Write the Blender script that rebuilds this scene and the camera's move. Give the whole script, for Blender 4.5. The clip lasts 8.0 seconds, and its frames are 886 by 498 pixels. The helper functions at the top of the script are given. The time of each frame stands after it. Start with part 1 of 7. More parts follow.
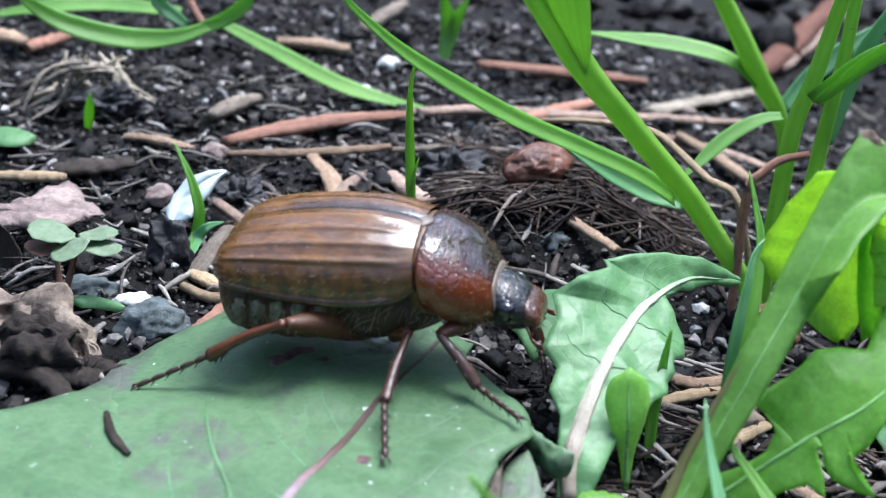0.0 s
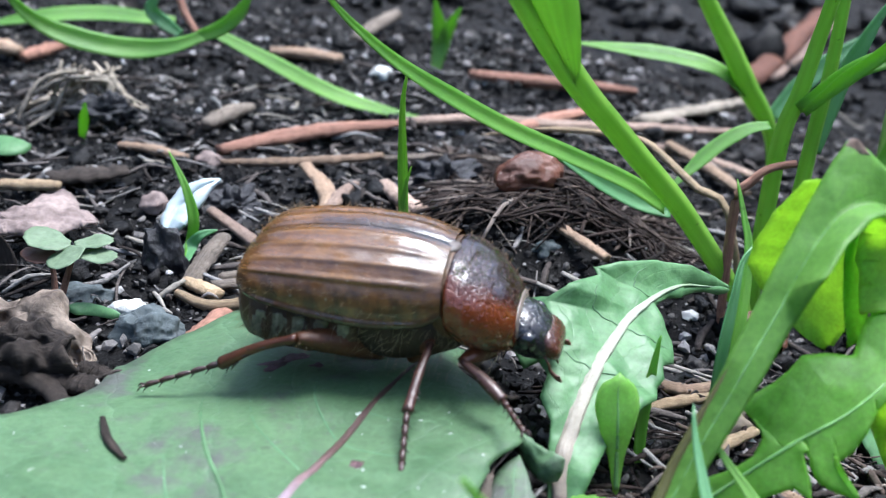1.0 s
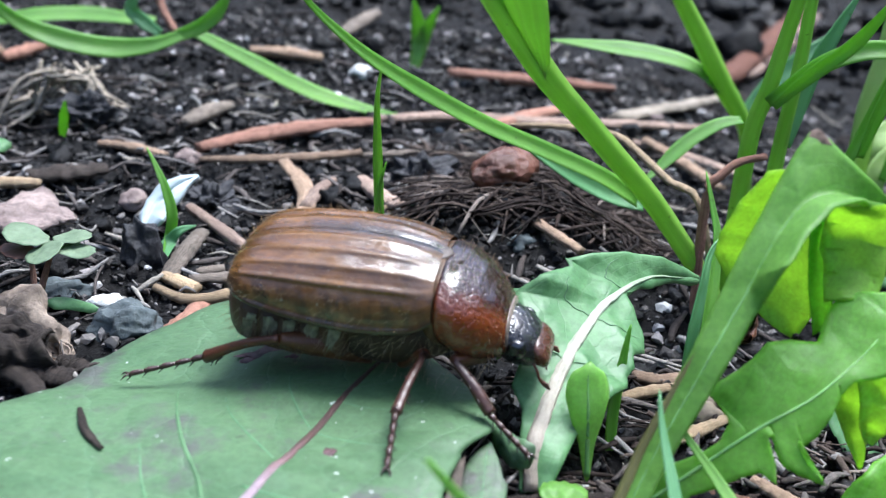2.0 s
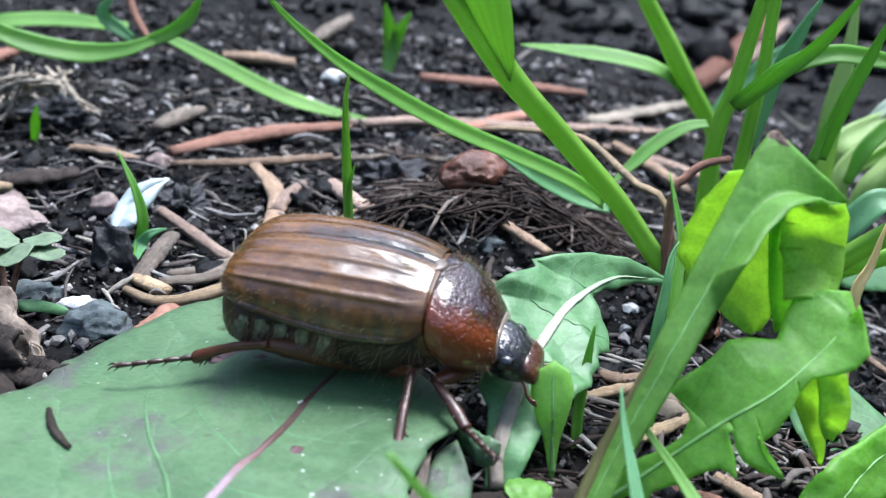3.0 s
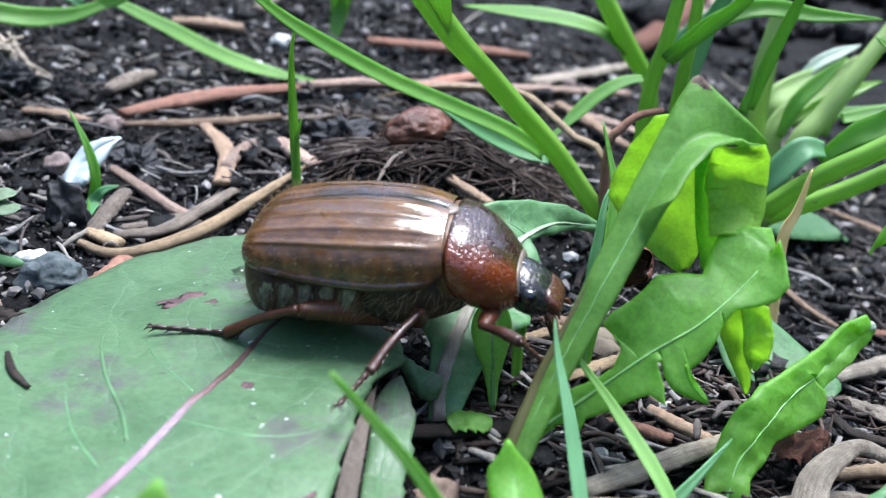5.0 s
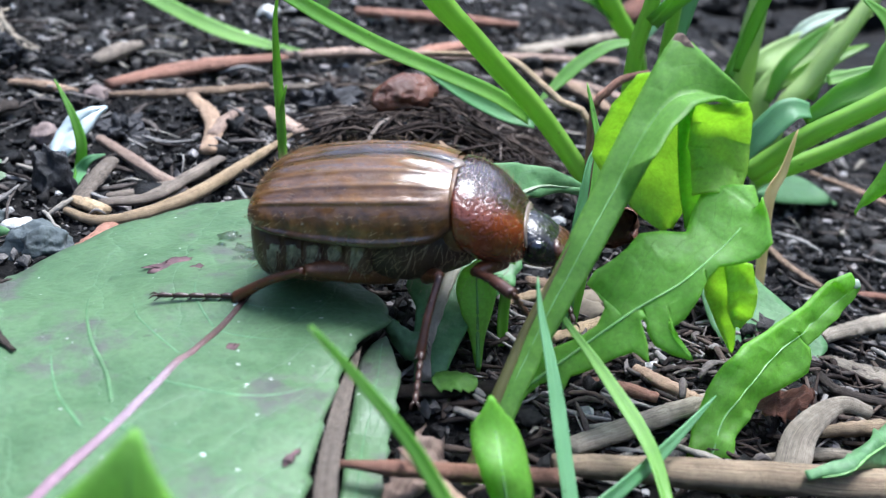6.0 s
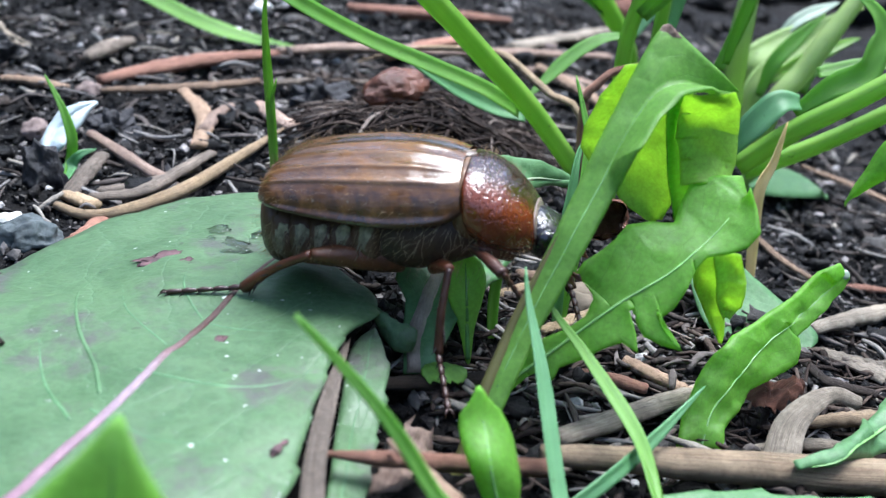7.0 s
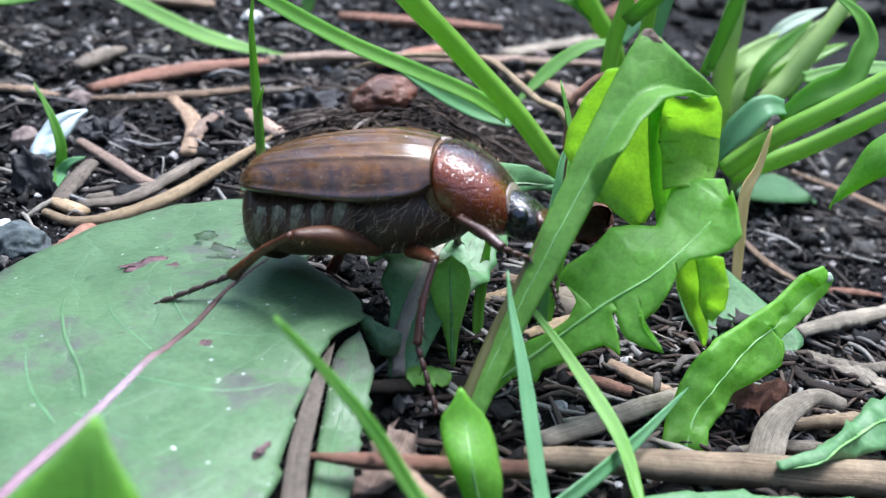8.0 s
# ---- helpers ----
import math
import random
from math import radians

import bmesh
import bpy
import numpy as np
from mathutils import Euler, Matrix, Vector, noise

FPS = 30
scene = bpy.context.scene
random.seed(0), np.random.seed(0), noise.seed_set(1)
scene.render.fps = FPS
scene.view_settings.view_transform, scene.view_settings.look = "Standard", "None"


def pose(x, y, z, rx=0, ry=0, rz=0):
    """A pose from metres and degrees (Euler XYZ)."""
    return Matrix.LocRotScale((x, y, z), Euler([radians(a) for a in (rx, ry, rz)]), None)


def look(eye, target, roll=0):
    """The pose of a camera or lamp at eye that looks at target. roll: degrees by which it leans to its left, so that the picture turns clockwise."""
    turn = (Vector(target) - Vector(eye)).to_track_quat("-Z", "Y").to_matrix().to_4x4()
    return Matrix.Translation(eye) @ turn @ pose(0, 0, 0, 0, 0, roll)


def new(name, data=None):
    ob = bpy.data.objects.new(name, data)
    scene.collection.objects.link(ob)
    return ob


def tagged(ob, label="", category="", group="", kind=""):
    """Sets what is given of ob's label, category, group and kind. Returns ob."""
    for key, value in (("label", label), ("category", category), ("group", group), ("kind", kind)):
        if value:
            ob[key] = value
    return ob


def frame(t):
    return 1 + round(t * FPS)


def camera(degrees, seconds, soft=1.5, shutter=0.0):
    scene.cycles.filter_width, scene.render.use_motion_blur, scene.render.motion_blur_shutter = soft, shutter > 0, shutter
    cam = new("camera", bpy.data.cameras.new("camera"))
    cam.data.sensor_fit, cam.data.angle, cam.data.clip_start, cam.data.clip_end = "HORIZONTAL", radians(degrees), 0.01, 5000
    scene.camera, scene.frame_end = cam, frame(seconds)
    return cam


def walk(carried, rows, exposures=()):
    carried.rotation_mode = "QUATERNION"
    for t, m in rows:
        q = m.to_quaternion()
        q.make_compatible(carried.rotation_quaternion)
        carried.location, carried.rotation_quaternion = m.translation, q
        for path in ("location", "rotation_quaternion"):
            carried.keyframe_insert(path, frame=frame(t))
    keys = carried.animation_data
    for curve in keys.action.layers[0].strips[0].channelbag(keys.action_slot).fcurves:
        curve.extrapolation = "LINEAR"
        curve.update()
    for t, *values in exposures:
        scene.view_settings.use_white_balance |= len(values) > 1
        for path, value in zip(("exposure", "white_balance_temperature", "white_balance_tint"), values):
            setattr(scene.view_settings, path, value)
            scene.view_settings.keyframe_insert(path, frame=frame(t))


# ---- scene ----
MM = 0.001  # everything below is laid out in millimetres

# ---- camera ----
cam = camera(37.6, 8.0, soft=1.15)
cam.data.dof.use_dof = True
cam.data.dof.focus_distance = 0.0630
cam.data.dof.aperture_fstop = 88.0
EXPOSURES = [(0.0, 1.09, 5950, 10), (8.0, 1.09, 5950, 10)]
ROWS = [
    (0, 0.000001, 0.000000, 0.031001, 65.000, -0.000, -0.000),
    (0.5, -0.000013, -0.000130, 0.031073, 65.247, -0.140, -0.064),
    (1, -0.000027, -0.000670, 0.031233, 65.402, -0.176, -0.326),
    (1.5, 0.000259, -0.001174, 0.031161, 65.399, -0.082, -0.591),
    (3, 0.001161, -0.002402, 0.031197, 65.830, -0.313, -1.855),
    (3.5, 0.001239, -0.002776, 0.030942, 65.798, -0.458, -2.358),
    (4, 0.001280, -0.003660, 0.031124, 65.769, -0.532, -2.803),
    (4.5, 0.001519, -0.004626, 0.030947, 65.216, -0.374, -3.373),
    (5, 0.001676, -0.005314, 0.030944, 64.819, -0.332, -3.932),
    (6.5, 0.002469, -0.005870, 0.029957, 63.738, 0.303, -4.333),
    (7, 0.002629, -0.006025, 0.029941, 63.922, 0.336, -4.459),
    (7.5, 0.003102, -0.006347, 0.029908, 64.022, 0.371, -4.749),
    (8, 0.003294, -0.006508, 0.029837, 64.377, 0.581, -4.576),
]
walk(cam, [(t, pose(x, y, z, rx, ry, rz)) for t, x, y, z, rx, ry, rz in ROWS], EXPOSURES)

# ---- daylight: open shade under a bright, hazy sky ----
SUN_UP, SUN_ROUND = radians(67), radians(48)
world = bpy.data.worlds.new("sky")
scene.world = world
world.use_nodes = True
sky = world.node_tree.nodes.new("ShaderNodeTexSky")
sky.sky_type = "NISHITA"
sky.sun_disc = False
sky.sun_elevation, sky.sun_rotation = SUN_UP, SUN_ROUND
sky.air_density, sky.dust_density = 1.0, 3.0
world.node_tree.links.new(sky.outputs[0], world.node_tree.nodes["Background"].inputs[0])
world.node_tree.nodes["Background"].inputs[1].default_value = 0.17
sun = new("sun", bpy.data.lights.new("sun", "SUN"))
sun.data.energy, sun.data.angle, sun.data.color = 3.8, radians(30), (0.97, 0.98, 1.0)
sun.matrix_basis = look((0, 0, 0), (-math.sin(SUN_ROUND) * math.cos(SUN_UP), -math.cos(SUN_ROUND) * math.cos(SUN_UP), -math.sin(SUN_UP)))


# ---- materials ----
def shader(name, rough=0.5, spec=0.5):
    """A material with its node tree, and a short way to add nodes."""
    m = bpy.data.materials.new(name)
    m.use_nodes = True
    t = m.node_tree
    p = t.nodes["Principled BSDF"]
    p.inputs["Roughness"].default_value = rough
    p.inputs["Specular IOR Level"].default_value = spec
    return m, t, p


def node(t, kind, **values):
    n = t.nodes.new("ShaderNode" + kind)
    for key, value in values.items():
        if key in ("operation", "blend_type", "data_type", "feature", "wave_type", "bands_direction"):
            if key == "operation":
                n.operation = value
            elif key == "blend_type":
                n.blend_type = value
            elif key == "data_type":
                n.data_type = value
            elif key == "feature":
                n.feature = value
            elif key == "wave_type":
                n.wave_type = value
            else:
                n.bands_direction = value
        else:
            n.inputs[key].default_value = value
    return n


def ramp(t, source, stops):
    n = t.nodes.new("ShaderNodeValToRGB")
    e = n.color_ramp.elements
    while len(e) < len(stops):
        e.new(0.5)
    for k, (at, c) in enumerate(stops):
        e[k].position, e[k].color = at, (*c, 1) if len(c) == 3 else c
    t.links.new(source, n.inputs[0])
    return n


def noise_at(t, scale, detail=6, rough=0.6, vector=None, stretch=None):
    """Noise in object space; scale in features per metre."""
    c = t.nodes.new("ShaderNodeTexCoord")
    n = node(t, "TexNoise", Scale=scale, Detail=detail, Roughness=rough)
    src = vector or c.outputs["Object"]
    if stretch:
        mp = t.nodes.new("ShaderNodeMapping")
        mp.inputs["Scale"].default_value = stretch
        t.links.new(src, mp.inputs[0])
        src = mp.outputs[0]
    t.links.new(src, n.inputs["Vector"])
    return n


def mix(t, fac, a, b, blend="MIX"):
    n = t.nodes.new("ShaderNodeMix")
    n.data_type, n.blend_type = "RGBA", blend
    for sock, v in ((n.inputs[0], fac), (n.inputs[6], a), (n.inputs[7], b)):
        if isinstance(v, bpy.types.NodeSocket):
            t.links.new(v, sock)
        elif isinstance(v, (int, float)):
            sock.default_value = v
        else:
            sock.default_value = (*v, 1)
    return n.outputs[2]


def bump(t, p, height, strength, depth):
    b = node(t, "Bump", Strength=strength, Distance=depth)
    t.links.new(height, b.inputs["Height"])
    t.links.new(b.outputs[0], p.inputs["Normal"])
    return b


def math_node(t, op, a, b=None):
    n = t.nodes.new("ShaderNodeMath")
    n.operation = op
    for k, v in enumerate((a, b)):
        if v is None:
            continue
        if isinstance(v, bpy.types.NodeSocket):
            t.links.new(v, n.inputs[k])
        else:
            n.inputs[k].default_value = v
    return n.outputs[0]


def uv_split(t):
    u = t.nodes.new("ShaderNodeUVMap")
    x = t.nodes.new("ShaderNodeSeparateXYZ")
    t.links.new(u.outputs[0], x.inputs[0])
    return x.outputs[0], x.outputs[1], u.outputs[0]


def soil_material(name, dark, mid, pale, scale=700):
    m, t, p = shader(name, 0.85, 0.14)
    big = noise_at(t, scale * 0.25, 4)
    fine = noise_at(t, scale * 2.2, 8, 0.7)
    base = ramp(t, big.outputs[0], [(0.3, dark), (0.62, mid)])
    specks = ramp(t, fine.outputs[0], [(0.60, (0, 0, 0)), (0.72, (1, 1, 1))])
    col = mix(t, specks.outputs[0], base.outputs[0], pale)
    t.links.new(col, p.inputs["Base Color"])
    wet = ramp(t, big.outputs[0], [(0.35, (0.3,) * 3), (0.6, (0.75,) * 3)])
    t.links.new(wet.outputs[0], p.inputs["Roughness"])
    bump(t, p, fine.outputs[0], 0.9, 0.0006)
    return m


def crumb_material(name, stops, rough=0.8):
    """Loose grains: every island has its own tone."""
    m, t, p = shader(name, rough, 0.16)
    g = t.nodes.new("ShaderNodeNewGeometry")
    r = ramp(t, g.outputs["Random Per Island"], stops)
    fine = noise_at(t, 2600, 5, 0.7)
    col = mix(t, 0.55, r.outputs[0], ramp(t, fine.outputs[0], [(0.3, (0.35,) * 3), (0.7, (1.3,) * 3)]).outputs[0], "MULTIPLY")
    t.links.new(col, p.inputs["Base Color"])
    bump(t, p, fine.outputs[0], 0.7, 0.0003)
    return m


def wood_material(name, dark, pale, rough=0.75, spots=0.5):
    """Dead stems and bark: streaks that run along the piece (UV v), stains at a larger scale."""
    m, t, p = shader(name, rough, 0.22)
    u, v, uv = uv_split(t)
    grain = noise_at(t, 1.0, 5, 0.65, vector=uv, stretch=(38, 2.2, 1))
    stain = noise_at(t, 420, 5, 0.65)
    g = t.nodes.new("ShaderNodeObjectInfo")
    col = ramp(t, grain.outputs[0], [(0.28, dark), (0.68, pale)])
    shade = ramp(t, stain.outputs[0], [(0.32, (0.28,) * 3), (0.62, (1.0,) * 3)])
    c2 = mix(t, spots, col.outputs[0], shade.outputs[0], "MULTIPLY")
    fibre = noise_at(t, 1.0, 6, 0.75, vector=uv, stretch=(90, 9, 1))
    grit = noise_at(t, 3200, 5, 0.75)
    c2 = mix(t, 0.85, c2, ramp(t, fibre.outputs[0], [(0.34, (0.55,) * 3), (0.46, (1.0,) * 3), (0.7, (1.3,) * 3)]).outputs[0], "MULTIPLY")
    c2 = mix(t, 0.7, c2, ramp(t, grit.outputs[0], [(0.32, (0.72,) * 3), (0.6, (1.2,) * 3)]).outputs[0], "MULTIPLY")
    tone = ramp(t, g.outputs["Random"], [(0.0, (0.7, 0.68, 0.66)), (1.0, (1.15, 1.12, 1.08))])
    c3 = mix(t, 1.0, c2, tone.outputs[0], "MULTIPLY")
    t.links.new(c3, p.inputs["Base Color"])
    bump(t, p, math_node(t, "ADD", math_node(t, "MULTIPLY", grain.outputs[0], 0.6), math_node(t, "MULTIPLY", fibre.outputs[0], 0.6)), 0.9, 0.00025)
    return m


def leaf_material(name, deep, light, through_col, rough=0.42, trans=0.35, veins=9.0, slant=0.5, vein_col=None, blotch=None, wax=0.0, specks=0.0, relief=0.5):
    """A leaf: netted, grained upper skin, side veins that leave the midrib (UV u = 0.5) at a slant, light that passes through."""
    m, t, p = shader(name, rough, 0.42)
    u, v, uv = uv_split(t)
    tc = t.nodes.new("ShaderNodeTexCoord")
    warp = noise_at(t, 700, 3)

    def net(scale, push):
        shift = t.nodes.new("ShaderNodeVectorMath")
        shift.operation = "MULTIPLY_ADD"
        shift.inputs[1].default_value = (push,) * 3
        t.links.new(warp.outputs[1], shift.inputs[0])
        t.links.new(tc.outputs["Object"], shift.inputs[2])
        cell = node(t, "TexVoronoi", Scale=scale)
        cell.feature = "DISTANCE_TO_EDGE"
        t.links.new(shift.outputs[0], cell.inputs["Vector"])
        return cell.outputs[0]

    off = math_node(t, "ABSOLUTE", math_node(t, "SUBTRACT", u, 0.5))
    wv = math_node(t, "MULTIPLY", math_node(t, "SUBTRACT", noise_at(t, 260, 4).outputs[0], 0.5), 0.16)
    along = math_node(t, "ADD", math_node(t, "SUBTRACT", v, math_node(t, "MULTIPLY", off, slant)), wv)
    near = math_node(t, "ABSOLUTE", math_node(t, "SUBTRACT", math_node(t, "FRACT", math_node(t, "MULTIPLY", along, veins)), 0.5))
    vein = ramp(t, near, [(0.0, (1,) * 3), (0.022, (0.25,) * 3), (0.06, (0,) * 3)])
    big, mid, fine = noise_at(t, 150, 5), noise_at(t, 900, 8, 0.7), noise_at(t, 4200, 6, 0.75)
    coarse, small = net(520.0, 0.0014), net(1700.0, 0.0006)
    base = ramp(t, math_node(t, "ADD", math_node(t, "MULTIPLY", big.outputs[0], 0.6), math_node(t, "MULTIPLY", mid.outputs[0], 0.4)), [(0.34, deep), (0.66, light)])
    f2 = ramp(t, fine.outputs[0], [(0.3, (0.74,) * 3), (0.7, (1.16,) * 3)])
    col = mix(t, 0.85, base.outputs[0], f2.outputs[0], "MULTIPLY")
    pits = ramp(t, small, [(0.0, (1.1,) * 3), (0.22, (0.92,) * 3)])
    col = mix(t, 0.7, col, pits.outputs[0], "MULTIPLY")
    col = mix(t, math_node(t, "MULTIPLY", ramp(t, coarse, [(0.0, (1,) * 3), (0.045, (0,) * 3)]).outputs[0], 0.2), col, vein_col or light)
    col = mix(t, math_node(t, "MULTIPLY", vein.outputs[0], 0.3), col, vein_col or light)
    if blotch:
        bl = noise_at(t, 210, 6, 0.72)
        col = mix(t, ramp(t, bl.outputs[0], [(0.55, (0,) * 3), (0.66, (0.75,) * 3)]).outputs[0], col, blotch)
        dirt = noise_at(t, 1100, 3, 0.6)
        col = mix(t, ramp(t, dirt.outputs[0], [(0.7, (0,) * 3), (0.74, (0.7,) * 3)]).outputs[0], col, (0.03, 0.035, 0.025))
        dots = noise_at(t, 2300, 2, 0.5)
        col = mix(t, ramp(t, dots.outputs[0], [(0.725, (0,) * 3), (0.75, (1,) * 3)]).outputs[0], col, (0.6, 0.66, 0.6))
    if specks:
        dots = noise_at(t, 1500, 3, 0.6)
        col = mix(t, ramp(t, dots.outputs[0], [(0.68, (0,) * 3), (0.72, (specks,) * 3)]).outputs[0], col, (0.03, 0.05, 0.01))
    t.links.new(col, p.inputs["Base Color"])
    rr = ramp(t, mid.outputs[0], [(0.3, (rough - 0.1,) * 3), (0.7, (rough + 0.14,) * 3)])
    t.links.new(rr.outputs[0], p.inputs["Roughness"])
    swell = math_node(t, "ADD", math_node(t, "MULTIPLY", ramp(t, coarse, [(0.0, (0,) * 3), (0.25, (1,) * 3)]).outputs[0], 0.6), math_node(t, "MULTIPLY", ramp(t, small, [(0.0, (0,) * 3), (0.3, (1,) * 3)]).outputs[0], 0.22))
    h = math_node(t, "ADD", math_node(t, "SUBTRACT", swell, math_node(t, "MULTIPLY", vein.outputs[0], 0.5)), math_node(t, "MULTIPLY", fine.outputs[0], 0.25))
    bump(t, p, h, relief, 0.00012)
    p.inputs["Sheen Weight"].default_value = wax
    tr = t.nodes.new("ShaderNodeBsdfTranslucent")
    tcol = mix(t, 0.8, through_col, f2.outputs[0], "MULTIPLY")
    tcol = mix(t, math_node(t, "MULTIPLY", vein.outputs[0], 0.35), tcol, deep)
    t.links.new(tcol, tr.inputs[0])
    ms = t.nodes.new("ShaderNodeMixShader")
    ms.inputs[0].default_value = trans
    t.links.new(p.outputs[0], ms.inputs[1])
    t.links.new(tr.outputs[0], ms.inputs[2])
    t.links.new(ms.outputs[0], t.nodes["Material Output"].inputs[0])
    return m


def rib_material(name, stops):
    """A raised midrib whose colour changes along its length (UV v)."""
    m, t, p = shader(name, 0.45, 0.5)
    u, v, uv = uv_split(t)
    grain = noise_at(t, 1.0, 5, 0.65, vector=uv, stretch=(14, 26, 1))
    fine = noise_at(t, 2500, 5, 0.7)
    at = math_node(t, "ADD", v, math_node(t, "MULTIPLY", math_node(t, "SUBTRACT", grain.outputs[0], 0.5), 0.25))
    col = ramp(t, at, stops)
    t.links.new(mix(t, 0.8, col.outputs[0], ramp(t, fine.outputs[0], [(0.3, (0.7,) * 3), (0.7, (1.2,) * 3)]).outputs[0], "MULTIPLY"), p.inputs["Base Color"])
    bump(t, p, grain.outputs[0], 0.5, 0.0002)
    return m


def blade_material(name, deep, light, through_col, rough=0.38, trans=0.3, lines=26.0):
    """Grass: fine parallel veins along the blade."""
    m, t, p = shader(name, rough, 0.5)
    u, v, uv = uv_split(t)
    w = math_node(t, "SINE", math_node(t, "MULTIPLY", u, lines * 6.283))
    w01 = math_node(t, "ADD", math_node(t, "MULTIPLY", w, 0.5), 0.5)
    big = noise_at(t, 160, 4)
    fine = noise_at(t, 1.0, 4, 0.6, vector=uv, stretch=(30, 3, 1))
    base = ramp(t, big.outputs[0], [(0.3, deep), (0.7, light)])
    f2 = ramp(t, fine.outputs[0], [(0.3, (0.8,) * 3), (0.7, (1.12,) * 3)])
    col = mix(t, 0.8, base.outputs[0], f2.outputs[0], "MULTIPLY")
    stripe = ramp(t, w01, [(0.0, (0.8,) * 3), (1.0, (1.1,) * 3)])
    col = mix(t, 0.7, col, stripe.outputs[0], "MULTIPLY")
    keel = ramp(t, math_node(t, "ABSOLUTE", math_node(t, "SUBTRACT", u, 0.5)), [(0.0, (1,) * 3), (0.07, (0,) * 3)])
    col = mix(t, math_node(t, "MULTIPLY", keel.outputs[0], 0.3), col, light)
    specks = noise_at(t, 2600, 2, 0.5)
    col = mix(t, ramp(t, specks.outputs[0], [(0.72, (0,) * 3), (0.75, (0.8,) * 3)]).outputs[0], col, (0.03, 0.035, 0.015))
    t.links.new(col, p.inputs["Base Color"])
    bump(t, p, w01, 0.25, 0.00012)
    tr = t.nodes.new("ShaderNodeBsdfTranslucent")
    tr.inputs[0].default_value = (*through_col, 1)
    ms = t.nodes.new("ShaderNodeMixShader")
    ms.inputs[0].default_value = trans
    t.links.new(p.outputs[0], ms.inputs[1])
    t.links.new(tr.outputs[0], ms.inputs[2])
    t.links.new(ms.outputs[0], t.nodes["Material Output"].inputs[0])
    return m


def stone_material(name, dark, pale, rough=0.7, scale=900):
    m, t, p = shader(name, rough, 0.4)
    a = noise_at(t, scale * 0.4, 5)
    b = noise_at(t, scale * 2.5, 6, 0.7)
    col = ramp(t, a.outputs[0], [(0.3, dark), (0.65, pale)])
    f = ramp(t, b.outputs[0], [(0.3, (0.6,) * 3), (0.7, (1.15,) * 3)])
    t.links.new(mix(t, 0.9, col.outputs[0], f.outputs[0], "MULTIPLY"), p.inputs["Base Color"])
    bump(t, p, b.outputs[0], 0.7, 0.0003)
    return m


def shell_material(name, deep, light, rough=0.22, pits=0.0, coat=0.3, scale=500, disc=None):
    """Beetle cuticle: glossy, mottled, with punctures; disc: a darker field in the middle of the shield."""
    m, t, p = shader(name, rough, 0.5)
    u, v, uv = uv_split(t)
    big = noise_at(t, scale * 0.5, 4)
    fine = noise_at(t, scale * 5, 5, 0.65)
    col = ramp(t, big.outputs[0], [(0.32, deep), (0.66, light)]).outputs[0]
    if disc:
        off = math_node(t, "ABSOLUTE", math_node(t, "SUBTRACT", u, 0.25))
        blot = noise_at(t, 900, 4, 0.6)
        edge = math_node(t, "ADD", off, math_node(t, "MULTIPLY", math_node(t, "SUBTRACT", blot.outputs[0], 0.5), 0.12))
        col = mix(t, ramp(t, edge, [(0.09, (1,) * 3), (0.17, (0,) * 3)]).outputs[0], col, disc)
    f2 = ramp(t, fine.outputs[0], [(0.3, (0.75,) * 3), (0.7, (1.12,) * 3)])
    col = mix(t, 0.7, col, f2.outputs[0], "MULTIPLY")
    t.links.new(col, p.inputs["Base Color"])
    rr = ramp(t, fine.outputs[0], [(0.3, (rough * 0.75,) * 3), (0.72, (rough * 1.7,) * 3)])
    t.links.new(rr.outputs[0], p.inputs["Roughness"])
    p.inputs["Coat Weight"].default_value = coat
    p.inputs["Coat Roughness"].default_value = 0.12
    if pits:
        grain = noise_at(t, float(pits), 2, 0.5)
        dots = ramp(t, grain.outputs[0], [(0.36, (0,) * 3), (0.5, (1,) * 3)])
        h, power = math_node(t, "ADD", math_node(t, "MULTIPLY", dots.outputs[0], 0.6), math_node(t, "MULTIPLY", fine.outputs[0], 0.3)), 0.38
    else:
        h, power = fine.outputs[0], 0.25
    b = bump(t, p, h, power, 0.00012)
    t.links.new(b.outputs[0], p.inputs["Coat Normal"])
    return m


def plain_material(name, col, rough=0.6, spec=0.4, scale=1200, vary=0.35, metal=0.0):
    m, t, p = shader(name, rough, spec)
    a = noise_at(t, scale, 5, 0.65)
    f = ramp(t, a.outputs[0], [(0.3, tuple(c * (1 - vary) for c in col)), (0.7, tuple(min(1, c * (1 + vary)) for c in col))])
    t.links.new(f.outputs[0], p.inputs["Base Color"])
    bump(t, p, a.outputs[0], 0.4, 0.0002)
    return m


SOIL = soil_material("soil", (0.0022, 0.0022, 0.0023), (0.0115, 0.011, 0.0108), (0.12, 0.116, 0.112))
CRUMB = crumb_material("soil_crumbs", [(0.0, (0.0022, 0.0021, 0.002)), (0.45, (0.0075, 0.0076, 0.0078)), (0.66, (0.022, 0.0205, 0.02)), (0.79, (0.066, 0.06, 0.056)), (0.89, (0.17, 0.16, 0.15)), (0.96, (0.34, 0.31, 0.3)), (1.0, (0.5, 0.5, 0.49))], 0.42)
CLOD = crumb_material("soil_clods", [(0.0, (0.0022, 0.0021, 0.002)), (0.6, (0.0075, 0.0076, 0.0078)), (0.85, (0.023, 0.021, 0.02)), (1.0, (0.09, 0.085, 0.08))], 0.42)
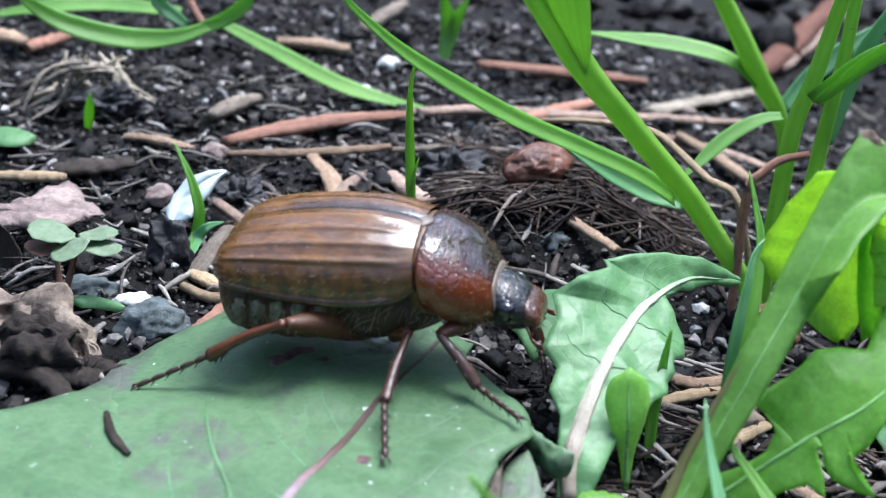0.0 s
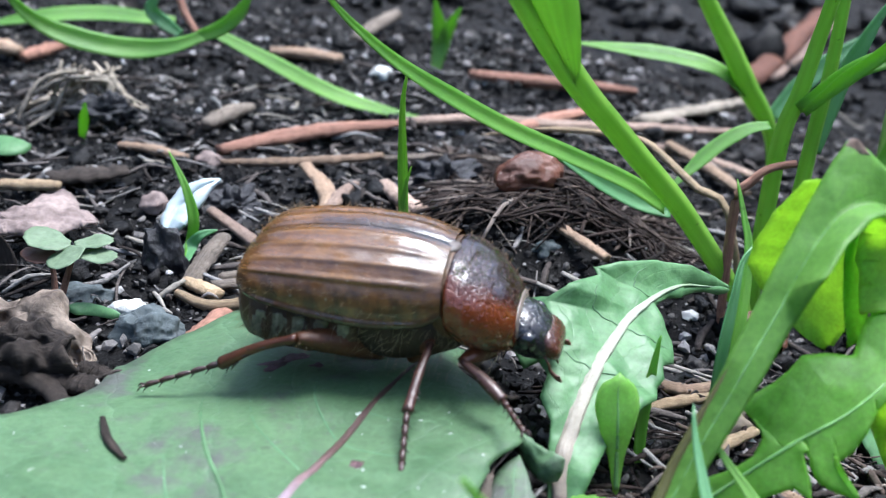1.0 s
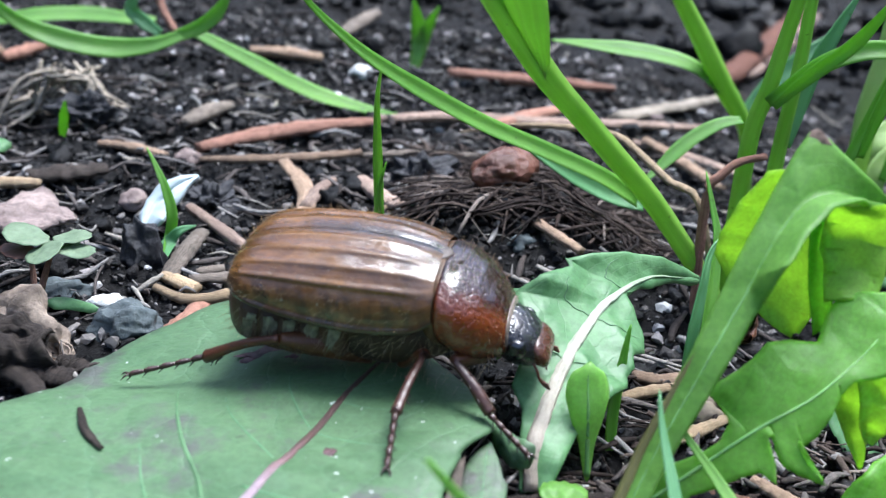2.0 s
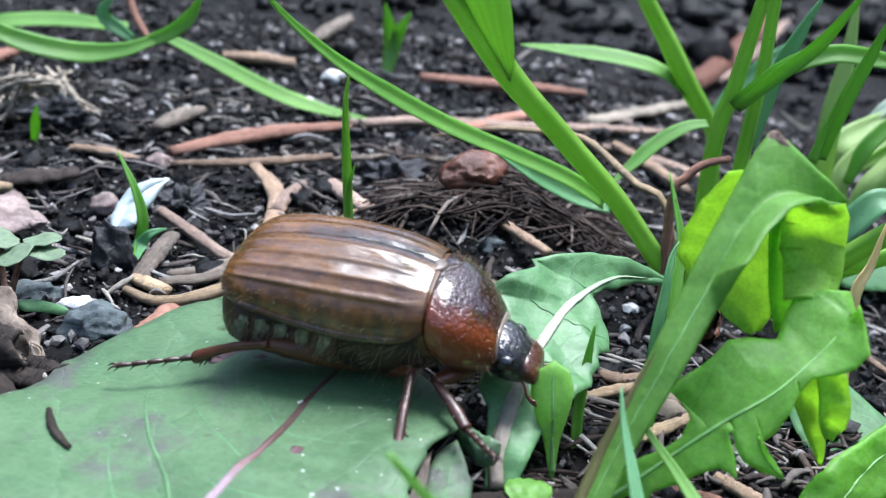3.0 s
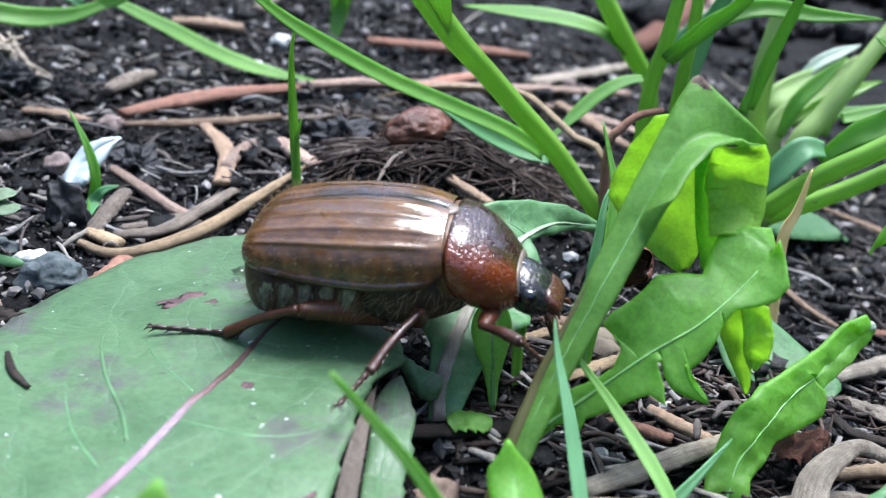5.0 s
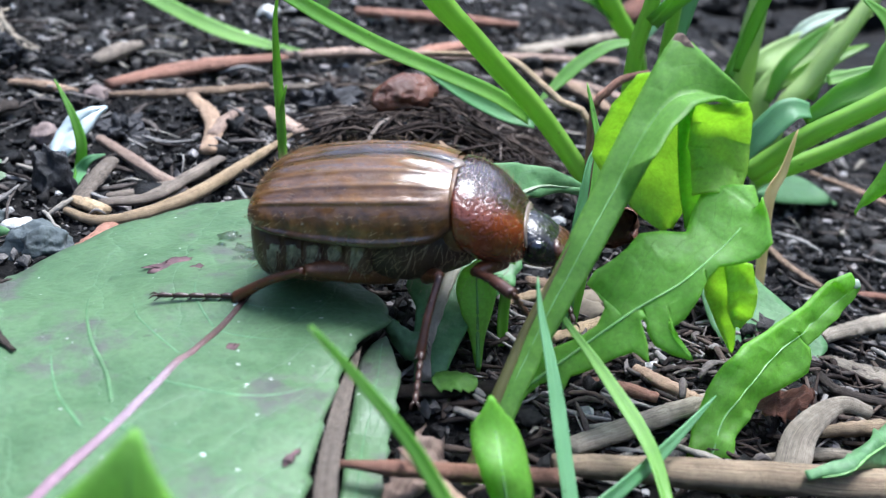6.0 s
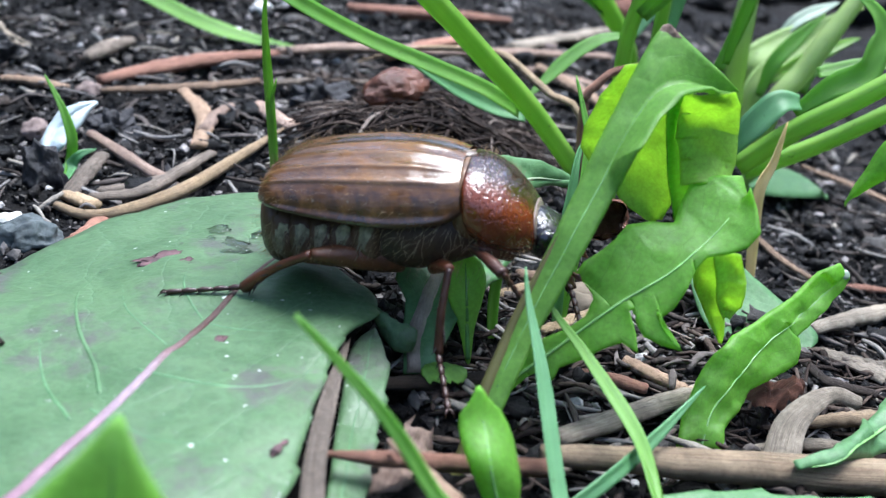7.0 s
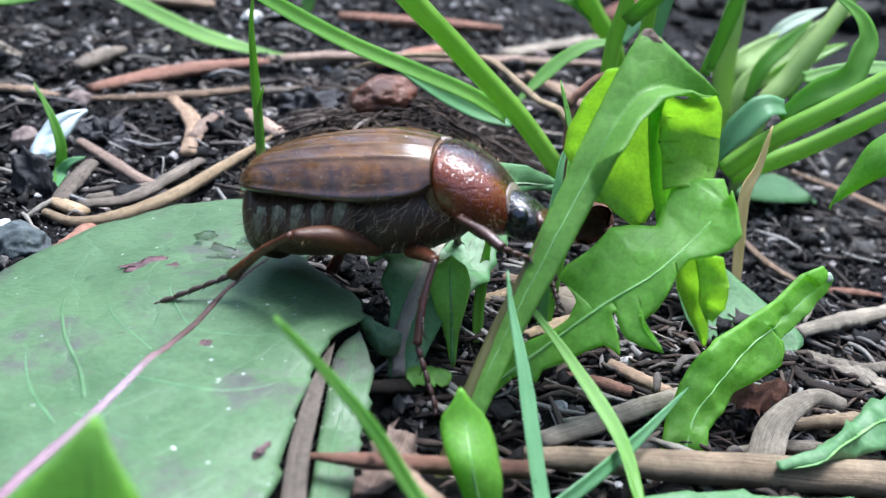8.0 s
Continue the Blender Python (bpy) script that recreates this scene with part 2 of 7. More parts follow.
CHAFF = crumb_material("chaff", [(0.0, (0.021, 0.0165, 0.0145)), (0.35, (0.062, 0.051, 0.045)), (0.6, (0.13, 0.114, 0.105)), (0.8, (0.25, 0.24, 0.228)), (1.0, (0.3, 0.27, 0.22))])
HUMUS = crumb_material("humus_fibres", [(0.0, (0.008, 0.0055, 0.0045)), (0.6, (0.038, 0.026, 0.021)), (0.9, (0.1, 0.075, 0.06)), (1.0, (0.24, 0.2, 0.17))], 0.7)
RUST = wood_material("rust_stem", (0.2, 0.092, 0.063), (0.52, 0.29, 0.215), 0.6, spots=0.3)
PINKISH = wood_material("pinkish_stem", (0.23, 0.15, 0.12), (0.52, 0.4, 0.33), 0.65, spots=0.4)
STRAW = wood_material("straw", (0.33, 0.23, 0.135), (0.64, 0.5, 0.33), 0.5, spots=0.3)
TAN = wood_material("tan_stem", (0.24, 0.16, 0.105), (0.48, 0.35, 0.255), 0.65, spots=0.4)
GREY = wood_material("grey_stem", (0.105, 0.086, 0.07), (0.33, 0.285, 0.24), 0.75)
CHIP = wood_material("wood_chip", (0.085, 0.07, 0.052), (0.26, 0.22, 0.165), 0.75)
ROOT = plain_material("root_fibre", (0.27, 0.23, 0.18), 0.7, 0.3, 1500, 0.6)
BEIGE = wood_material("beige_stalk", (0.23, 0.15, 0.105), (0.5, 0.41, 0.28), 0.6, spots=0.6)
PALE_GREY = wood_material("pale_grey_strip", (0.19, 0.16, 0.125), (0.5, 0.45, 0.37), 0.6, spots=0.7)
BARK = wood_material("dark_bark", (0.016, 0.013, 0.012), (0.075, 0.06, 0.05), 0.7)
BROWN = wood_material("brown_stem", (0.06, 0.028, 0.02), (0.2, 0.09, 0.06), 0.55)
BIG_LEAF = leaf_material("blue_green_leaf", (0.054, 0.12, 0.05), (0.1, 0.188, 0.084), (0.12, 0.32, 0.06), 0.5, 0.14, 5.0, 0.9, (0.12, 0.24, 0.12), (0.085, 0.07, 0.08), 0.05, relief=0.38)
BACK_LEAF = leaf_material("grey_green_leaf", (0.07, 0.18, 0.07), (0.13, 0.28, 0.115), (0.22, 0.46, 0.1), 0.45, 0.22, 8.0, 0.8, (0.18, 0.3, 0.15), specks=0.5, relief=0.28)
FRESH_LEAF = leaf_material("fresh_leaf", (0.1, 0.26, 0.032), (0.19, 0.42, 0.06), (0.52, 0.95, 0.14), 0.48, 0.5, 7.0, 0.8, (0.24, 0.42, 0.11), relief=0.3)
PALE_FRESH = leaf_material("pale_fresh_leaf", (0.15, 0.33, 0.07), (0.27, 0.5, 0.13), (0.6, 0.95, 0.25), 0.45, 0.5, 7.0, 0.8, (0.3, 0.5, 0.16), relief=0.25)
ARCH_LEAF = leaf_material("firm_green_leaf", (0.095, 0.24, 0.035), (0.175, 0.37, 0.065), (0.4, 0.75, 0.1), 0.5, 0.36, 7.0, 0.8, (0.17, 0.32, 0.09), relief=0.25)
THIN_LEAF = leaf_material("thin_yellow_green_leaf", (0.2, 0.4, 0.055), (0.3, 0.53, 0.095), (0.62, 0.9, 0.16), 0.5, 0.6, 6.0, 0.7, (0.2, 0.38, 0.07), specks=0.9, relief=0.3)
GRASS = blade_material("grass", (0.085, 0.245, 0.032), (0.19, 0.4, 0.072), (0.4, 0.78, 0.09), 0.42, 0.36)
STEM = blade_material("grass_stem", (0.13, 0.3, 0.036), (0.27, 0.48, 0.085), (0.5, 0.88, 0.15), 0.34, 0.32, 5.0)
TEAL = blade_material("teal_grass", (0.09, 0.26, 0.1), (0.19, 0.42, 0.2), (0.25, 0.58, 0.18))
PALE = blade_material("pale_leaf", (0.4, 0.52, 0.4), (0.62, 0.72, 0.6), (0.5, 0.66, 0.45), 0.35, 0.3)
PALE_GRASS = blade_material("pale_grass", (0.28, 0.43, 0.13), (0.46, 0.6, 0.24), (0.5, 0.75, 0.22), 0.45, 0.36)
YELLOW = blade_material("yellowed_grass", (0.76, 0.6, 0.27), (0.92, 0.8, 0.48), (0.98, 0.86, 0.48), 0.45, 0.45)
OLIVE = leaf_material("olive_leaf", (0.045, 0.13, 0.02), (0.085, 0.2, 0.035), (0.2, 0.4, 0.05), 0.55, 0.25)
WATER, _wt, _wp = shader("water", 0.02, 0.5)
_wp.inputs["Transmission Weight"].default_value, _wp.inputs["IOR"].default_value = 1.0, 1.33
SCAR = plain_material("brown_scar", (0.085, 0.045, 0.048), 0.6, 0.4, 1500, 0.8)
CLOVER = leaf_material("clover", (0.12, 0.18, 0.1), (0.22, 0.3, 0.19), (0.2, 0.38, 0.12), 0.55, 0.25, 6.0, 0.6, relief=0.25)
RED_CLOVER = leaf_material("red_clover", (0.11, 0.05, 0.035), (0.2, 0.11, 0.08), (0.3, 0.15, 0.08), 0.5, 0.25, 6.0, 0.6, relief=0.3)
RIB = rib_material("lilac_midrib", [(0.0, (0.2, 0.1, 0.14)), (0.25, (0.24, 0.15, 0.19)), (0.4, (0.29, 0.22, 0.26)), (0.5, (0.2, 0.12, 0.12)), (0.58, (0.075, 0.035, 0.03)), (1.0, (0.05, 0.03, 0.022))])
PALE_RIB = rib_material("pale_midrib", [(0.0, (0.2, 0.16, 0.12)), (0.25, (0.31, 0.28, 0.22)), (0.6, (0.38, 0.42, 0.32)), (0.85, (0.22, 0.3, 0.18)), (1.0, (0.14, 0.25, 0.12))])
LIGHT_RIB = plain_material("light_green_midrib", (0.16, 0.34, 0.1), 0.45, 0.4, 900, 0.3)
PALE_VEIN = plain_material("side_vein", (0.075, 0.16, 0.07), 0.55, 0.3, 900, 0.3)
VEIN = plain_material("side_vein", (0.085, 0.195, 0.085), 0.5, 0.4, 900, 0.3)
STALK = blade_material("brown_green_stalk", (0.10, 0.085, 0.03), (0.16, 0.17, 0.05), (0.2, 0.25, 0.05), 0.4, 0.1)
PINK_STONE = stone_material("pink_stone", (0.09, 0.06, 0.055), (0.36, 0.28, 0.25), 0.7, 1300)
GREY_STONE = stone_material("grey_stone", (0.025, 0.034, 0.037), (0.13, 0.16, 0.165))
CLUMP = stone_material("crusted_brown_clump", (0.025, 0.014, 0.009), (0.44, 0.35, 0.27), 0.7, 1100)
WHITE_STONE = stone_material("white_stone", (0.62, 0.63, 0.58), (0.86, 0.86, 0.82), 0.6)
COAL = stone_material("black_lump", (0.006, 0.007, 0.009), (0.03, 0.03, 0.035), 0.45)
NUT = stone_material("brown_husk", (0.04, 0.014, 0.009), (0.2, 0.08, 0.048), 0.28, 600)
PETAL = plain_material("white_petal", (0.42, 0.5, 0.52), 0.4, 0.5, 700, 0.15)


# ---- shapes ----
def curve_through(pts, n):
    """n points on a smooth curve through the given ones, evenly by length."""
    p = np.array(pts, float)
    if len(p) == 2:
        p = np.array([p[0], (p[0] + p[1]) / 2, p[1]])
    q = np.vstack([2 * p[0] - p[1], p, 2 * p[-1] - p[-2]])
    out = []
    for i in range(1, len(q) - 2):
        for k in range(24):
            s = k / 24
            out.append(0.5 * (2 * q[i] + (q[i + 1] - q[i - 1]) * s + (2 * q[i - 1] - 5 * q[i] + 4 * q[i + 1] - q[i + 2]) * s * s + (3 * q[i] - q[i - 1] - 3 * q[i + 1] + q[i + 2]) * s ** 3))
    out = np.array(out + [p[-1]])
    d = np.concatenate([[0], np.cumsum(np.linalg.norm(np.diff(out[:, :3], axis=0), axis=1))])
    at = np.linspace(0, d[-1], n)
    return np.stack([np.interp(at, d, out[:, k]) for k in range(out.shape[1])], 1)


def through_middle(a, b, c, m):
    """m + 1 points on a smooth arc from a by b, in the middle, to c."""
    t1, t2 = (c - a) / 2, m // 2
    out = []
    for k in range(m + 1):
        p, q, s0, s1, h = (a, b, 2 * (b - a) - t1, t1, k / t2) if k <= t2 else (b, c, t1, 2 * (c - b) - t1, (k - t2) / (m - t2))
        out.append((2 * h**3 - 3 * h**2 + 1) * p + (h**3 - 2 * h**2 + h) * s0 + (-2 * h**3 + 3 * h**2) * q + (h**3 - h**2) * s1)
    return np.array(out)


def wobble(p, size, amount, seed=0.0):
    """A small random shift that varies smoothly with the place."""
    v = Vector(p) / size + Vector((seed * 7.1, seed * 3.3, seed * 5.7))
    return np.array(noise.noise_vector(v)) * amount


class Shape:
    """Vertices, faces and UVs of one mesh, in millimetres."""

    def __init__(self):
        self.v, self.f, self.uv = [], [], []

    def add(self, verts, faces, uvs):
        n = len(self.v)
        self.v += [tuple(float(c) for c in p) for p in verts]
        self.uv += [tuple(float(c) for c in q) for q in uvs]
        self.f += [tuple(i + n for i in f) for f in faces]
        return self

    def grid(self, rows, closed=False, uv=None):
        """Quads over rows of points; closed: each row is a ring."""
        r, c = len(rows), len(rows[0])
        faces = [(i * c + j, i * c + (j + 1) % c, (i + 1) * c + (j + 1) % c, (i + 1) * c + j) for i in range(r - 1) for j in range(c if closed else c - 1)]
        uvs = uv or [(j / max(1, c - 1), i / max(1, r - 1)) for i in range(r) for j in range(c)]
        return self.add([p for row in rows for p in row], faces, uvs)

    def tube(self, pts, radii, seg=10, n=24, flat=1.0, rough=0.0, up=(0, 0, 1), seed=0.0, caps=True):
        """A tapered, slightly uneven tube. flat: height over width of its section."""
        path = curve_through(pts, n)
        rad = np.interp(np.linspace(0, 1, n), np.linspace(0, 1, len(radii)), radii)
        tang = np.gradient(path, axis=0)
        tang /= np.linalg.norm(tang, axis=1)[:, None] + 1e-12
        rows = []
        for k in range(n):
            side = np.cross(tang[k], up)
            if np.linalg.norm(side) < 0.15:
                side = np.cross(tang[k], (0.3, 1, 0.1))
            side /= np.linalg.norm(side)
            top = np.cross(side, tang[k])
            ring = []
            for j in range(seg):
                a = 2 * math.pi * j / seg
                q = path[k] + rad[k] * (math.cos(a) * side + flat * math.sin(a) * top)
                if rough:
                    q = q + wobble(q, max(0.25, rad[k] * 1.6), rough * rad[k], seed)
                ring.append(q)
            rows.append(ring)
        b = len(self.v)
        self.grid(rows, closed=True)
        if caps:
            for base, ring, flip in ((b, rows[0], True), (b + (n - 1) * seg, rows[-1], False)):
                self.add([np.mean(ring, axis=0)], [], [(0.5, 0.5)])
                c = len(self.v) - 1
                for j in range(seg):
                    f = (base + j, base + (j + 1) % seg, c)
                    self.f.append(f[::-1] if flip else f)
        return self

    def sheet(self, rails, n=40, m=12, thick=0.12, ripple=0.0, ripple_size=4.0, teeth=(0, 0), tooth_n=9, seed=0.0, bow=0.0, ends=(1.0, 1.0)):
        """A leaf stretched over two or more rails (first and last are its edges), with thickness.
        teeth: how far the edge is notched on either side; bow: swelling between the rails; ends: width at either end."""
        r = [curve_through(q, n) for q in rails]
        rnd = random.Random(int(seed * 10) + 5)
        cuts = [[rnd.uniform(0.6, 1.2) for _ in range(tooth_n + 2)] for _ in range(2)]
        rows = []
        for i in range(n):
            s = i / (n - 1)
            across = through_middle(r[0][i], r[1][i], r[2][i], m) if len(r) > 2 else np.linspace(r[0][i], r[1][i], m + 1)
            mid = across[m // 2].copy()
            shrink = ends[0] + (1 - ends[0]) * min(1, s / 0.12) if s < 0.12 else (ends[1] + (1 - ends[1]) * min(1, (1 - s) / 0.12) if s > 0.88 else 1.0)
            across = mid + (across - mid) * shrink
            for side, amount in enumerate(teeth):
                if amount:
                    ph = s * tooth_n
                    saw = (ph % 1.0) ** 1.4 * cuts[side][int(ph)]
                    for j in range(m + 1):
                        u = j / m if side else 1 - j / m
                        if u > 0.5:
                            across[j] += (mid - across[j]) * amount * (1 - saw) * ((u - 0.5) * 2) ** 2
            rows.append(across)
        return self.plate(np.array(rows), thick, ripple, ripple_size, seed, bow)

    def lobed(self, mid, left, right, n=60, m=16, thick=0.16, ripple=0.0, ripple_size=2.5, seed=0.0, bow=0.0, cup=0.0):
        """A leaf with a cut outline: its midrib, and the corners of either edge, each led by its place along the midrib (0 to 1).
        cup: how far the halves rise from the midrib."""
        at = np.array(sorted(set(np.round(np.linspace(0, 1, n), 4)) | {round(q[0], 4) for q in left + right}))
        line = curve_through(mid, 120)
        rails = []
        for edge in (left, right):
            e = np.array(edge, float)
            rails.append(np.stack([np.interp(at, e[:, 0], e[:, k]) for k in (1, 2, 3)], 1))
        rib = np.stack([np.interp(at, np.linspace(0, 1, 120), line[:, k]) for k in range(3)], 1)
        rows = []
        for a, b, c in zip(rails[0], rib, rails[1]):
            w = np.linspace(-1, 1, m + 1)[:, None]
            rows.append(np.where(w < 0, b + (a - b) * -w, b + (c - b) * w) + np.array((0, -cup, cup * 0.6)) * np.abs(w) * (1 - np.abs(w)) * 4)
        return self.plate(np.array(rows), thick, ripple, ripple_size, seed, bow)

    def plate(self, g, thick, ripple, ripple_size, seed, bow):
        """A skin of given thickness over a grid of points, rippled along its normals."""
        n, m = g.shape[0], g.shape[1] - 1
        ds, du = np.gradient(g, axis=0), np.gradient(g, axis=1)
        nrm = np.cross(du, ds)
        nrm /= np.linalg.norm(nrm, axis=2)[:, :, None] + 1e-9
        for i in range(n):
            for j in range(m + 1):
                u = j / m
                lift = bow * (1 - (2 * u - 1) ** 2)
                if ripple:
                    lift += ripple * noise.noise(Vector(g[i, j]) / ripple_size + Vector((seed, 0, 0))) * 1.4
                    lift += ripple * 0.35 * noise.noise(Vector(g[i, j]) / (ripple_size * 0.3) + Vector((seed, 5, 0)))
                g[i, j] += nrm[i, j] * lift
        self.skin, self.skin_up = g.copy(), nrm
        edge = np.ones((n, m + 1))
        edge[0], edge[-1], edge[:, 0], edge[:, -1] = 0.25, 0.25, 0.25, 0.25
        top, low = g + nrm * (thick / 2) * edge[:, :, None], g - nrm * (thick / 2) * edge[:, :, None]
        uv = [(j / m, i / (n - 1)) for i in range(n) for j in range(m + 1)]
        b = len(self.v)
        c = m + 1
        self.grid(top.tolist(), uv=uv)
        b2 = len(self.v)
        self.add(low.reshape(-1, 3), [], uv)
        for i in range(n - 1):
            for j in range(m):
                self.f.append(tuple(b2 + k for k in (i * c + j, (i + 1) * c + j, (i + 1) * c + j + 1, i * c + j + 1)))
        rim = [i for i in range(c)] + [i * c + m for i in range(1, n)] + [(n - 1) * c + j for j in range(m - 1, -1, -1)] + [i * c for i in range(n - 2, 0, -1)]
        for k in range(len(rim)):
            a, d = rim[k], rim[(k + 1) % len(rim)]
            self.f.append((b + d, b + a, b2 + a, b2 + d))
        return self

    def on_skin(self, points, lift=0.05):
        """Places on the leaf's surface at (across, along), each from 0 to 1."""
        n, c = self.skin.shape[:2]
        out = []
        for u, v in curve_through([(u, v, 0) for u, v in points], 24)[:, :2]:
            x, y = min(max(u, 0), 1) * (c - 1), min(max(v, 0), 1) * (n - 1)
            i, j = min(int(y), n - 2), min(int(x), c - 2)
            a, b = y - i, x - j
            q = [self.skin[i + di, j + dj] + self.skin_up[i + di, j + dj] * lift for di, dj in ((0, 0), (0, 1), (1, 0), (1, 1))]
            out.append(tuple((q[0] * (1 - b) + q[1] * b) * (1 - a) + (q[2] * (1 - b) + q[3] * b) * a))
        return out

    def drape(self, points, lift=0.08):
        """A line laid over the leaf's surface along places given in plan."""
        flat, up = self.skin.reshape(-1, 3), self.skin_up.reshape(-1, 3)
        out = []
        for x, y, z in curve_through(points, 30):
            d = (flat[:, 0] - x) ** 2 + (flat[:, 1] - y) ** 2
            k = np.argsort(d)[:4]
            wt = 1 / (d[k] + 1e-4)
            out.append((x, y, float((flat[k, 2] * wt).sum() / wt.sum() + lift)))
        return out

    def blade(self, pts, width, n=36, fold=0.35, facing=(0, -1, 0.6), thick=0.12, twist=0.0, m=6, tip=0.06, base=0.6):
        """A grass blade along a line: width profile with a drawn-out tip at the last point, folded along its keel."""
        path = curve_through(pts, n)
        tang = np.gradient(path, axis=0)
        tang /= np.linalg.norm(tang, axis=1)[:, None] + 1e-12
        left, keel, right = [], [], []
        for k in range(n):
            s = k / (n - 1)
            w = width * (base + (1 - base) * min(1, s / 0.3)) * (tip + (1 - tip) * min(1, (1 - s) / 0.4) ** 0.8) / 2
            f = np.array(facing, float)
            a = twist * s
            side = np.cross(tang[k], f)
            side /= np.linalg.norm(side) + 1e-9
            out = np.cross(side, tang[k])
            side, out = side * math.cos(a) + out * math.sin(a), out * math.cos(a) - side * math.sin(a)
            left.append(path[k] - side * w + out * w * fold)
            right.append(path[k] + side * w + out * w * fold)
            keel.append(path[k])
        return self.sheet([left, keel, right], n=n, m=m, thick=thick)

    def lump(self, centre, size, level=2, rough=0.3, seed=0.0, squash=(1, 1, 1), turn=0.0, facets=0.0):
        """An uneven stone or clod."""
        bm = bmesh.new()
        bmesh.ops.create_icosphere(bm, subdivisions=level, radius=1.0)
        vs, ca, sa = [], math.cos(turn), math.sin(turn)
        for v in bm.verts:
            d = 1 + rough * noise.noise(v.co * 1.3 + Vector((seed, seed * 2.3, 0))) + rough * 0.5 * noise.noise(v.co * 3.1 + Vector((seed, 9, 4))) + rough * 0.3 * noise.noise(v.co * 7.3 + Vector((seed, 2, 8)))
            if facets:
                d *= 1 - facets * abs(noise.noise(v.co * 0.9 + Vector((3, seed, 1))))
            q = v.co * d
            x, y, z = q.x * size * squash[0], q.y * size * squash[1], q.z * size * squash[2]
            vs.append((centre[0] + x * ca - y * sa, centre[1] + x * sa + y * ca, centre[2] + z))
        fs = [tuple(v.index for v in f.verts) for f in bm.faces]
        bm.free()
        return self.add(vs, fs, [(0.5, 0.5)] * len(vs))


PLACE = {}


def build(name, shape, material, parent=None, label="", category="", group="", kind="", origin=None, smooth=True):
    """One mesh object from a shape. A thing stands with its origin at its foot; a part lies in its thing's space."""
    me = bpy.data.meshes.new(name)
    if parent is None:
        if origin is None:
            a = np.array(shape.v)
            origin = (float(a[:, 0].mean()), float(a[:, 1].mean()), float(a[:, 2].min()))
        o = origin
    else:
        o = PLACE.get(parent.name, (0, 0, 0))
    me.from_pydata([((x - o[0]) * MM, (y - o[1]) * MM, (z - o[2]) * MM) for x, y, z in shape.v], [], shape.f)
    layer = me.uv_layers.new(name="UVMap")
    idx = np.empty(len(me.loops), dtype=np.int32)
    me.loops.foreach_get("vertex_index", idx)
    layer.data.foreach_set("uv", np.array(shape.uv, dtype=np.float32)[idx].ravel())
    if smooth:
        me.polygons.foreach_set("use_smooth", [True] * len(me.polygons))
    me.materials.append(material)
    ob = new(name, me)
    if parent is None:
        ob.location = [c * MM for c in o]
        PLACE[ob.name] = o
    else:
        ob.parent = parent
        PLACE[ob.name] = o
    return tagged(ob, label, category, group, kind)


def holder(name, at, label, category, group=""):
    """An empty at the foot of a thing that is made of parts."""
    ob = new(name)
    ob.empty_display_size = 0.002
    ob.location = [c * MM for c in at]
    PLACE[ob.name] = tuple(at)
    return tagged(ob, label, category, group)


# ---- ground ----
def slope(x):
    x = max(-45.0, min(45.0, x))
    return 0.3 - 0.14 * x - 0.0025 * x * x


def ground_z(x, y):
    """Height of the soil: it falls to the right, with clods on two scales."""
    if abs(x) > 90 or y < -40 or y > 240:
        return slope(x) - 0.4
    v = Vector((x, y, 0.0))
    z = 1.1 * noise.noise(v / 9) + 0.7 * noise.noise(v / 3.6 + Vector((4, 1, 7))) + 0.42 * abs(noise.noise(v / 1.5 + Vector((1, 8, 2)))) + 0.2 * noise.noise(v / 0.7)
    d = ((x + 6) / 15) ** 2 + ((y - 35) / 12) ** 2  # pressed down under the broad leaf
    if d < 1:
        z = z * d - 0.9 * (1 - d)
    z += 3.1 * math.exp(-(((x - 6.5) / 6) ** 2) - ((y - 69.5) / 5.5) ** 2)  # low mound of humus behind the beetle
    return slope(x) - 0.5 + z


def spread(lo, hi, step, far):
    """Fine steps from lo to hi, then ever wider ones to the far edge on both sides."""
    mid = list(np.arange(lo, hi + step / 2, step))
    out, d, a, b = mid, step, lo, hi
    left, right = [], []
    while b - hi < far:
        d *= 1.35
        a, b = a - d, b + d
        left.append(a)
        right.append(b)
    return left[::-1] + out + right


def make_ground():
    xs, ys = spread(-44, 46, 0.42, 30000), spread(20, 132, 0.42, 30000)
    rows = [[(x, y, ground_z(x, y)) for x in xs] for y in ys]
    build("ground", Shape().grid(rows), SOIL, label="dark crumbly garden soil with clods", category="soil", kind="structure", origin=(0, 0, 0))


make_ground()


def make_sky_blocker():
    """Unseen dark ring, added to block low skylight; it leaves the sky open overhead."""
    m, t, p = shader("dark_sky_blocker", 0.8, 0.2)
    a = noise_at(t, 60, 6, 0.7)
    t.links.new(ramp(t, a.outputs[0], [(0.35, (0.008, 0.012, 0.006)), (0.65, (0.05, 0.08, 0.03))]).outputs[0], p.inputs["Base Color"])
    rows = []
    # dips at the back right and behind the camera let more light in
    for z, r in ((-30, 420), (60, 400), (130, 410), (210, 430), (290, 470), (310, 520), (-30, 540)):
        rows.append([(r * math.cos(b) * (1 + 0.06 * math.sin(9 * b + z)), 60 + r * math.sin(b) * (1 + 0.06 * math.sin(7 * b + z)), z * (1 + 0.12 * math.sin(11 * b) - 0.6 * max(0.0, math.cos(b - 0.9)) ** 2 - 0.5 * max(0.0, math.cos(b + 1.6)) ** 2)) for b in [2 * math.pi * k / 90 for k in range(90)]])
    build("sky_blocker", Shape().grid(rows, closed=True), m, label="unseen dark ring added round the spot to block low skylight", category="hedge", kind="structure", origin=(0, 60, 0))


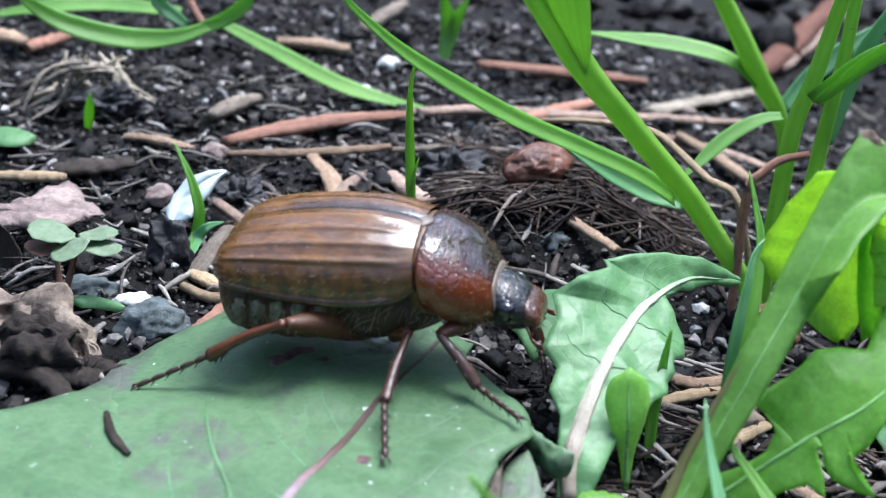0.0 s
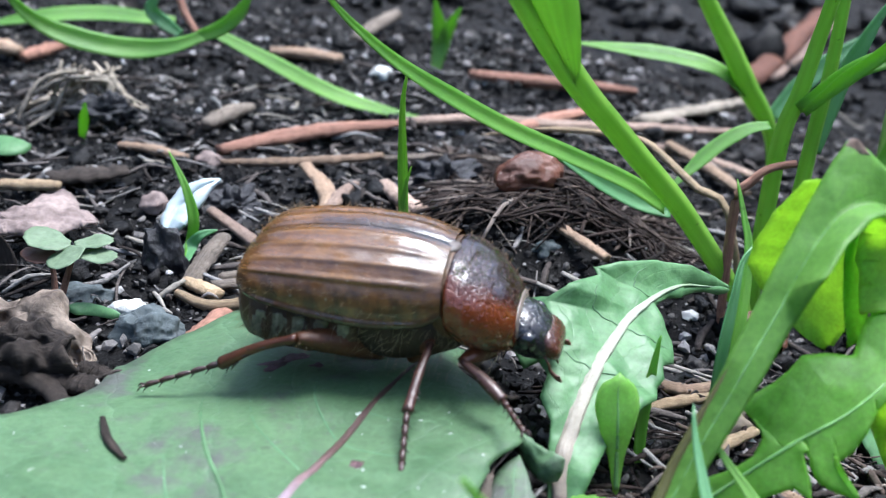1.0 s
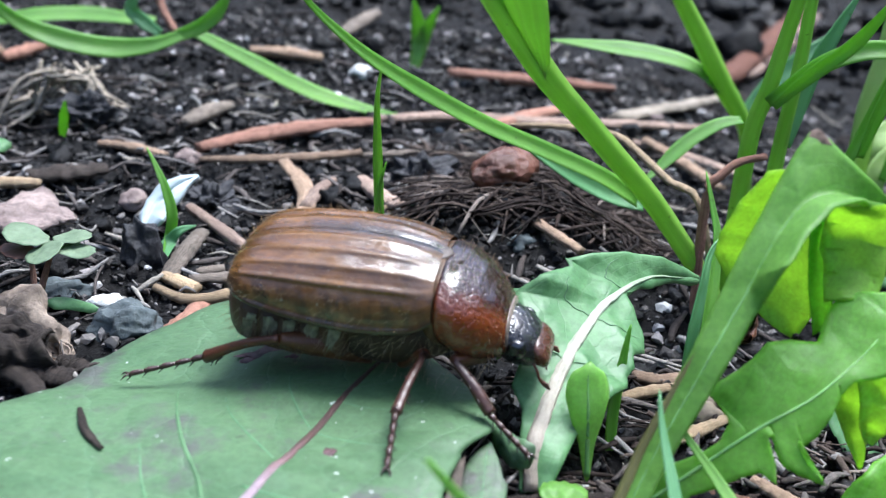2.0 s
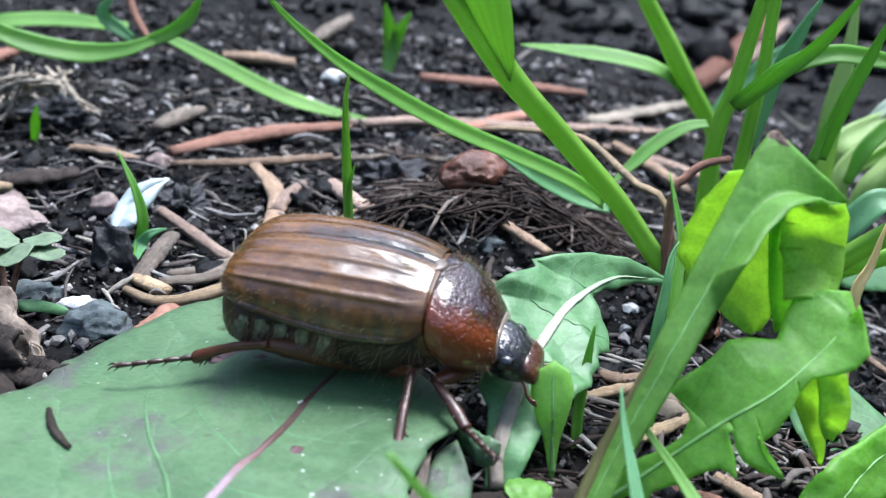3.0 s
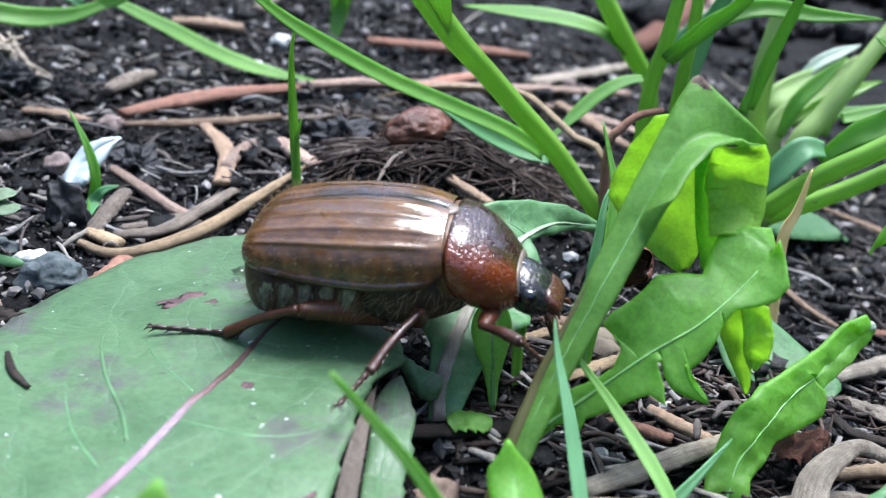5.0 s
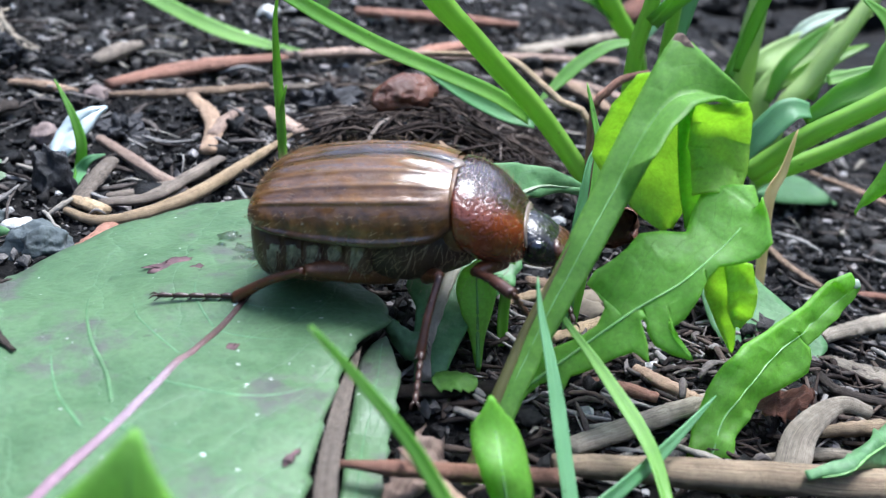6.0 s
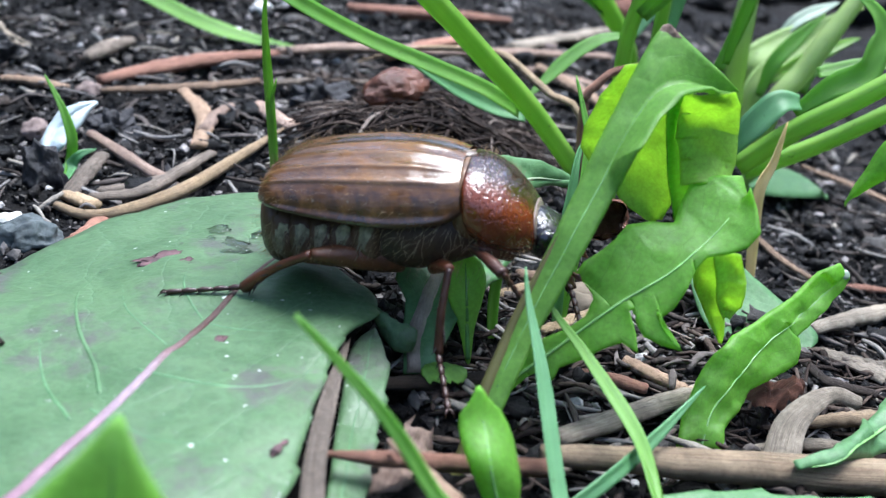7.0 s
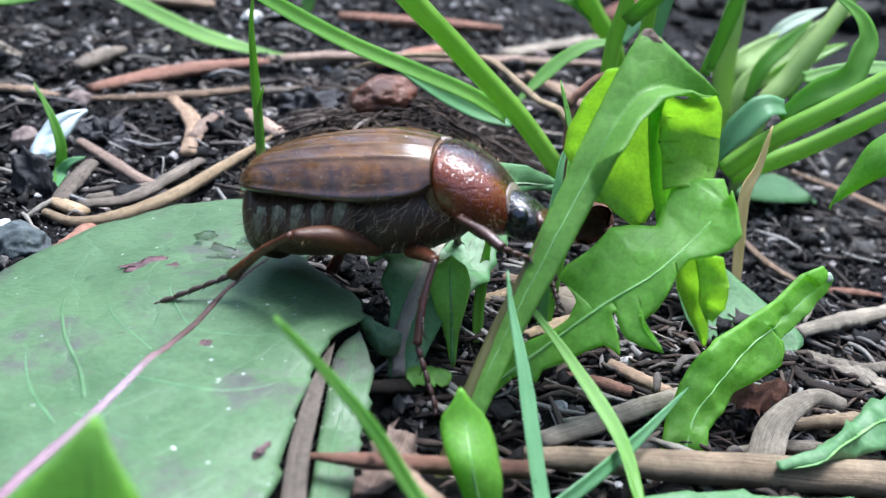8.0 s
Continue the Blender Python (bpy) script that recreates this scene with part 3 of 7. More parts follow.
make_sky_blocker()


def make_crumbs(name, count, lo, hi, size, material, label, flat=1.0, seed=3, level=1):
    """Loose grains strewn over the soil, in one mesh."""
    rnd = random.Random(seed)
    bm = bmesh.new()
    bmesh.ops.create_icosphere(bm, subdivisions=level, radius=1.0)
    unit = [v.co.copy() for v in bm.verts]
    faces = [tuple(v.index for v in f.verts) for f in bm.faces]
    bm.free()
    s = Shape()
    for _ in range(count):
        x, y = rnd.uniform(lo[0], hi[0]), rnd.uniform(lo[1], hi[1])
        r = size[0] * (size[1] / size[0]) ** (rnd.random() ** 2.2)
        a, k = rnd.uniform(0, 6.28), rnd.uniform(0, 50)
        sq = (1, rnd.uniform(0.5, 1), rnd.uniform(0.5, 0.9) * flat)
        z = ground_z(x, y) + r * 0.35 * flat
        vs = []
        for v in unit:
            q = v * (1 + 0.75 * noise.noise(v * 1.9 + Vector((k, 0, 0))) + (0.7 * noise.noise(v * 4.7 + Vector((k, 3, 1)))))
            vs.append((x + r * (q.x * sq[0] * math.cos(a) - q.y * sq[1] * math.sin(a)), y + r * (q.x * sq[0] * math.sin(a) + q.y * sq[1] * math.cos(a)), z + r * q.z * sq[2]))
        s.add(vs, faces, [(0.5, 0.5)] * len(vs))
    build(name, s, material, label=label, category="soil", kind="stuff", origin=(0, 60, 0), smooth=level > 1)


make_crumbs("soil_clods", 2400, (-46, 27), (50, 128), (0.25, 1.0), CLOD, "rough black clods of garden soil", seed=8, level=2)
make_crumbs("soil_crumbs", 46000, (-40, 38), (42, 116), (0.07, 0.48), CRUMB, "loose black and grey soil crumbs")


make_crumbs("far_clods", 1600, (-75, 126), (110, 240), (0.8, 2.8), CLOD, "dark clods of soil farther off", seed=18, level=2)


def make_fibres(name, count, lo, hi, length, radius, material, label, seed=5, lift=0.25, lean=0.0):
    """Short dry fibres strewn over the soil, in one mesh."""
    rnd = random.Random(seed)
    s = Shape()
    for _ in range(count):
        x, y, a, ln = rnd.uniform(lo[0], hi[0]), rnd.uniform(lo[1], hi[1]), rnd.gauss(lean, 0.8), rnd.uniform(*length)
        if y > 94 and rnd.random() < 0.75:
            continue
        pts = []
        for k in (-0.5, 0, 0.5):
            px, py = x + math.cos(a + k * rnd.uniform(-1, 1)) * ln * k, y + math.sin(a) * ln * k
            pts.append((px, py, ground_z(px, py) + lift + rnd.uniform(0, 0.5)))
        r = rnd.uniform(*radius)
        s.tube(pts, (r * 0.7, r, r * 0.5), seg=5, n=7, flat=0.7, rough=0.25, seed=rnd.random() * 9)
    build(name, s, material, label=label, category="plant litter", kind="stuff", origin=(0, 60, 0))


make_fibres("chaff", 2400, (-42, 34), (46, 122), (0.4, 3.8), (0.04, 0.26), CHAFF, "small dry brown plant scraps strewn over the soil")


# ---- things ----
def stick(name, pts, radii, material, label, category="twig", flat=0.7, rough=0.22, group="dry stems and twigs on the soil", seed=1.0, n=26, press=-0.12):
    """A dry stem lying on the soil: let down until it touches."""
    path = curve_through(pts, 14)
    rr = np.interp(np.linspace(0, 1, 14), np.linspace(0, 1, len(radii)), radii)
    gap = min(p[2] - r * flat - ground_z(p[0], p[1]) for p, r in zip(path, rr))
    drop = gap + press
    pts = [(x, y, z - drop) for x, y, z in pts]
    return build(name, Shape().tube(pts, radii, seg=9, n=n, flat=flat, rough=rough, seed=seed), material, label=label, category=category, group=group)


def stone(name, at, size, material, label, squash=(1, 0.8, 0.7), turn=0.3, rough=0.35, seed=1.0, category="stone", sink=0.35, level=3, facets=0.4, group=""):
    x, y = at
    z = ground_z(x, y) + size * squash[2] * (1 - 2 * sink) * 0.9
    return build(name, Shape().lump((x, y, z), size, level, rough, seed, squash, turn, facets), material, label=label, category=category, group=group)


# the broad leaf that the beetle walks on
broad = holder("broad_leaf", (-9.8, 35.7, 0.5), "broad blue-green leaf with a pink midrib lying on the soil", "leaf")
skin = Shape().sheet([[(-21.4, 36.0, 3.2), (-23.0, 39.6, 3.2), (-21.7, 43.0, 3.2), (-19.0, 44.3, 3.2), (-16.7, 45.5, 2.9), (-14.9, 47.8, 2.6), (-13.9, 50.7, 2.3), (-9.5, 54.9, 2.4), (-5.4, 57.9, 2.2), (-2.0, 58.4, 2.0)], [(-10.3, 27.6, 3.4), (-8.5, 31.6, 3.4), (-6.6, 35.5, 3.4), (-4.4, 40.6, 3.4), (-2.5, 45.1, 3.3), (-0.9, 48.8, 3.0), (0.3, 52.7, 2.4)], [(-1.9, 26.9, 2.8), (0.1, 30.6, 2.8), (0.9, 35.3, 2.9), (2.1, 40.8, 2.9), (3.6, 43.5, 2.7), (3.2, 46.0, 2.7), (1.0, 49.3, 2.5), (1.4, 51.7, 2.2)]], n=90, m=44, thick=0.22, ripple=0.26, ripple_size=4.5, teeth=(0.015, 0.028), tooth_n=9, seed=1.0)
build("blade", skin, BIG_LEAF, broad)
build("midrib", Shape().tube(skin.on_skin([(0.5, 0.0), (0.5, 0.3), (0.5, 0.6), (0.5, 0.97)], 0.1), (0.3, 0.26, 0.22, 0.17, 0.13, 0.09), seg=10, n=60, flat=0.4, rough=0.12), RIB, broad, "raised lilac midrib")
build("side_vein", Shape().tube(skin.drape([(-7.2, 36.6, 3.1), (-7.8, 39.0, 3.1), (-8.9, 41.9, 3.1), (-9.7, 46.1, 3.1), (-9.1, 48.4, 3.1)], 0.1), (0.11, 0.1, 0.08, 0.03), seg=7, n=30, flat=0.35, rough=0.1), PALE_VEIN, broad)
build("side_vein", Shape().tube(skin.drape([(-6.0, 38.1, 3.1), (-3.8, 37.1, 3.1), (-2.1, 36.7, 3.1), (-0.4, 37.2, 3.1), (1.1, 38.8, 3.1)], 0.1), (0.09, 0.08, 0.03), seg=7, n=30, flat=0.35, rough=0.1), VEIN, broad)
build("side_vein", Shape().tube(skin.drape([(-3.9, 42.3, 3.1), (-1.7, 41.4, 3.1), (0.2, 41.2, 3.1)], 0.1), (0.07, 0.06, 0.02), seg=7, n=30, flat=0.35, rough=0.1), VEIN, broad)
build("side_vein", Shape().tube(skin.drape([(-3.0, 44.5, 3.1), (-1.4, 43.8, 3.1), (0.8, 43.8, 3.1)], 0.1), (0.06, 0.05, 0.02), seg=7, n=30, flat=0.35, rough=0.1), VEIN, broad)
build("side_vein", Shape().tube(skin.drape([(-5.1, 40.1, 3.1), (-7.1, 43.3, 3.1), (-7.8, 46.5, 3.1)], 0.1), (0.07, 0.06, 0.02), seg=7, n=30, flat=0.35, rough=0.1), VEIN, broad)
build("side_vein", Shape().tube(skin.drape([(-3.9, 42.5, 3.1), (-4.9, 45.2, 3.1), (-4.9, 48.0, 3.1)], 0.1), (0.07, 0.06, 0.02), seg=7, n=30, flat=0.35, rough=0.1), VEIN, broad)
build("side_vein", Shape().tube(skin.drape([(-8.0, 34.8, 3.1), (-9.6, 38.1, 3.1), (-10.5, 41.7, 3.1)], 0.1), (0.09, 0.07, 0.03), seg=7, n=30, flat=0.35, rough=0.1), VEIN, broad)
build("side_vein", Shape().tube(skin.drape([(-7.4, 35.5, 3.1), (-4.7, 33.4, 3.1), (-1.2, 32.7, 3.1)], 0.1), (0.08, 0.06, 0.02), seg=7, n=30, flat=0.35, rough=0.1), VEIN, broad)
for x, y, size, turn in [(-6.37, 48.99, 0.62, 0.3), (-5.23, 48.46, 0.3, 0.8), (-3.13, 40.46, 0.3, 1.0), (-0.41, 33.19, 0.35, 1.2)]:
    z = skin.drape([(x, y, 3.0), (x + 0.1, y, 3.0)], 0.1)[0][2]
    build("scar", Shape().lump((x, y, z), size, 4, 1.1, x * 31 + y, (1.3, 0.7, 0.05), turn), SCAR, broad, "brown dead patch")

build("dark_sliver", Shape().tube(skin.drape([(-13.4, 44.2, 3.2), (-12.8, 42.6, 3.2), (-11.8, 41.1, 3.2)], 0.25), (0.1, 0.18, 0.17, 0.1), seg=8, n=16, rough=0.3, flat=0.6), BARK, label="dark sliver of bark lying on the leaf", category="bark")
for x, y, r in [(-3.94, 52.28, 0.45), (-3.19, 50.73, 0.5), (-2.66, 49.62, 0.35), (-2.17, 51.72, 0.3), (-3.46, 49.64, 0.25), (-4.31, 51.28, 0.22), (-2.46, 50.66, 0.2)]:
    z = skin.drape([(x, y, 3.0), (x + 0.1, y, 3.0)], 0.1)[0][2]
    build("water_drop", Shape().lump((x, y, z), r, 4, 0.6, x * 17, (1.3, 0.9, 0.36), y * 5), WATER, label="flat clear water drop lying on the leaf", category="water", group="water drops on the leaf")

lobe = holder("torn_leaf_lobe", (2.3, 37.2, -0.0), "torn green leaf lobe with brown-spotted edge beside the broad leaf", "leaf")
skin = Shape().sheet([[(0.7, 29.6, 0.6), (1.2, 32.6, 1.2), (1.8, 38.1, 1.6), (2.3, 41.9, 2.0), (3.3, 43.1, 2.2)], [(2.3, 30.0, 0.2), (2.9, 34.0, 0.6), (3.6, 37.7, 1.2), (4.0, 40.8, 1.7), (3.4, 43.0, 2.2)]], n=36, m=16, thick=0.2, ripple=0.3, ripple_size=3.0, teeth=(0, 0.25), tooth_n=6, seed=2.0, bow=0.1)
build("blade", skin, BIG_LEAF, lobe)
build("midrib", Shape().tube(skin.on_skin([(0.3, 0.0), (0.35, 0.5), (0.5, 0.95)], 0.1), (0.06, 0.05, 0.02), seg=7, n=30, flat=0.4), VEIN, lobe)
small = holder("curled_leaf_edge", (4.4, 45.2, 0.0), "small green leaf with a rolled edge beside the broad leaf", "leaf")
build("blade", Shape().sheet([[(3.3, 44.5, 2.6), (4.2, 43.6, 2.4), (5.2, 43.1, 2.0)], [(3.4, 43.8, 2.0), (4.2, 43.0, 1.8), (5.1, 42.9, 1.5)], [(3.5, 43.7, 1.2), (4.3, 43.0, 1.0), (4.9, 42.9, 1.0)]], n=30, m=14, thick=0.07, ripple=0.25, ripple_size=1.2, teeth=(0.1, 0.1), tooth_n=5, seed=3.0, bow=0.0), BIG_LEAF, small)
chip2 = holder("low_leaf", (6.3, 42.8, -0.5), "small rounded green leaf lying low between stems", "leaf")
build("blade", Shape().sheet([[(5.2, 42.5, 0.5), (6.1, 42.9, 0.5), (7.3, 42.7, 0.4)], [(5.3, 41.2, 0.3), (6.2, 41.0, 0.3), (7.2, 41.4, 0.2)]], n=30, m=12, thick=0.06, ripple=0.25, ripple_size=1.2, teeth=(0.3, 0.3), tooth_n=5, seed=4.0, bow=0.02, ends=(0.4, 0.4)), ARCH_LEAF, chip2)

# the notched leaf behind the head
back = holder("notched_leaf", (6.2, 47.0, -0.5), "grey-green notched leaf with a pale midrib on the soil", "leaf")
BACK_MID = [(5.1, 42.5, 0.1), (5.3, 44.2, 1.5), (6.1, 46.4, 2.5), (7.3, 48.9, 3.4), (9.1, 52.2, 3.8), (11.7, 55.6, 3.5), (14.8, 57.8, 2.3)]
BACK_LEFT = [(0.0, 4.6, 42.6, -0.0), (0.156, 4.6, 44.3, 1.3), (0.251, 4.8, 45.5, 2.2), (0.307, 4.4, 46.5, 2.7), (0.387, 4.8, 47.6, 3.3), (0.417, 4.2, 48.2, 4.0), (0.508, 4.9, 49.8, 4.5), (0.558, 4.8, 50.9, 5.1), (0.593, 5.8, 51.4, 5.6), (0.673, 7.4, 53.0, 5.3), (0.683, 7.2, 53.4, 5.5), (0.724, 8.5, 54.1, 5.5), (0.814, 10.7, 55.6, 4.9), (0.874, 12.5, 56.5, 4.2), (0.95, 13.8, 57.3, 3.3), (1.0, 14.8, 57.8, 2.4)]
BACK_RIGHT = [(0.0, 5.7, 42.3, 0.2), (0.111, 6.4, 43.2, 1.2), (0.241, 7.1, 44.6, 1.6), (0.327, 8.1, 45.6, 2.1), (0.392, 8.8, 46.3, 2.4), (0.452, 9.4, 47.2, 2.1), (0.492, 9.6, 48.0, 2.3), (0.533, 10.0, 48.6, 2.4), (0.558, 10.0, 49.2, 2.7), (0.633, 10.8, 50.6, 2.0), (0.663, 10.7, 51.5, 2.4), (0.669, 9.9, 51.9, 2.6), (0.675, 9.4, 52.0, 2.6), (0.681, 9.2, 52.5, 3.2), (0.709, 9.9, 53.1, 3.5), (0.789, 11.1, 54.7, 3.3), (0.894, 12.8, 56.4, 2.8), (1.0, 14.8, 57.8, 2.1)]
skin = Shape().lobed(BACK_MID, BACK_LEFT, BACK_RIGHT, n=90, m=24, thick=0.16, ripple=0.3, ripple_size=2.4, seed=5.0, cup=0.1)
build("blade", skin, BACK_LEAF, back)
build("midrib", Shape().tube(skin.on_skin([(0.5, 0.0), (0.5, 0.4), (0.5, 0.7), (0.5, 0.97)], 0.1), (0.4, 0.36, 0.27, 0.17, 0.06), seg=10, n=50, flat=0.4, rough=0.15), PALE_RIB, back, "pale whitish midrib")
for v in (0.3, 0.48, 0.66):
    for side in (-1, 1):
        q = skin.on_skin([(0.5, v), (0.5 + side * 0.2, v + 0.05), (0.5 + side * 0.38, v + 0.12)], 0.08)
        build("side_vein", Shape().tube(q, (0.07, 0.05, 0.02), seg=6, n=18, flat=0.4), PALE_VEIN, back)

fl = holder("folded_leaf_flap", (5.4, 54.9, 0.0), "pale green leaf flap near the beetle's head", "leaf")
build("blade", Shape().sheet([[(3.2, 52.9, 2.2), (4.1, 55.4, 2.8), (5.8, 54.9, 3.2)], [(4.0, 51.1, 1.6), (5.3, 51.5, 2.2), (5.9, 53.1, 2.8)]], n=20, m=12, thick=0.18, ripple=0.2, seed=6.0, bow=0.4), BACK_LEAF, fl)


# ---- grass ----
def grass_leaf(plant, pts, width, material=GRASS, **kw):
    return build("leaf_blade", Shape().blade(pts, width, **kw), material, plant)



tall = holder("grass_plant", (16.6, 63.0, -2.6), "bright green grass plant with a thick leaning stem", "grass", "grass plants")
build("stem", Shape().tube([(2.1, 48.0, 21.6), (3.6, 51.0, 18.4), (6.3, 54.5, 14.0), (8.4, 58.0, 10.9), (10.1, 60.0, 8.5), (13.1, 62.3, 4.5), (16.6, 63.0, -1.0), (17.2, 63.2, -3.2)], (0.45, 0.5, 0.62, 0.58, 0.6, 0.58, 0.55, 0.5), seg=14, n=56, up=(0, -1, 0)), STEM, tall)
build("leaf_sheath", Shape().sheet([[(2.2, 47.6, 21.7), (3.5, 50.4, 19.0), (4.6, 51.6, 17.1), (6.1, 53.8, 14.2)], [(3.2, 47.2, 21.8), (4.5, 50.0, 19.0), (5.1, 51.3, 17.1), (6.1, 53.6, 14.2)], [(4.4, 47.6, 21.7), (5.6, 50.4, 19.0), (6.0, 51.6, 16.8), (6.3, 53.8, 14.0)]], n=30, m=8, thick=0.12, ends=(1.0, 0.1)), STEM, tall)
grass_leaf(tall, [(12.1, 62.6, 4.7), (10.0, 62.0, 6.3), (7.0, 61.2, 8.0), (3.2, 59.5, 10.3), (-1.1, 57.0, 13.7), (-3.5, 55.0, 16.4), (-5.0, 53.5, 18.7)], 0.95, fold=0.4, facing=(0.2, -1, 0.9), base=1.0, n=60)
grass_leaf(tall, [(12.5, 62.9, 4.3), (11.1, 62.8, 4.7), (9.6, 62.6, 5.5), (7.7, 62.1, 6.8), (6.2, 61.6, 7.9)], 0.95, TEAL, fold=0.4, facing=(0.2, -1, 0.9), base=0.9, n=40)
second = holder("grass_plant", (23.2, 86.0, -4.5), "green grass shoot with a curved side blade", "grass", "grass plants")
build("stem", Shape().tube([(15.2, 80.5, 15.1), (17.5, 82.0, 11.0), (19.4, 83.0, 7.8), (21.3, 84.0, 4.4), (23.4, 85.0, 0.7), (24.2, 86.0, -5.0)], (0.5, 0.55, 0.68, 0.7, 0.42, 0.4), seg=12, n=36, up=(0, -1, 0)), STEM, second)
grass_leaf(second, [(21.0, 83.6, 4.2), (19.0, 83.6, 5.8), (16.3, 83.8, 6.6), (13.0, 84.0, 7.1), (9.4, 84.5, 7.5)], 1.35, fold=0.3, facing=(0, -0.6, 1), base=0.7)
grass_leaf(second, [(23.3, 85.0, 2.1), (25.1, 86.0, 3.8), (27.8, 87.0, 5.7), (30.3, 88.0, 7.2)], 1.3, TEAL, fold=0.3, facing=(0, -1, 0.4), base=0.7)
third = holder("grass_plant", (18.3, 66.5, -3.0), "clump of thick green grass stems with soil grains", "grass", "grass plants")
build("stem", Shape().tube([(20.5, 63.4, 18.5), (20.1, 64.0, 15.7), (19.7, 64.6, 13.0), (19.2, 65.0, 10.1), (18.6, 65.6, 6.8), (18.2, 66.5, -3.4)], (0.34, 0.38, 0.46, 0.5, 0.52, 0.5), seg=12, n=36, up=(0, -1, 0)), STEM, third)
build("stem", Shape().tube([(21.9, 67.0, 17.7), (21.6, 67.0, 15.0), (21.3, 67.0, 10.7), (20.7, 67.0, 5.9), (20.0, 67.5, -3.6)], (0.33, 0.36, 0.42, 0.46, 0.42), seg=12, n=36, up=(0, -1, 0)), STEM, third)
grass_leaf(third, [(21.0, 67.0, 6.1), (22.2, 68.0, 9.8), (23.6, 68.5, 12.5), (24.9, 69.0, 14.5)], 1.1, TEAL, fold=0.3, facing=(0.3, -1, 0.2))
grass_leaf(third, [(19.1, 64.6, 9.5), (21.5, 64.0, 11.7), (24.2, 64.0, 12.5), (27.6, 64.5, 11.9), (31.6, 65.0, 11.5)], 1.0, fold=0.35, facing=(0.2, -1, 0.5))
grass_leaf(third, [(19.3, 64.2, 9.4), (20.8, 63.4, 11.3), (22.6, 62.8, 13.1), (23.9, 62.2, 15.1), (24.9, 62.0, 16.6)], 0.8, fold=0.35, facing=(0.3, -1, 0.4))
grass_leaf(third, [(19.5, 71.0, 6.3), (18.1, 70.6, 6.2), (16.3, 70.0, 5.4), (14.6, 69.0, 4.3), (13.2, 68.0, 3.4)], 0.9, fold=0.3, facing=(0, -0.7, 1))
grass_leaf(third, [(23.5, 62.0, 7.3), (24.1, 62.0, 9.6), (25.1, 62.0, 12.4), (26.5, 62.0, 15.7)], 0.8, fold=0.35, facing=(0.3, -1, 0.4))
grass_leaf(third, [(24.3, 66.0, 5.7), (25.3, 66.5, 7.6), (26.3, 67.0, 9.8), (27.1, 67.5, 11.7)], 0.9, fold=0.35, facing=(0.3, -1, 0.4), base=0.8)
fourth = holder("grass_plant", (29.1, 74.5, -4.0), "pair of thick pale green stems leaning low over the soil", "grass", "grass plants")
build("stem", Shape().tube([(24.6, 61.0, 1.6), (27.2, 60.0, 4.0), (29.8, 59.0, 5.9), (34.0, 58.0, 8.8)], (0.62, 0.6, 0.56, 0.5), seg=12, n=30, up=(0, -1, 0.5)), STEM, fourth)
build("stem", Shape().tube([(25.2, 62.0, 0.8), (28.5, 61.5, 2.2), (31.5, 61.0, 3.8), (35.9, 60.0, 6.6)], (0.55, 0.52, 0.5, 0.45), seg=12, n=30, up=(0, -1, 0.5)), STEM, fourth)
grass_leaf(fourth, [(27.6, 60.8, 5.3), (26.4, 60.5, 5.5), (25.3, 60.2, 4.8), (24.3, 60.0, 3.7), (23.6, 60.0, 2.4)], 1.5, TEAL, fold=0.25, facing=(0, -1, 0.9), base=0.6)
grass_leaf(fourth, [(27.4, 61.0, 4.7), (29.2, 61.0, 6.0), (31.1, 61.0, 6.8), (31.8, 61.5, 7.9), (32.3, 62.0, 8.7), (31.9, 62.5, 9.9), (30.5, 63.0, 11.1)], 1.5, fold=0.35, facing=(0.3, -1, 0.6), base=0.4, n=44)
grass_leaf(fourth, [(30.4, 66.0, 5.2), (33.1, 66.0, 5.6), (37.9, 66.0, 5.7)], 0.9, fold=0.35, facing=(0, -0.8, 1), base=0.8)
fifth = holder("grass_plant", (30.4, 76.6, -6.6), "pale blurred grass stems beyond the clump", "grass", "grass plants")
build("stem", Shape().tube([(30.4, 76.6, -6.6), (30.9, 76.3, -3.0), (31.6, 76.0, -0.1), (33.3, 76.5, 1.6), (35.0, 77.0, 3.8), (37.0, 78.0, 6.0), (38.8, 79.0, 7.9)], (0.5, 0.6, 0.75, 0.72, 0.6, 0.5), seg=12, n=36, up=(0, -1, 0)), PALE_GRASS, fifth)
grass_leaf(fifth, [(30.6, 77.4, -6.6), (30.6, 78.4, -3.0), (30.9, 79.0, -0.2), (32.6, 80.0, 1.1), (34.9, 81.0, 2.2), (37.2, 82.0, 3.7), (39.8, 83.0, 4.2)], 1.4, PALE_GRASS, fold=0.3, facing=(0, -1, 0.7), base=0.4, n=44)
grass_leaf(fifth, [(31.2, 78.6, -0.6), (32.2, 79.0, 1.6), (33.8, 79.6, 3.0), (36.0, 80.4, 4.6)], 1.1, GRASS, fold=0.3, facing=(0, -1, 0.7), base=0.5)
grass_leaf(fifth, [(32.0, 79.2, 0.2), (34.2, 79.8, 1.2), (36.8, 80.2, 2.2), (39.0, 81.0, 2.6)], 1.0, STEM, fold=0.3, facing=(0, -1, 0.7), base=0.5)
grass_leaf(fifth, [(34.0, 77.6, -0.2), (34.8, 78.0, 1.2), (37.2, 78.0, 1.4), (42.0, 78.0, 1.7)], 0.8, GRASS, fold=0.3, facing=(0, -0.8, 1), base=0.6)
far_tuft = holder("grass_plant", (31.0, 82.0, -6.8), "pale feathery leaf tuft blurred behind the grass", "grass", "grass plants")
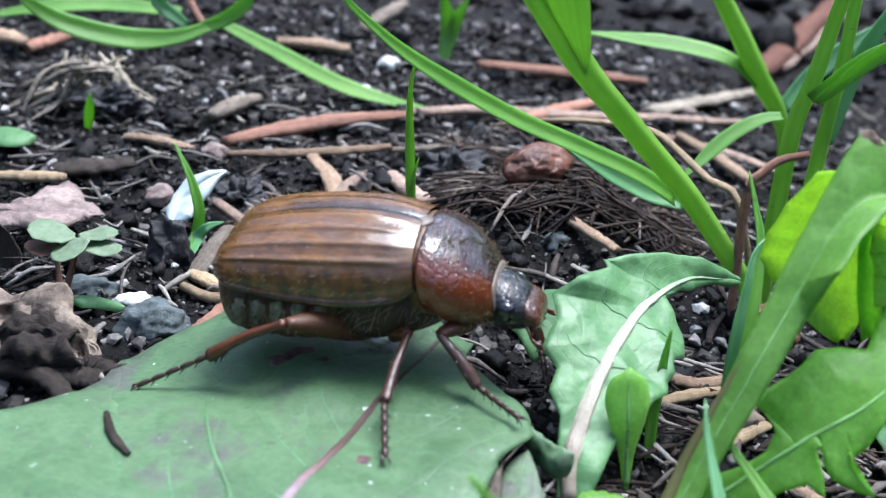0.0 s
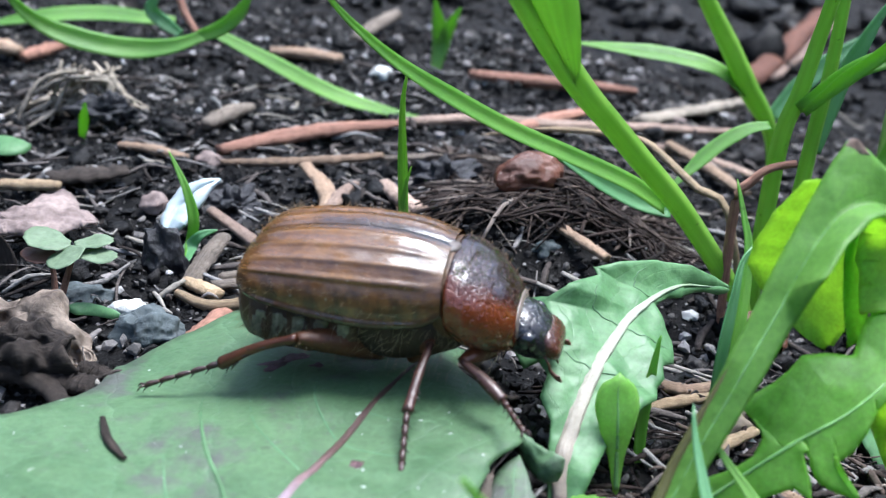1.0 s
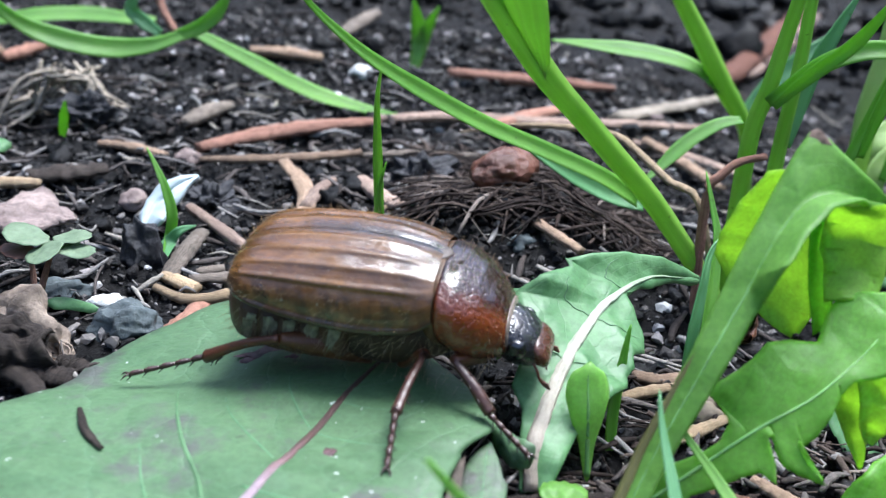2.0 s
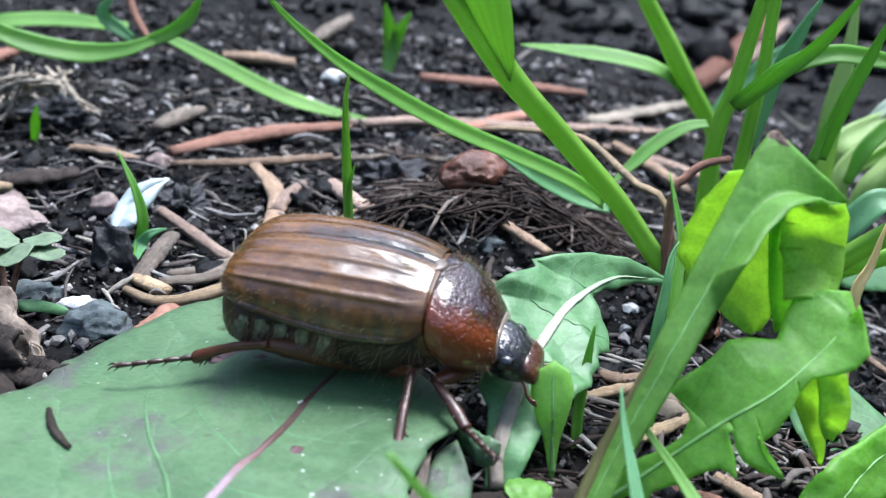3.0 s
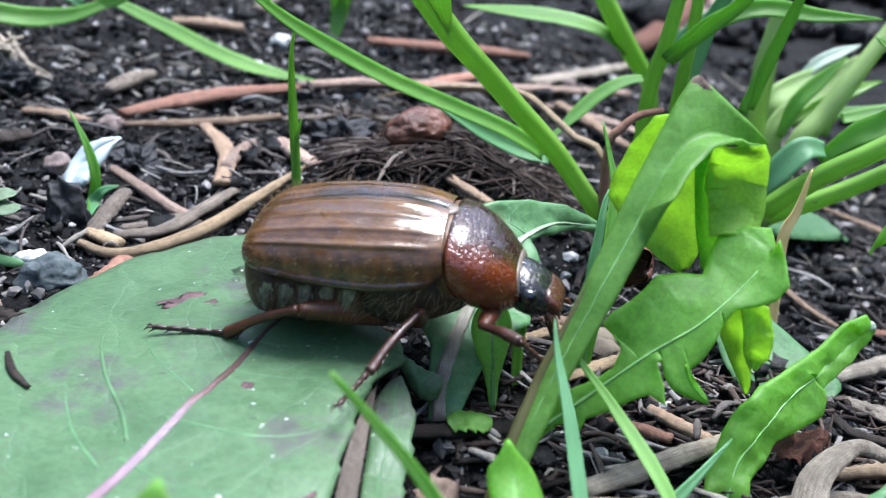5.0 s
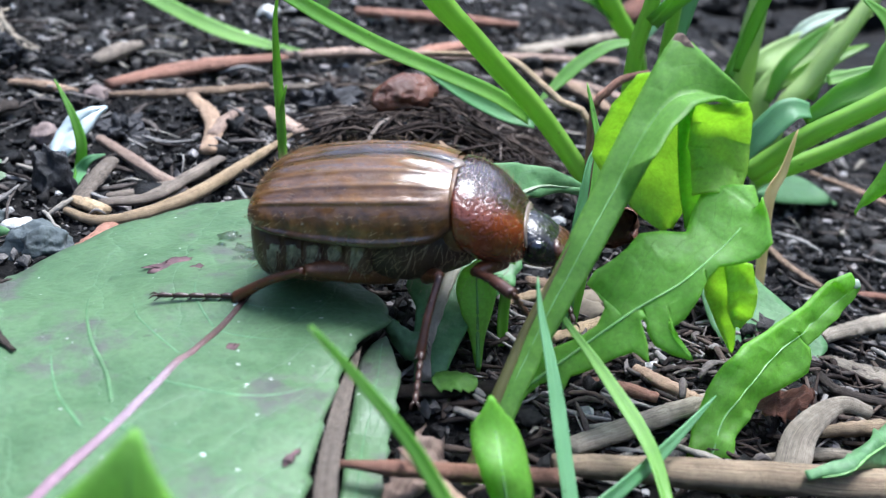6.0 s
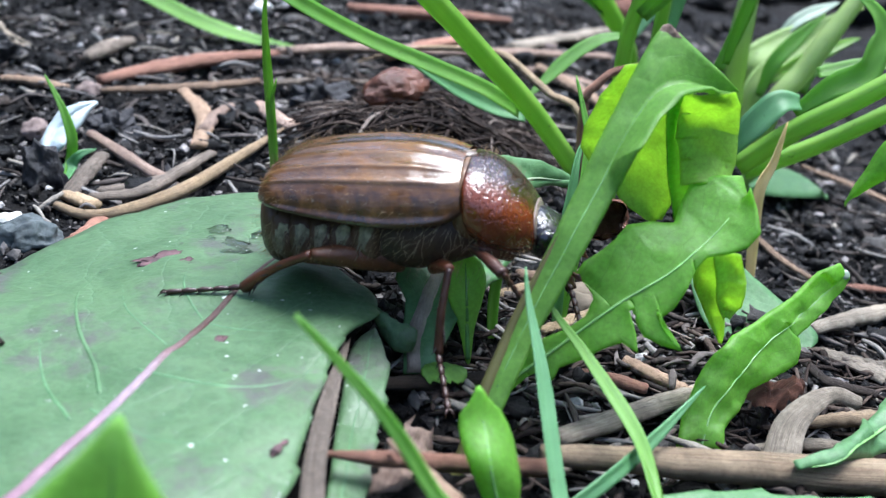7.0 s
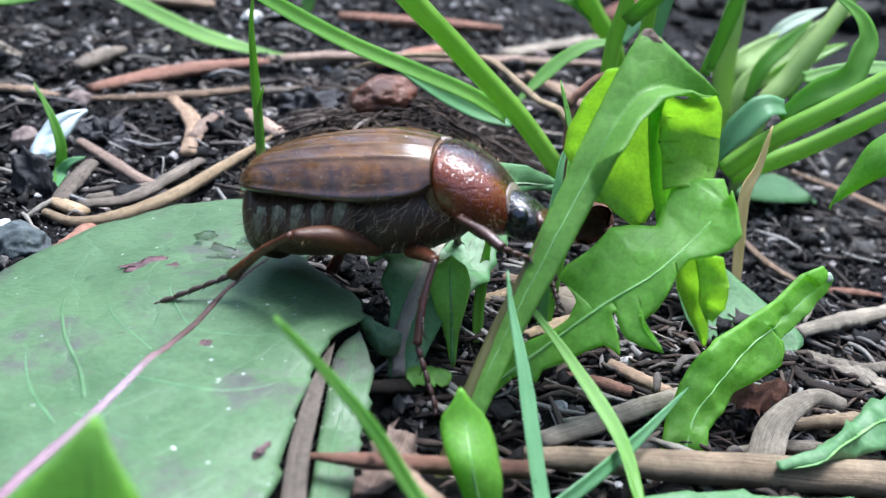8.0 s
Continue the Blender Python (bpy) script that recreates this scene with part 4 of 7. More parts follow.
grass_leaf(far_tuft, [(31.0, 80.6, -6.8), (30.8, 80.8, -2.5), (31.0, 81.0, 0.8), (32.8, 82.0, 1.9), (35.5, 83.0, 2.8), (38.0, 84.0, 3.3)], 1.6, PALE_GRASS, fold=0.3, facing=(0, -1, 0.9), base=0.4, n=40)
grass_leaf(far_tuft, [(33.4, 82.6, 2.1), (35.0, 83.2, 3.3), (36.8, 83.8, 3.9), (38.6, 84.6, 4.2)], 0.9, PALE, fold=0.3, facing=(0, -1, 0.9), base=0.5)
grass_leaf(far_tuft, [(33.0, 82.4, 1.4), (34.6, 83.6, 2.6), (36.2, 84.4, 3.6)], 0.8, PALE, fold=0.3, facing=(0, -1, 0.9), base=0.5)
build("white_leaf", Shape().sheet([[(31.0, 82.4, -6.8), (30.7, 82.0, -0.6), (30.9, 83.0, 0.9), (32.0, 84.0, 1.2)], [(31.6, 81.8, -6.8), (32.0, 81.0, -0.5), (33.4, 82.0, 0.4), (34.1, 83.0, 1.3)]], n=30, m=10, thick=0.14, ripple=0.2, bow=0.2, seed=3.0, ends=(0.5, 0.4)), PALE, far_tuft, "bluish-white leaf with a dry skin")
grass_leaf(far_tuft, [(30.4, 80.0, -6.4), (29.2, 78.4, -1.0), (29.0, 77.4, 3.9), (29.8, 78.0, 8.2), (30.4, 79.0, 12.5)], 1.7, PALE_GRASS, fold=0.3, facing=(0.2, -1, 0.5), base=0.5, n=40)

left_grass = holder("grass_plant", (-15.6, 90.0, 1.0), "long arching grass blades behind the beetle", "grass", "grass plants")
grass_leaf(left_grass, [(-15.7, 86.0, 7.5), (-18.0, 85.4, 6.9), (-21.0, 85.0, 6.9), (-24.5, 84.5, 7.9), (-26.8, 84.0, 9.4), (-28.5, 83.5, 11.8)], 1.45, fold=0.3, facing=(0, -1, 0.7), base=0.5, n=50)
grass_leaf(left_grass, [(-16.2, 86.0, 7.4), (-14.6, 86.0, 8.0), (-13.2, 86.0, 9.1), (-12.2, 86.0, 10.8)], 1.0, fold=0.3, facing=(0, -1, 0.4), base=0.8)
grass_leaf(left_grass, [(-15.6, 88.0, 7.3), (-12.0, 88.5, 5.1), (-7.4, 89.0, 2.4), (-3.4, 89.5, 0.9), (0.0, 90.0, -0.0)], 1.3, GRASS, fold=0.3, facing=(0, -0.7, 1), base=0.6, n=44)
grass_leaf(left_grass, [(-18.3, 91.0, 6.2), (-20.2, 91.0, 8.0), (-19.2, 91.0, 9.6)], 1.0, TEAL, fold=0.3, facing=(0, -1, 0.6))
build("stem", Shape().tube([(-17.9, 89.0, 10.1), (-17.3, 88.0, 8.6), (-16.2, 86.6, 7.3)], (0.28, 0.3, 0.25), seg=8, n=20), RUST, left_grass, "thin reddish stem")
far_blade = holder("grass_plant", (-29.0, 102.9, 2.3), "dim distant grass blades on dark soil", "grass", "grass plants")
grass_leaf(far_blade, [(-21.3, 104.0, 3.7), (-26.8, 104.0, 4.3), (-31.5, 103.0, 4.4), (-37.2, 102.0, 3.8)], 1.6, fold=0.3, facing=(0, -0.6, 1), base=0.6)
sprig = holder("grass_sprout", (0.0, 101.9, 0.3), "small dim grass sprout on the dark soil", "grass", "grass sprouts")
grass_leaf(sprig, [(0.0, 101.9, 0.3), (0.4, 103.0, 2.7), (0.0, 102.0, 6.2)], 1.2, fold=0.3, facing=(0, -1, 0.3))
grass_leaf(sprig, [(0.2, 102.6, 0.3), (1.0, 103.0, 3.2), (2.1, 102.0, 5.5)], 1.0, fold=0.3, facing=(0, -1, 0.3))
sprig2 = holder("grass_sprout", (-23.3, 80.7, 2.2), "tiny green grass sprout on the soil", "grass", "grass sprouts")
grass_leaf(sprig2, [(-23.2, 80.4, 2.2), (-22.5, 79.0, 4.1), (-22.1, 78.0, 5.4)], 0.7, fold=0.3, facing=(0, -1, 0.3))
thin = holder("grass_sprout", (-1.9, 61.5, 0.0), "slender upright green grass blade behind the beetle", "grass", "grass sprouts")
grass_leaf(thin, [(-1.7, 61.5, 0.2), (-1.7, 61.3, 5.6), (-1.7, 61.0, 8.6), (-1.6, 60.6, 11.2), (-1.3, 60.2, 12.9)], 0.55, STEM, fold=0.5, facing=(0.5, -1, 0.1), base=0.7)
grass_leaf(thin, [(-1.7, 61.5, 0.2), (-1.7, 61.3, 5.3), (-1.2, 61.0, 7.6)], 0.4, STEM, fold=0.4, facing=(0.5, -1, 0.1))
sprout = holder("grass_sprout", (-13.2, 62.5, 1.7), "two-bladed green grass sprout in black soil", "grass", "grass sprouts")
grass_leaf(sprout, [(-13.4, 60.8, 1.7), (-13.5, 64.2, 1.6), (-13.2, 64.6, 3.1), (-13.5, 65.0, 4.6), (-14.0, 65.5, 5.7), (-14.5, 66.0, 6.6)], 0.62, fold=0.45, facing=(0.5, -1, 0.2), base=0.6, n=40)
grass_leaf(sprout, [(-13.4, 61.1, 1.7), (-13.4, 64.0, 1.6), (-12.8, 64.3, 2.3), (-11.9, 64.6, 2.5)], 0.8, TEAL, fold=0.3, facing=(0, -1, 0.6), base=0.3)


# ---- litter on the soil ----
stick("dry_twig", [(-13.9, 78.4, 2.5), (-10.6, 81.5, 2.2), (-7.1, 84.1, 1.9), (-2.5, 87.0, 1.3)], (0.55, 0.95, 0.85, 0.5), RUST, "flattened rust-pink dry stem lying on the soil", flat=0.5, rough=0.12)
stick("dry_twig", [(-13.4, 75.5, 2.3), (-9.3, 76.3, 2.0), (-5.9, 77.9, 1.6), (-3.4, 79.1, 1.4)], (0.25, 0.42, 0.42, 0.3), TAN, "thin tan dry stem lying on the soil")
stick("dry_twig", [(-3.4, 79.1, 1.4), (0.6, 81.1, 0.8), (4.4, 82.0, 0.2)], (0.25, 0.42, 0.3), GREY, "thin grey dry stem lying on the soil")
stick("dry_twig", [(2.8, 100.3, 0.4), (8.0, 101.3, -0.5), (12.3, 102.6, -1.3), (16.9, 104.3, -2.3)], (0.5, 0.75, 0.7, 0.4), RUST, "rust-brown dry stem lying on dark soil", rough=0.12)
stick("dry_twig", [(16.0, 96.6, -2.1), (20.1, 101.2, -3.0), (27.3, 110.1, -4.9)], (0.9, 1.0, 0.7), PALE_GREY, "pale grey dry stem lying on the soil", flat=0.4)
stick("dry_twig", [(5.7, 88.7, -0.1), (8.5, 92.2, -0.6), (11.6, 95.9, -1.2)], (0.5, 0.7, 0.5), RUST, "short pinkish dry stem lying on the soil", rough=0.12)
stick("dry_twig", [(-2.5, 87.1, 1.1), (3.1, 89.9, 0.3), (9.4, 91.4, -0.7), (17.3, 95.7, -2.4), (25.0, 100.0, -4.3)], (0.4, 0.6, 0.6, 0.5, 0.4), PINKISH, "long pinkish-grey dry stem lying on the soil")
stick("dry_twig", [(16.7, 91.9, -2.2), (21.3, 91.2, -3.3), (25.3, 89.8, -4.4)], (0.4, 0.5, 0.4), PINKISH, "pinkish dry stem lying on the soil")
stick("dry_twig", [(17.6, 91.8, -2.4), (20.2, 87.6, -3.0), (22.0, 84.3, -3.5)], (0.4, 0.55, 0.4), TAN, "tan dry stem lying on the soil")
build("bent_straw", Shape().tube([(3.4, 86.8, 0.1), (6.8, 76.0, 4.3), (9.6, 73.0, 5.2), (11.8, 70.0, 5.8), (13.0, 68.5, 5.3), (14.6, 66.5, 4.2), (16.0, 65.0, 3.5), (17.4, 64.5, -2.6)], (0.12, 0.2, 0.22, 0.25, 0.26, 0.27), seg=9, n=44, rough=0.12, flat=0.8), STRAW, label="pale bent straw resting over the soil", category="straw", group="dry stems and twigs on the soil")
stick("dry_twig", [(1.2, 72.3, 0.6), (4.0, 73.5, 0.2), (6.2, 75.3, -0.2)], (0.15, 0.25, 0.15), GREY, "thin grey fibre lying on the soil")
stick("dry_twig", [(7.1, 66.5, 1.5), (8.2, 65.0, 1.3), (9.4, 63.5, 1.0)], (0.35, 0.36, 0.3), TAN, "short tan broken stem lying on the soil")
stick("dry_twig", [(-13.0, 68.8, 2.2), (-10.7, 65.8, 2.0), (-7.2, 61.3, 1.7)], (0.33, 0.42, 0.4), PINKISH, "pinkish dry stem lying on the soil")
build("long_straw", Shape().tube([(-12.8, 57.1, 2.4), (-11.1, 56.1, 2.2), (-9.2, 56.7, 2.1), (-6.7, 59.7, 1.8), (-4.0, 65.0, 1.5), (-1.5, 70.4, 1.2)], (0.22, 0.36, 0.4, 0.36, 0.3, 0.1), seg=9, n=44, rough=0.12), STRAW, label="long curved tan straw lying on the soil", category="straw", group="dry stems and twigs on the soil")
stick("dry_twig", [(-11.2, 58.2, 2.0), (-8.8, 59.5, 1.7), (-7.0, 62.4, 1.6), (-5.5, 65.6, 1.4)], (0.4, 0.5, 0.5, 0.4), GREY, "grey bark strip lying on the soil", flat=0.5)
stick("dry_twig", [(-11.3, 60.1, 1.9), (-9.0, 61.5, 1.7), (-6.2, 64.4, 1.4)], (0.3, 0.4, 0.3), GREY, "grey dry stem lying on the soil")
stick("dry_twig", [(-8.1, 75.4, 1.8), (-6.9, 72.9, 1.6), (-6.2, 69.8, 1.6), (-6.3, 65.9, 1.6)], (0.4, 0.6, 0.6, 0.5), TAN, "curved brown dry leaf strip on the soil", flat=0.45)
stick("dry_twig", [(-3.2, 73.8, 1.1), (-2.2, 72.0, 1.0), (-0.8, 70.2, 0.8)], (0.5, 0.6, 0.5), PINKISH, "pale broken stem lying on the soil")
stick("dry_twig", [(-4.9, 73.0, 1.3), (-5.6, 71.0, 1.4), (-6.2, 68.0, 1.5)], (0.3, 0.5, 0.4), PINKISH, "pale pinkish stem piece on the soil")
stick("dry_twig", [(-25.7, 70.0, 2.6), (-23.7, 69.9, 2.6), (-21.8, 69.7, 2.6)], (0.4, 0.5, 0.4), STRAW, "pale straw piece lying on the soil")
stick("dry_twig", [(-20.4, 78.4, 2.5), (-18.5, 78.1, 2.4), (-15.7, 76.6, 2.3)], (0.3, 0.45, 0.3), TAN, "tan dry stem piece lying on the soil")
stick("dry_twig", [(-15.5, 82.7, 2.3), (-14.3, 85.3, 2.2), (-13.0, 87.2, 2.1)], (0.5, 0.8, 0.5), GREY, "grey-brown bark piece lying on the soil")
stick("dry_twig", [(-32.7, 99.2, 2.6), (-31.3, 101.2, 2.6), (-29.9, 102.8, 2.7)], (0.6, 0.8, 0.5), RUST, "rust dry stem piece on the soil")
stick("dry_twig", [(-36.4, 101.8, 2.5), (-34.1, 100.1, 2.6), (-32.7, 99.1, 2.6)], (0.8, 0.9, 0.5), TAN, "tan bark piece on the soil")
stick("dry_twig", [(-6.9, 108.1, 1.5), (-5.2, 113.4, 1.4), (-3.6, 118.2, 1.2)], (0.6, 0.8, 0.6), GREY, "pale grey dry stem on dark soil")
stick("dry_twig", [(-13.2, 100.9, 2.1), (-10.1, 100.7, 1.9), (-7.4, 100.3, 1.6)], (0.5, 0.7, 0.5), TAN, "tan dry stem on dark soil")
stick("dry_twig", [(27.8, 112.5, -5.1), (36.4, 132.1, -7.7), (48.3, 159.5, -10.7)], (1.2, 1.4, 1.2), BROWN, "thick brown twig lying on dark soil")
stick("dry_twig", [(32.2, 120.0, -6.4), (42.7, 143.8, -9.8), (50.4, 159.5, -10.7)], (0.7, 0.9, 0.7), PINKISH, "pinkish twig lying on dark soil")
stick("dry_twig", [(-12.6, 58.3, 2.0), (-11.6, 57.7, 1.9), (-10.7, 57.1, 1.8)], (0.35, 0.45, 0.4), STRAW, "short tan straw piece beside the beetle")
stick("dry_twig", [(-11.7, 52.8, 1.9), (-10.9, 54.4, 1.8), (-10.2, 55.9, 1.8)], (0.3, 0.55, 0.6), RUST, "orange-brown splinter beside the leaf", flat=0.5)
stick("dry_twig", [(-17.0, 48.7, 2.3), (-16.1, 49.0, 2.2), (-14.9, 48.8, 2.1)], (0.6, 0.8, 0.6), BARK, "dark bark piece on the soil", flat=0.5)
stick("dry_twig", [(-23.4, 72.3, 2.5), (-21.1, 72.7, 2.4), (-18.8, 73.7, 2.3)], (0.6, 1.1, 0.7), BARK, "dark bark flake lying on the soil", flat=0.4)
stick("dry_twig", [(-12.4, 58.3, 2.0), (-12.1, 61.4, 1.9), (-11.6, 64.3, 1.9)], (0.5, 0.6, 0.5), GREY, "grey bark strip on the soil", flat=0.5)
build("arched_twig", Shape().tube([(15.6, 62.5, -2.6), (15.8, 62.5, 4.8), (16.5, 62.6, 6.1), (17.5, 62.8, 6.8), (18.9, 63.0, 7.0)], (0.22, 0.27, 0.27, 0.2), seg=9, n=30, rough=0.15), RUST, label="arched rust-brown dry stem beside the grass", category="dry stem", group="dry stems and twigs on the soil")
stone("stone", (-13.5, 53.3), 1.75, GREY_STONE, "blue-grey flat stone beside the leaf", squash=(1.05, 0.7, 0.75), seed=3.0, level=5, rough=0.2, facets=1.0)
stone("stone", (-15.2, 56.1), 1.00, WHITE_STONE, "small white stone on black soil", squash=(1, 0.5, 0.5), seed=4.0, sink=0.05)
stone("stone", (-16.4, 69.8), 0.95, PINK_STONE, "small pink pebble on the soil", seed=5.0)
stone("stone", (-14.5, 77.2), 0.95, PINK_STONE, "small pink pebble beside a stem", seed=6.0)
stone("charred_block", (-14.1, 60.9), 1.75, COAL, "black angular block of charred wood", squash=(0.8, 0.6, 1.25), sink=0.25, seed=7.0, category="charcoal", facets=1.0, rough=0.22, level=5, turn=0.9)
stone("soil_clod", (-17.7, 57.3), 1.30, GREY_STONE, "dark grey stone behind the clover", seed=29.0, category='stone', rough=0.4, level=4, squash=(1.2, 0.7, 0.5))
stick("dry_twig", [(-20.6, 48.7, 2.5), (-19.4, 49.5, 2.5), (-17.2, 48.7, 2.4), (-15.8, 47.0, 2.3)], (0.5, 0.6, 0.55, 0.4), BARK, "dark rotten branch piece on the soil", rough=0.3, seed=31.0)
stick("dry_twig", [(-15.9, 50.2, 2.3), (-15.1, 49.9, 2.2), (-14.2, 49.4, 2.2)], (0.4, 0.5, 0.3), BARK, "dark rotten branch piece on the soil", rough=0.3, seed=32.0)
stone("soil_clod", (-12.1, 70.9), 1.60, COAL, "dark uneven clod of garden soil", seed=10.0, category='clod', rough=0.9, level=5)
stone("soil_clod", (0.6, 78.2), 2.00, COAL, "dark uneven clod of garden soil", seed=11.0, category='clod', rough=0.9, level=5)
stone("soil_clod", (-22.3, 83.6), 1.90, COAL, "dark uneven clod of garden soil", seed=12.0, category='clod', rough=0.9, level=5)
stone("soil_clod", (6.2, 65.7), 0.8, GREY_STONE, "grey soil clod behind the beetle", seed=13.0, category='clod', rough=0.6, sink=0.6)
stone("stone", (-4.2, 98.5), 0.90, WHITE_STONE, "small pale stone on dark soil", seed=14.0)
stone("stone", (-6.0, 91.3), 0.90, WHITE_STONE, "small pale stone on dark soil", seed=15.0)
stone("stone", (19.5, 99.0), 1.10, PINK_STONE, "small pale pink stone on the soil", seed=16.0)
stone("stone", (13.7, 52.2), 1.50, CHIP, "weathered striped wood chip between the plants", squash=(1, 0.8, 0.6), seed=17.0, category='wood chip')
stone("stone", (14.2, 53.3), 1.40, CHIP, "grey-brown wood chip between the plants", squash=(1, 0.8, 0.6), seed=18.0, category='wood chip')
build("husk", Shape().lump((5.5, 70.5, 3.4), 1.75, 5, 0.16, 4.0, (1.3, 0.9, 0.8), 0.5, 0.2), NUT, label="reddish-brown dry nut husk on the soil", category="husk")


def husk_bowl(at, r):
    """A broken round husk, open to one side, with a rolled rim."""
    s = Shape()
    rows = []
    for i in range(14):
        a = math.radians(4 + 112 * i / 13)
        rows.append([(at[0] + r * math.sin(a) * math.cos(b) * (1.05 + 0.05 * math.sin(3 * b)), at[1] + r * math.cos(a) * 0.8, at[2] + r * math.sin(a) * math.sin(b) * (1 + 0.08 * math.sin(2 * b + 1))) for b in [math.radians(360 * j / 24) for j in range(25)]])
    rows = [[tuple(np.array(p) + wobble(p, 0.7, 0.3 * r * (0.3 + i / 13), 2.0) + np.array((0, -0.35 * r * max(0, noise.noise(Vector((j * 0.45, 3, 0)))) * (i / 13) ** 2, 0))) for j, p in enumerate(row)] for i, row in enumerate(rows)]
    s.grid(rows)
    inner = [[tuple(np.array(at) + (np.array(p) - np.array(at)) * 0.86) for p in row[::-1]] for row in rows]
    s.grid(inner)
    return s



build("seed_husk", husk_bowl((15.0, 52.0, 2.8), 1.15), NUT, label="broken brown glossy seed husk standing among leaves", category="husk")


def chip_leaf(name, rails, material, label, category, **kw):
    return build(name, Shape().sheet(rails, **kw), material, label=label, category=category)



chip_leaf("dead_leaf", [[(-23.4, 61.0, 4.0), (-23.6, 60.5, 2.8), (-22.8, 60.0, 1.1)], [(-22.4, 60.6, 4.2), (-21.5, 60.0, 2.7), (-22.1, 59.6, 1.2)]], BARK, "dark grey dead leaf standing in the soil", "dry leaf", n=20, m=8, thick=0.14, bow=0.25, ends=(0.4, 0.3))
FLAKE = Shape().lobed([(-24.6, 63.0, 3.5), (-23.6, 63.2, 3.5), (-22.5, 63.4, 3.6), (-21.5, 63.7, 3.6), (-20.4, 64.0, 3.4), (-19.4, 64.2, 3.2), (-18.4, 64.5, 3.0)], [(0.0, -25.2, 65.0, 3.4), (0.281, -23.3, 64.7, 3.5), (0.442, -22.5, 65.7, 3.5), (0.553, -22.1, 67.3, 3.4), (0.704, -21.2, 68.2, 3.3), (0.814, -20.4, 67.7, 3.1), (0.854, -19.7, 66.0, 3.1), (1.0, -18.4, 64.8, 3.0)], [(0.0, -24.4, 62.2, 3.2), (0.256, -22.6, 62.4, 3.2), (0.508, -21.1, 62.1, 3.0), (0.729, -19.9, 63.0, 2.9), (0.859, -19.2, 63.8, 3.0), (1.0, -18.3, 64.4, 3.0)], n=44, m=20, thick=0.3, ripple=0.22, ripple_size=0.9, seed=2.0, cup=0.25)
build("bark_flake", FLAKE, PINK_STONE, label="pale pinkish crumbling bark flake lying on soil", category="bark")
build("petal", Shape().lobed([(-14.8, 65.0, 2.1), (-14.6, 65.6, 2.6), (-14.3, 66.2, 3.1), (-13.8, 66.6, 3.4), (-13.3, 67.0, 3.8), (-12.7, 67.5, 4.0), (-12.1, 68.0, 4.1)], [(0.0, -15.1, 65.3, 2.1), (0.146, -15.3, 66.2, 2.5), (0.342, -15.1, 67.0, 3.1), (0.548, -14.3, 67.5, 3.9), (0.774, -13.1, 67.7, 4.2), (1.0, -12.1, 68.0, 4.1)], [(0.0, -14.4, 64.7, 2.1), (0.206, -13.7, 65.0, 2.6), (0.548, -13.1, 66.1, 3.2), (0.779, -12.7, 66.9, 3.6), (1.0, -12.1, 67.9, 4.1)], n=30, m=14, thick=0.12, ripple=0.12, ripple_size=1.5, seed=3.0, cup=0.3), PETAL, label="pale bluish-white petal lying on the soil", category="petal")
build("crumpled_dead_leaf", Shape().lobed([(-20.3, 51.5, 3.7), (-19.5, 51.9, 3.6), (-18.6, 52.4, 3.6), (-17.8, 52.2, 3.2), (-17.1, 51.8, 2.7), (-16.3, 51.4, 2.2), (-15.5, 51.0, 1.6)], [(0.0, -20.6, 52.8, 4.3), (0.296, -19.3, 53.6, 4.4), (0.392, -18.2, 53.8, 4.2), (0.553, -17.1, 53.2, 3.4), (0.824, -16.0, 52.2, 2.4), (1.0, -15.5, 51.2, 1.7)], [(0.0, -19.9, 49.4, 2.3), (0.146, -18.7, 49.6, 2.0), (0.759, -17.4, 50.1, 1.9), (0.899, -16.5, 50.3, 1.6), (1.0, -15.5, 50.9, 1.6)], n=60, m=34, thick=0.14, ripple=0.75, ripple_size=1.7, seed=4.0, cup=0.5), CLUMP, label="crumpled brown rotten leaf with pale crust", category="dry leaf")
build("crumpled_dead_leaf", Shape().lobed([(-19.2, 49.6, 3.6), (-18.8, 49.8, 3.6), (-18.2, 49.9, 3.6), (-17.7, 50.0, 3.6), (-17.2, 50.0, 3.4), (-16.7, 50.0, 3.2), (-16.2, 50.0, 3.0)], [(0.0, -19.5, 50.2, 4.1), (0.342, -18.5, 50.6, 4.2), (0.503, -17.6, 50.9, 4.3), (0.774, -16.8, 50.6, 3.7), (1.0, -16.3, 50.2, 3.2)], [(0.0, -19.2, 48.8, 2.6), (0.302, -17.9, 48.8, 2.5), (0.829, -17.1, 49.0, 2.2), (1.0, -16.2, 49.8, 2.8)], n=50, m=30, thick=0.14, ripple=0.8, ripple_size=1.4, seed=6.0, cup=0.4), BARK, label="crumpled dark brown rotten leaf scrap", category="dry leaf")
chip_leaf("round_leaf", [[(-29.0, 77.1, 3.2), (-27.4, 77.9, 3.2), (-25.4, 76.7, 3.1)], [(-28.6, 75.8, 2.9), (-26.6, 75.1, 2.9), (-25.2, 75.9, 2.8)]], BACK_LEAF, "small rounded green leaf on the soil", "leaf", n=16, m=8, thick=0.12, bow=0.3, ends=(0.3, 0.3))
chip_leaf("seed_leaf", [[(-17.9, 55.7, 2.5), (-16.8, 55.9, 2.4), (-15.1, 55.2, 2.3)], [(-17.6, 54.9, 2.3), (-16.4, 55.0, 2.2), (-15.0, 54.6, 2.1)]], BACK_LEAF, "narrow pale green leaf on black soil", "leaf", n=16, m=6, thick=0.12, bow=0.2, ends=(0.2, 0.2))
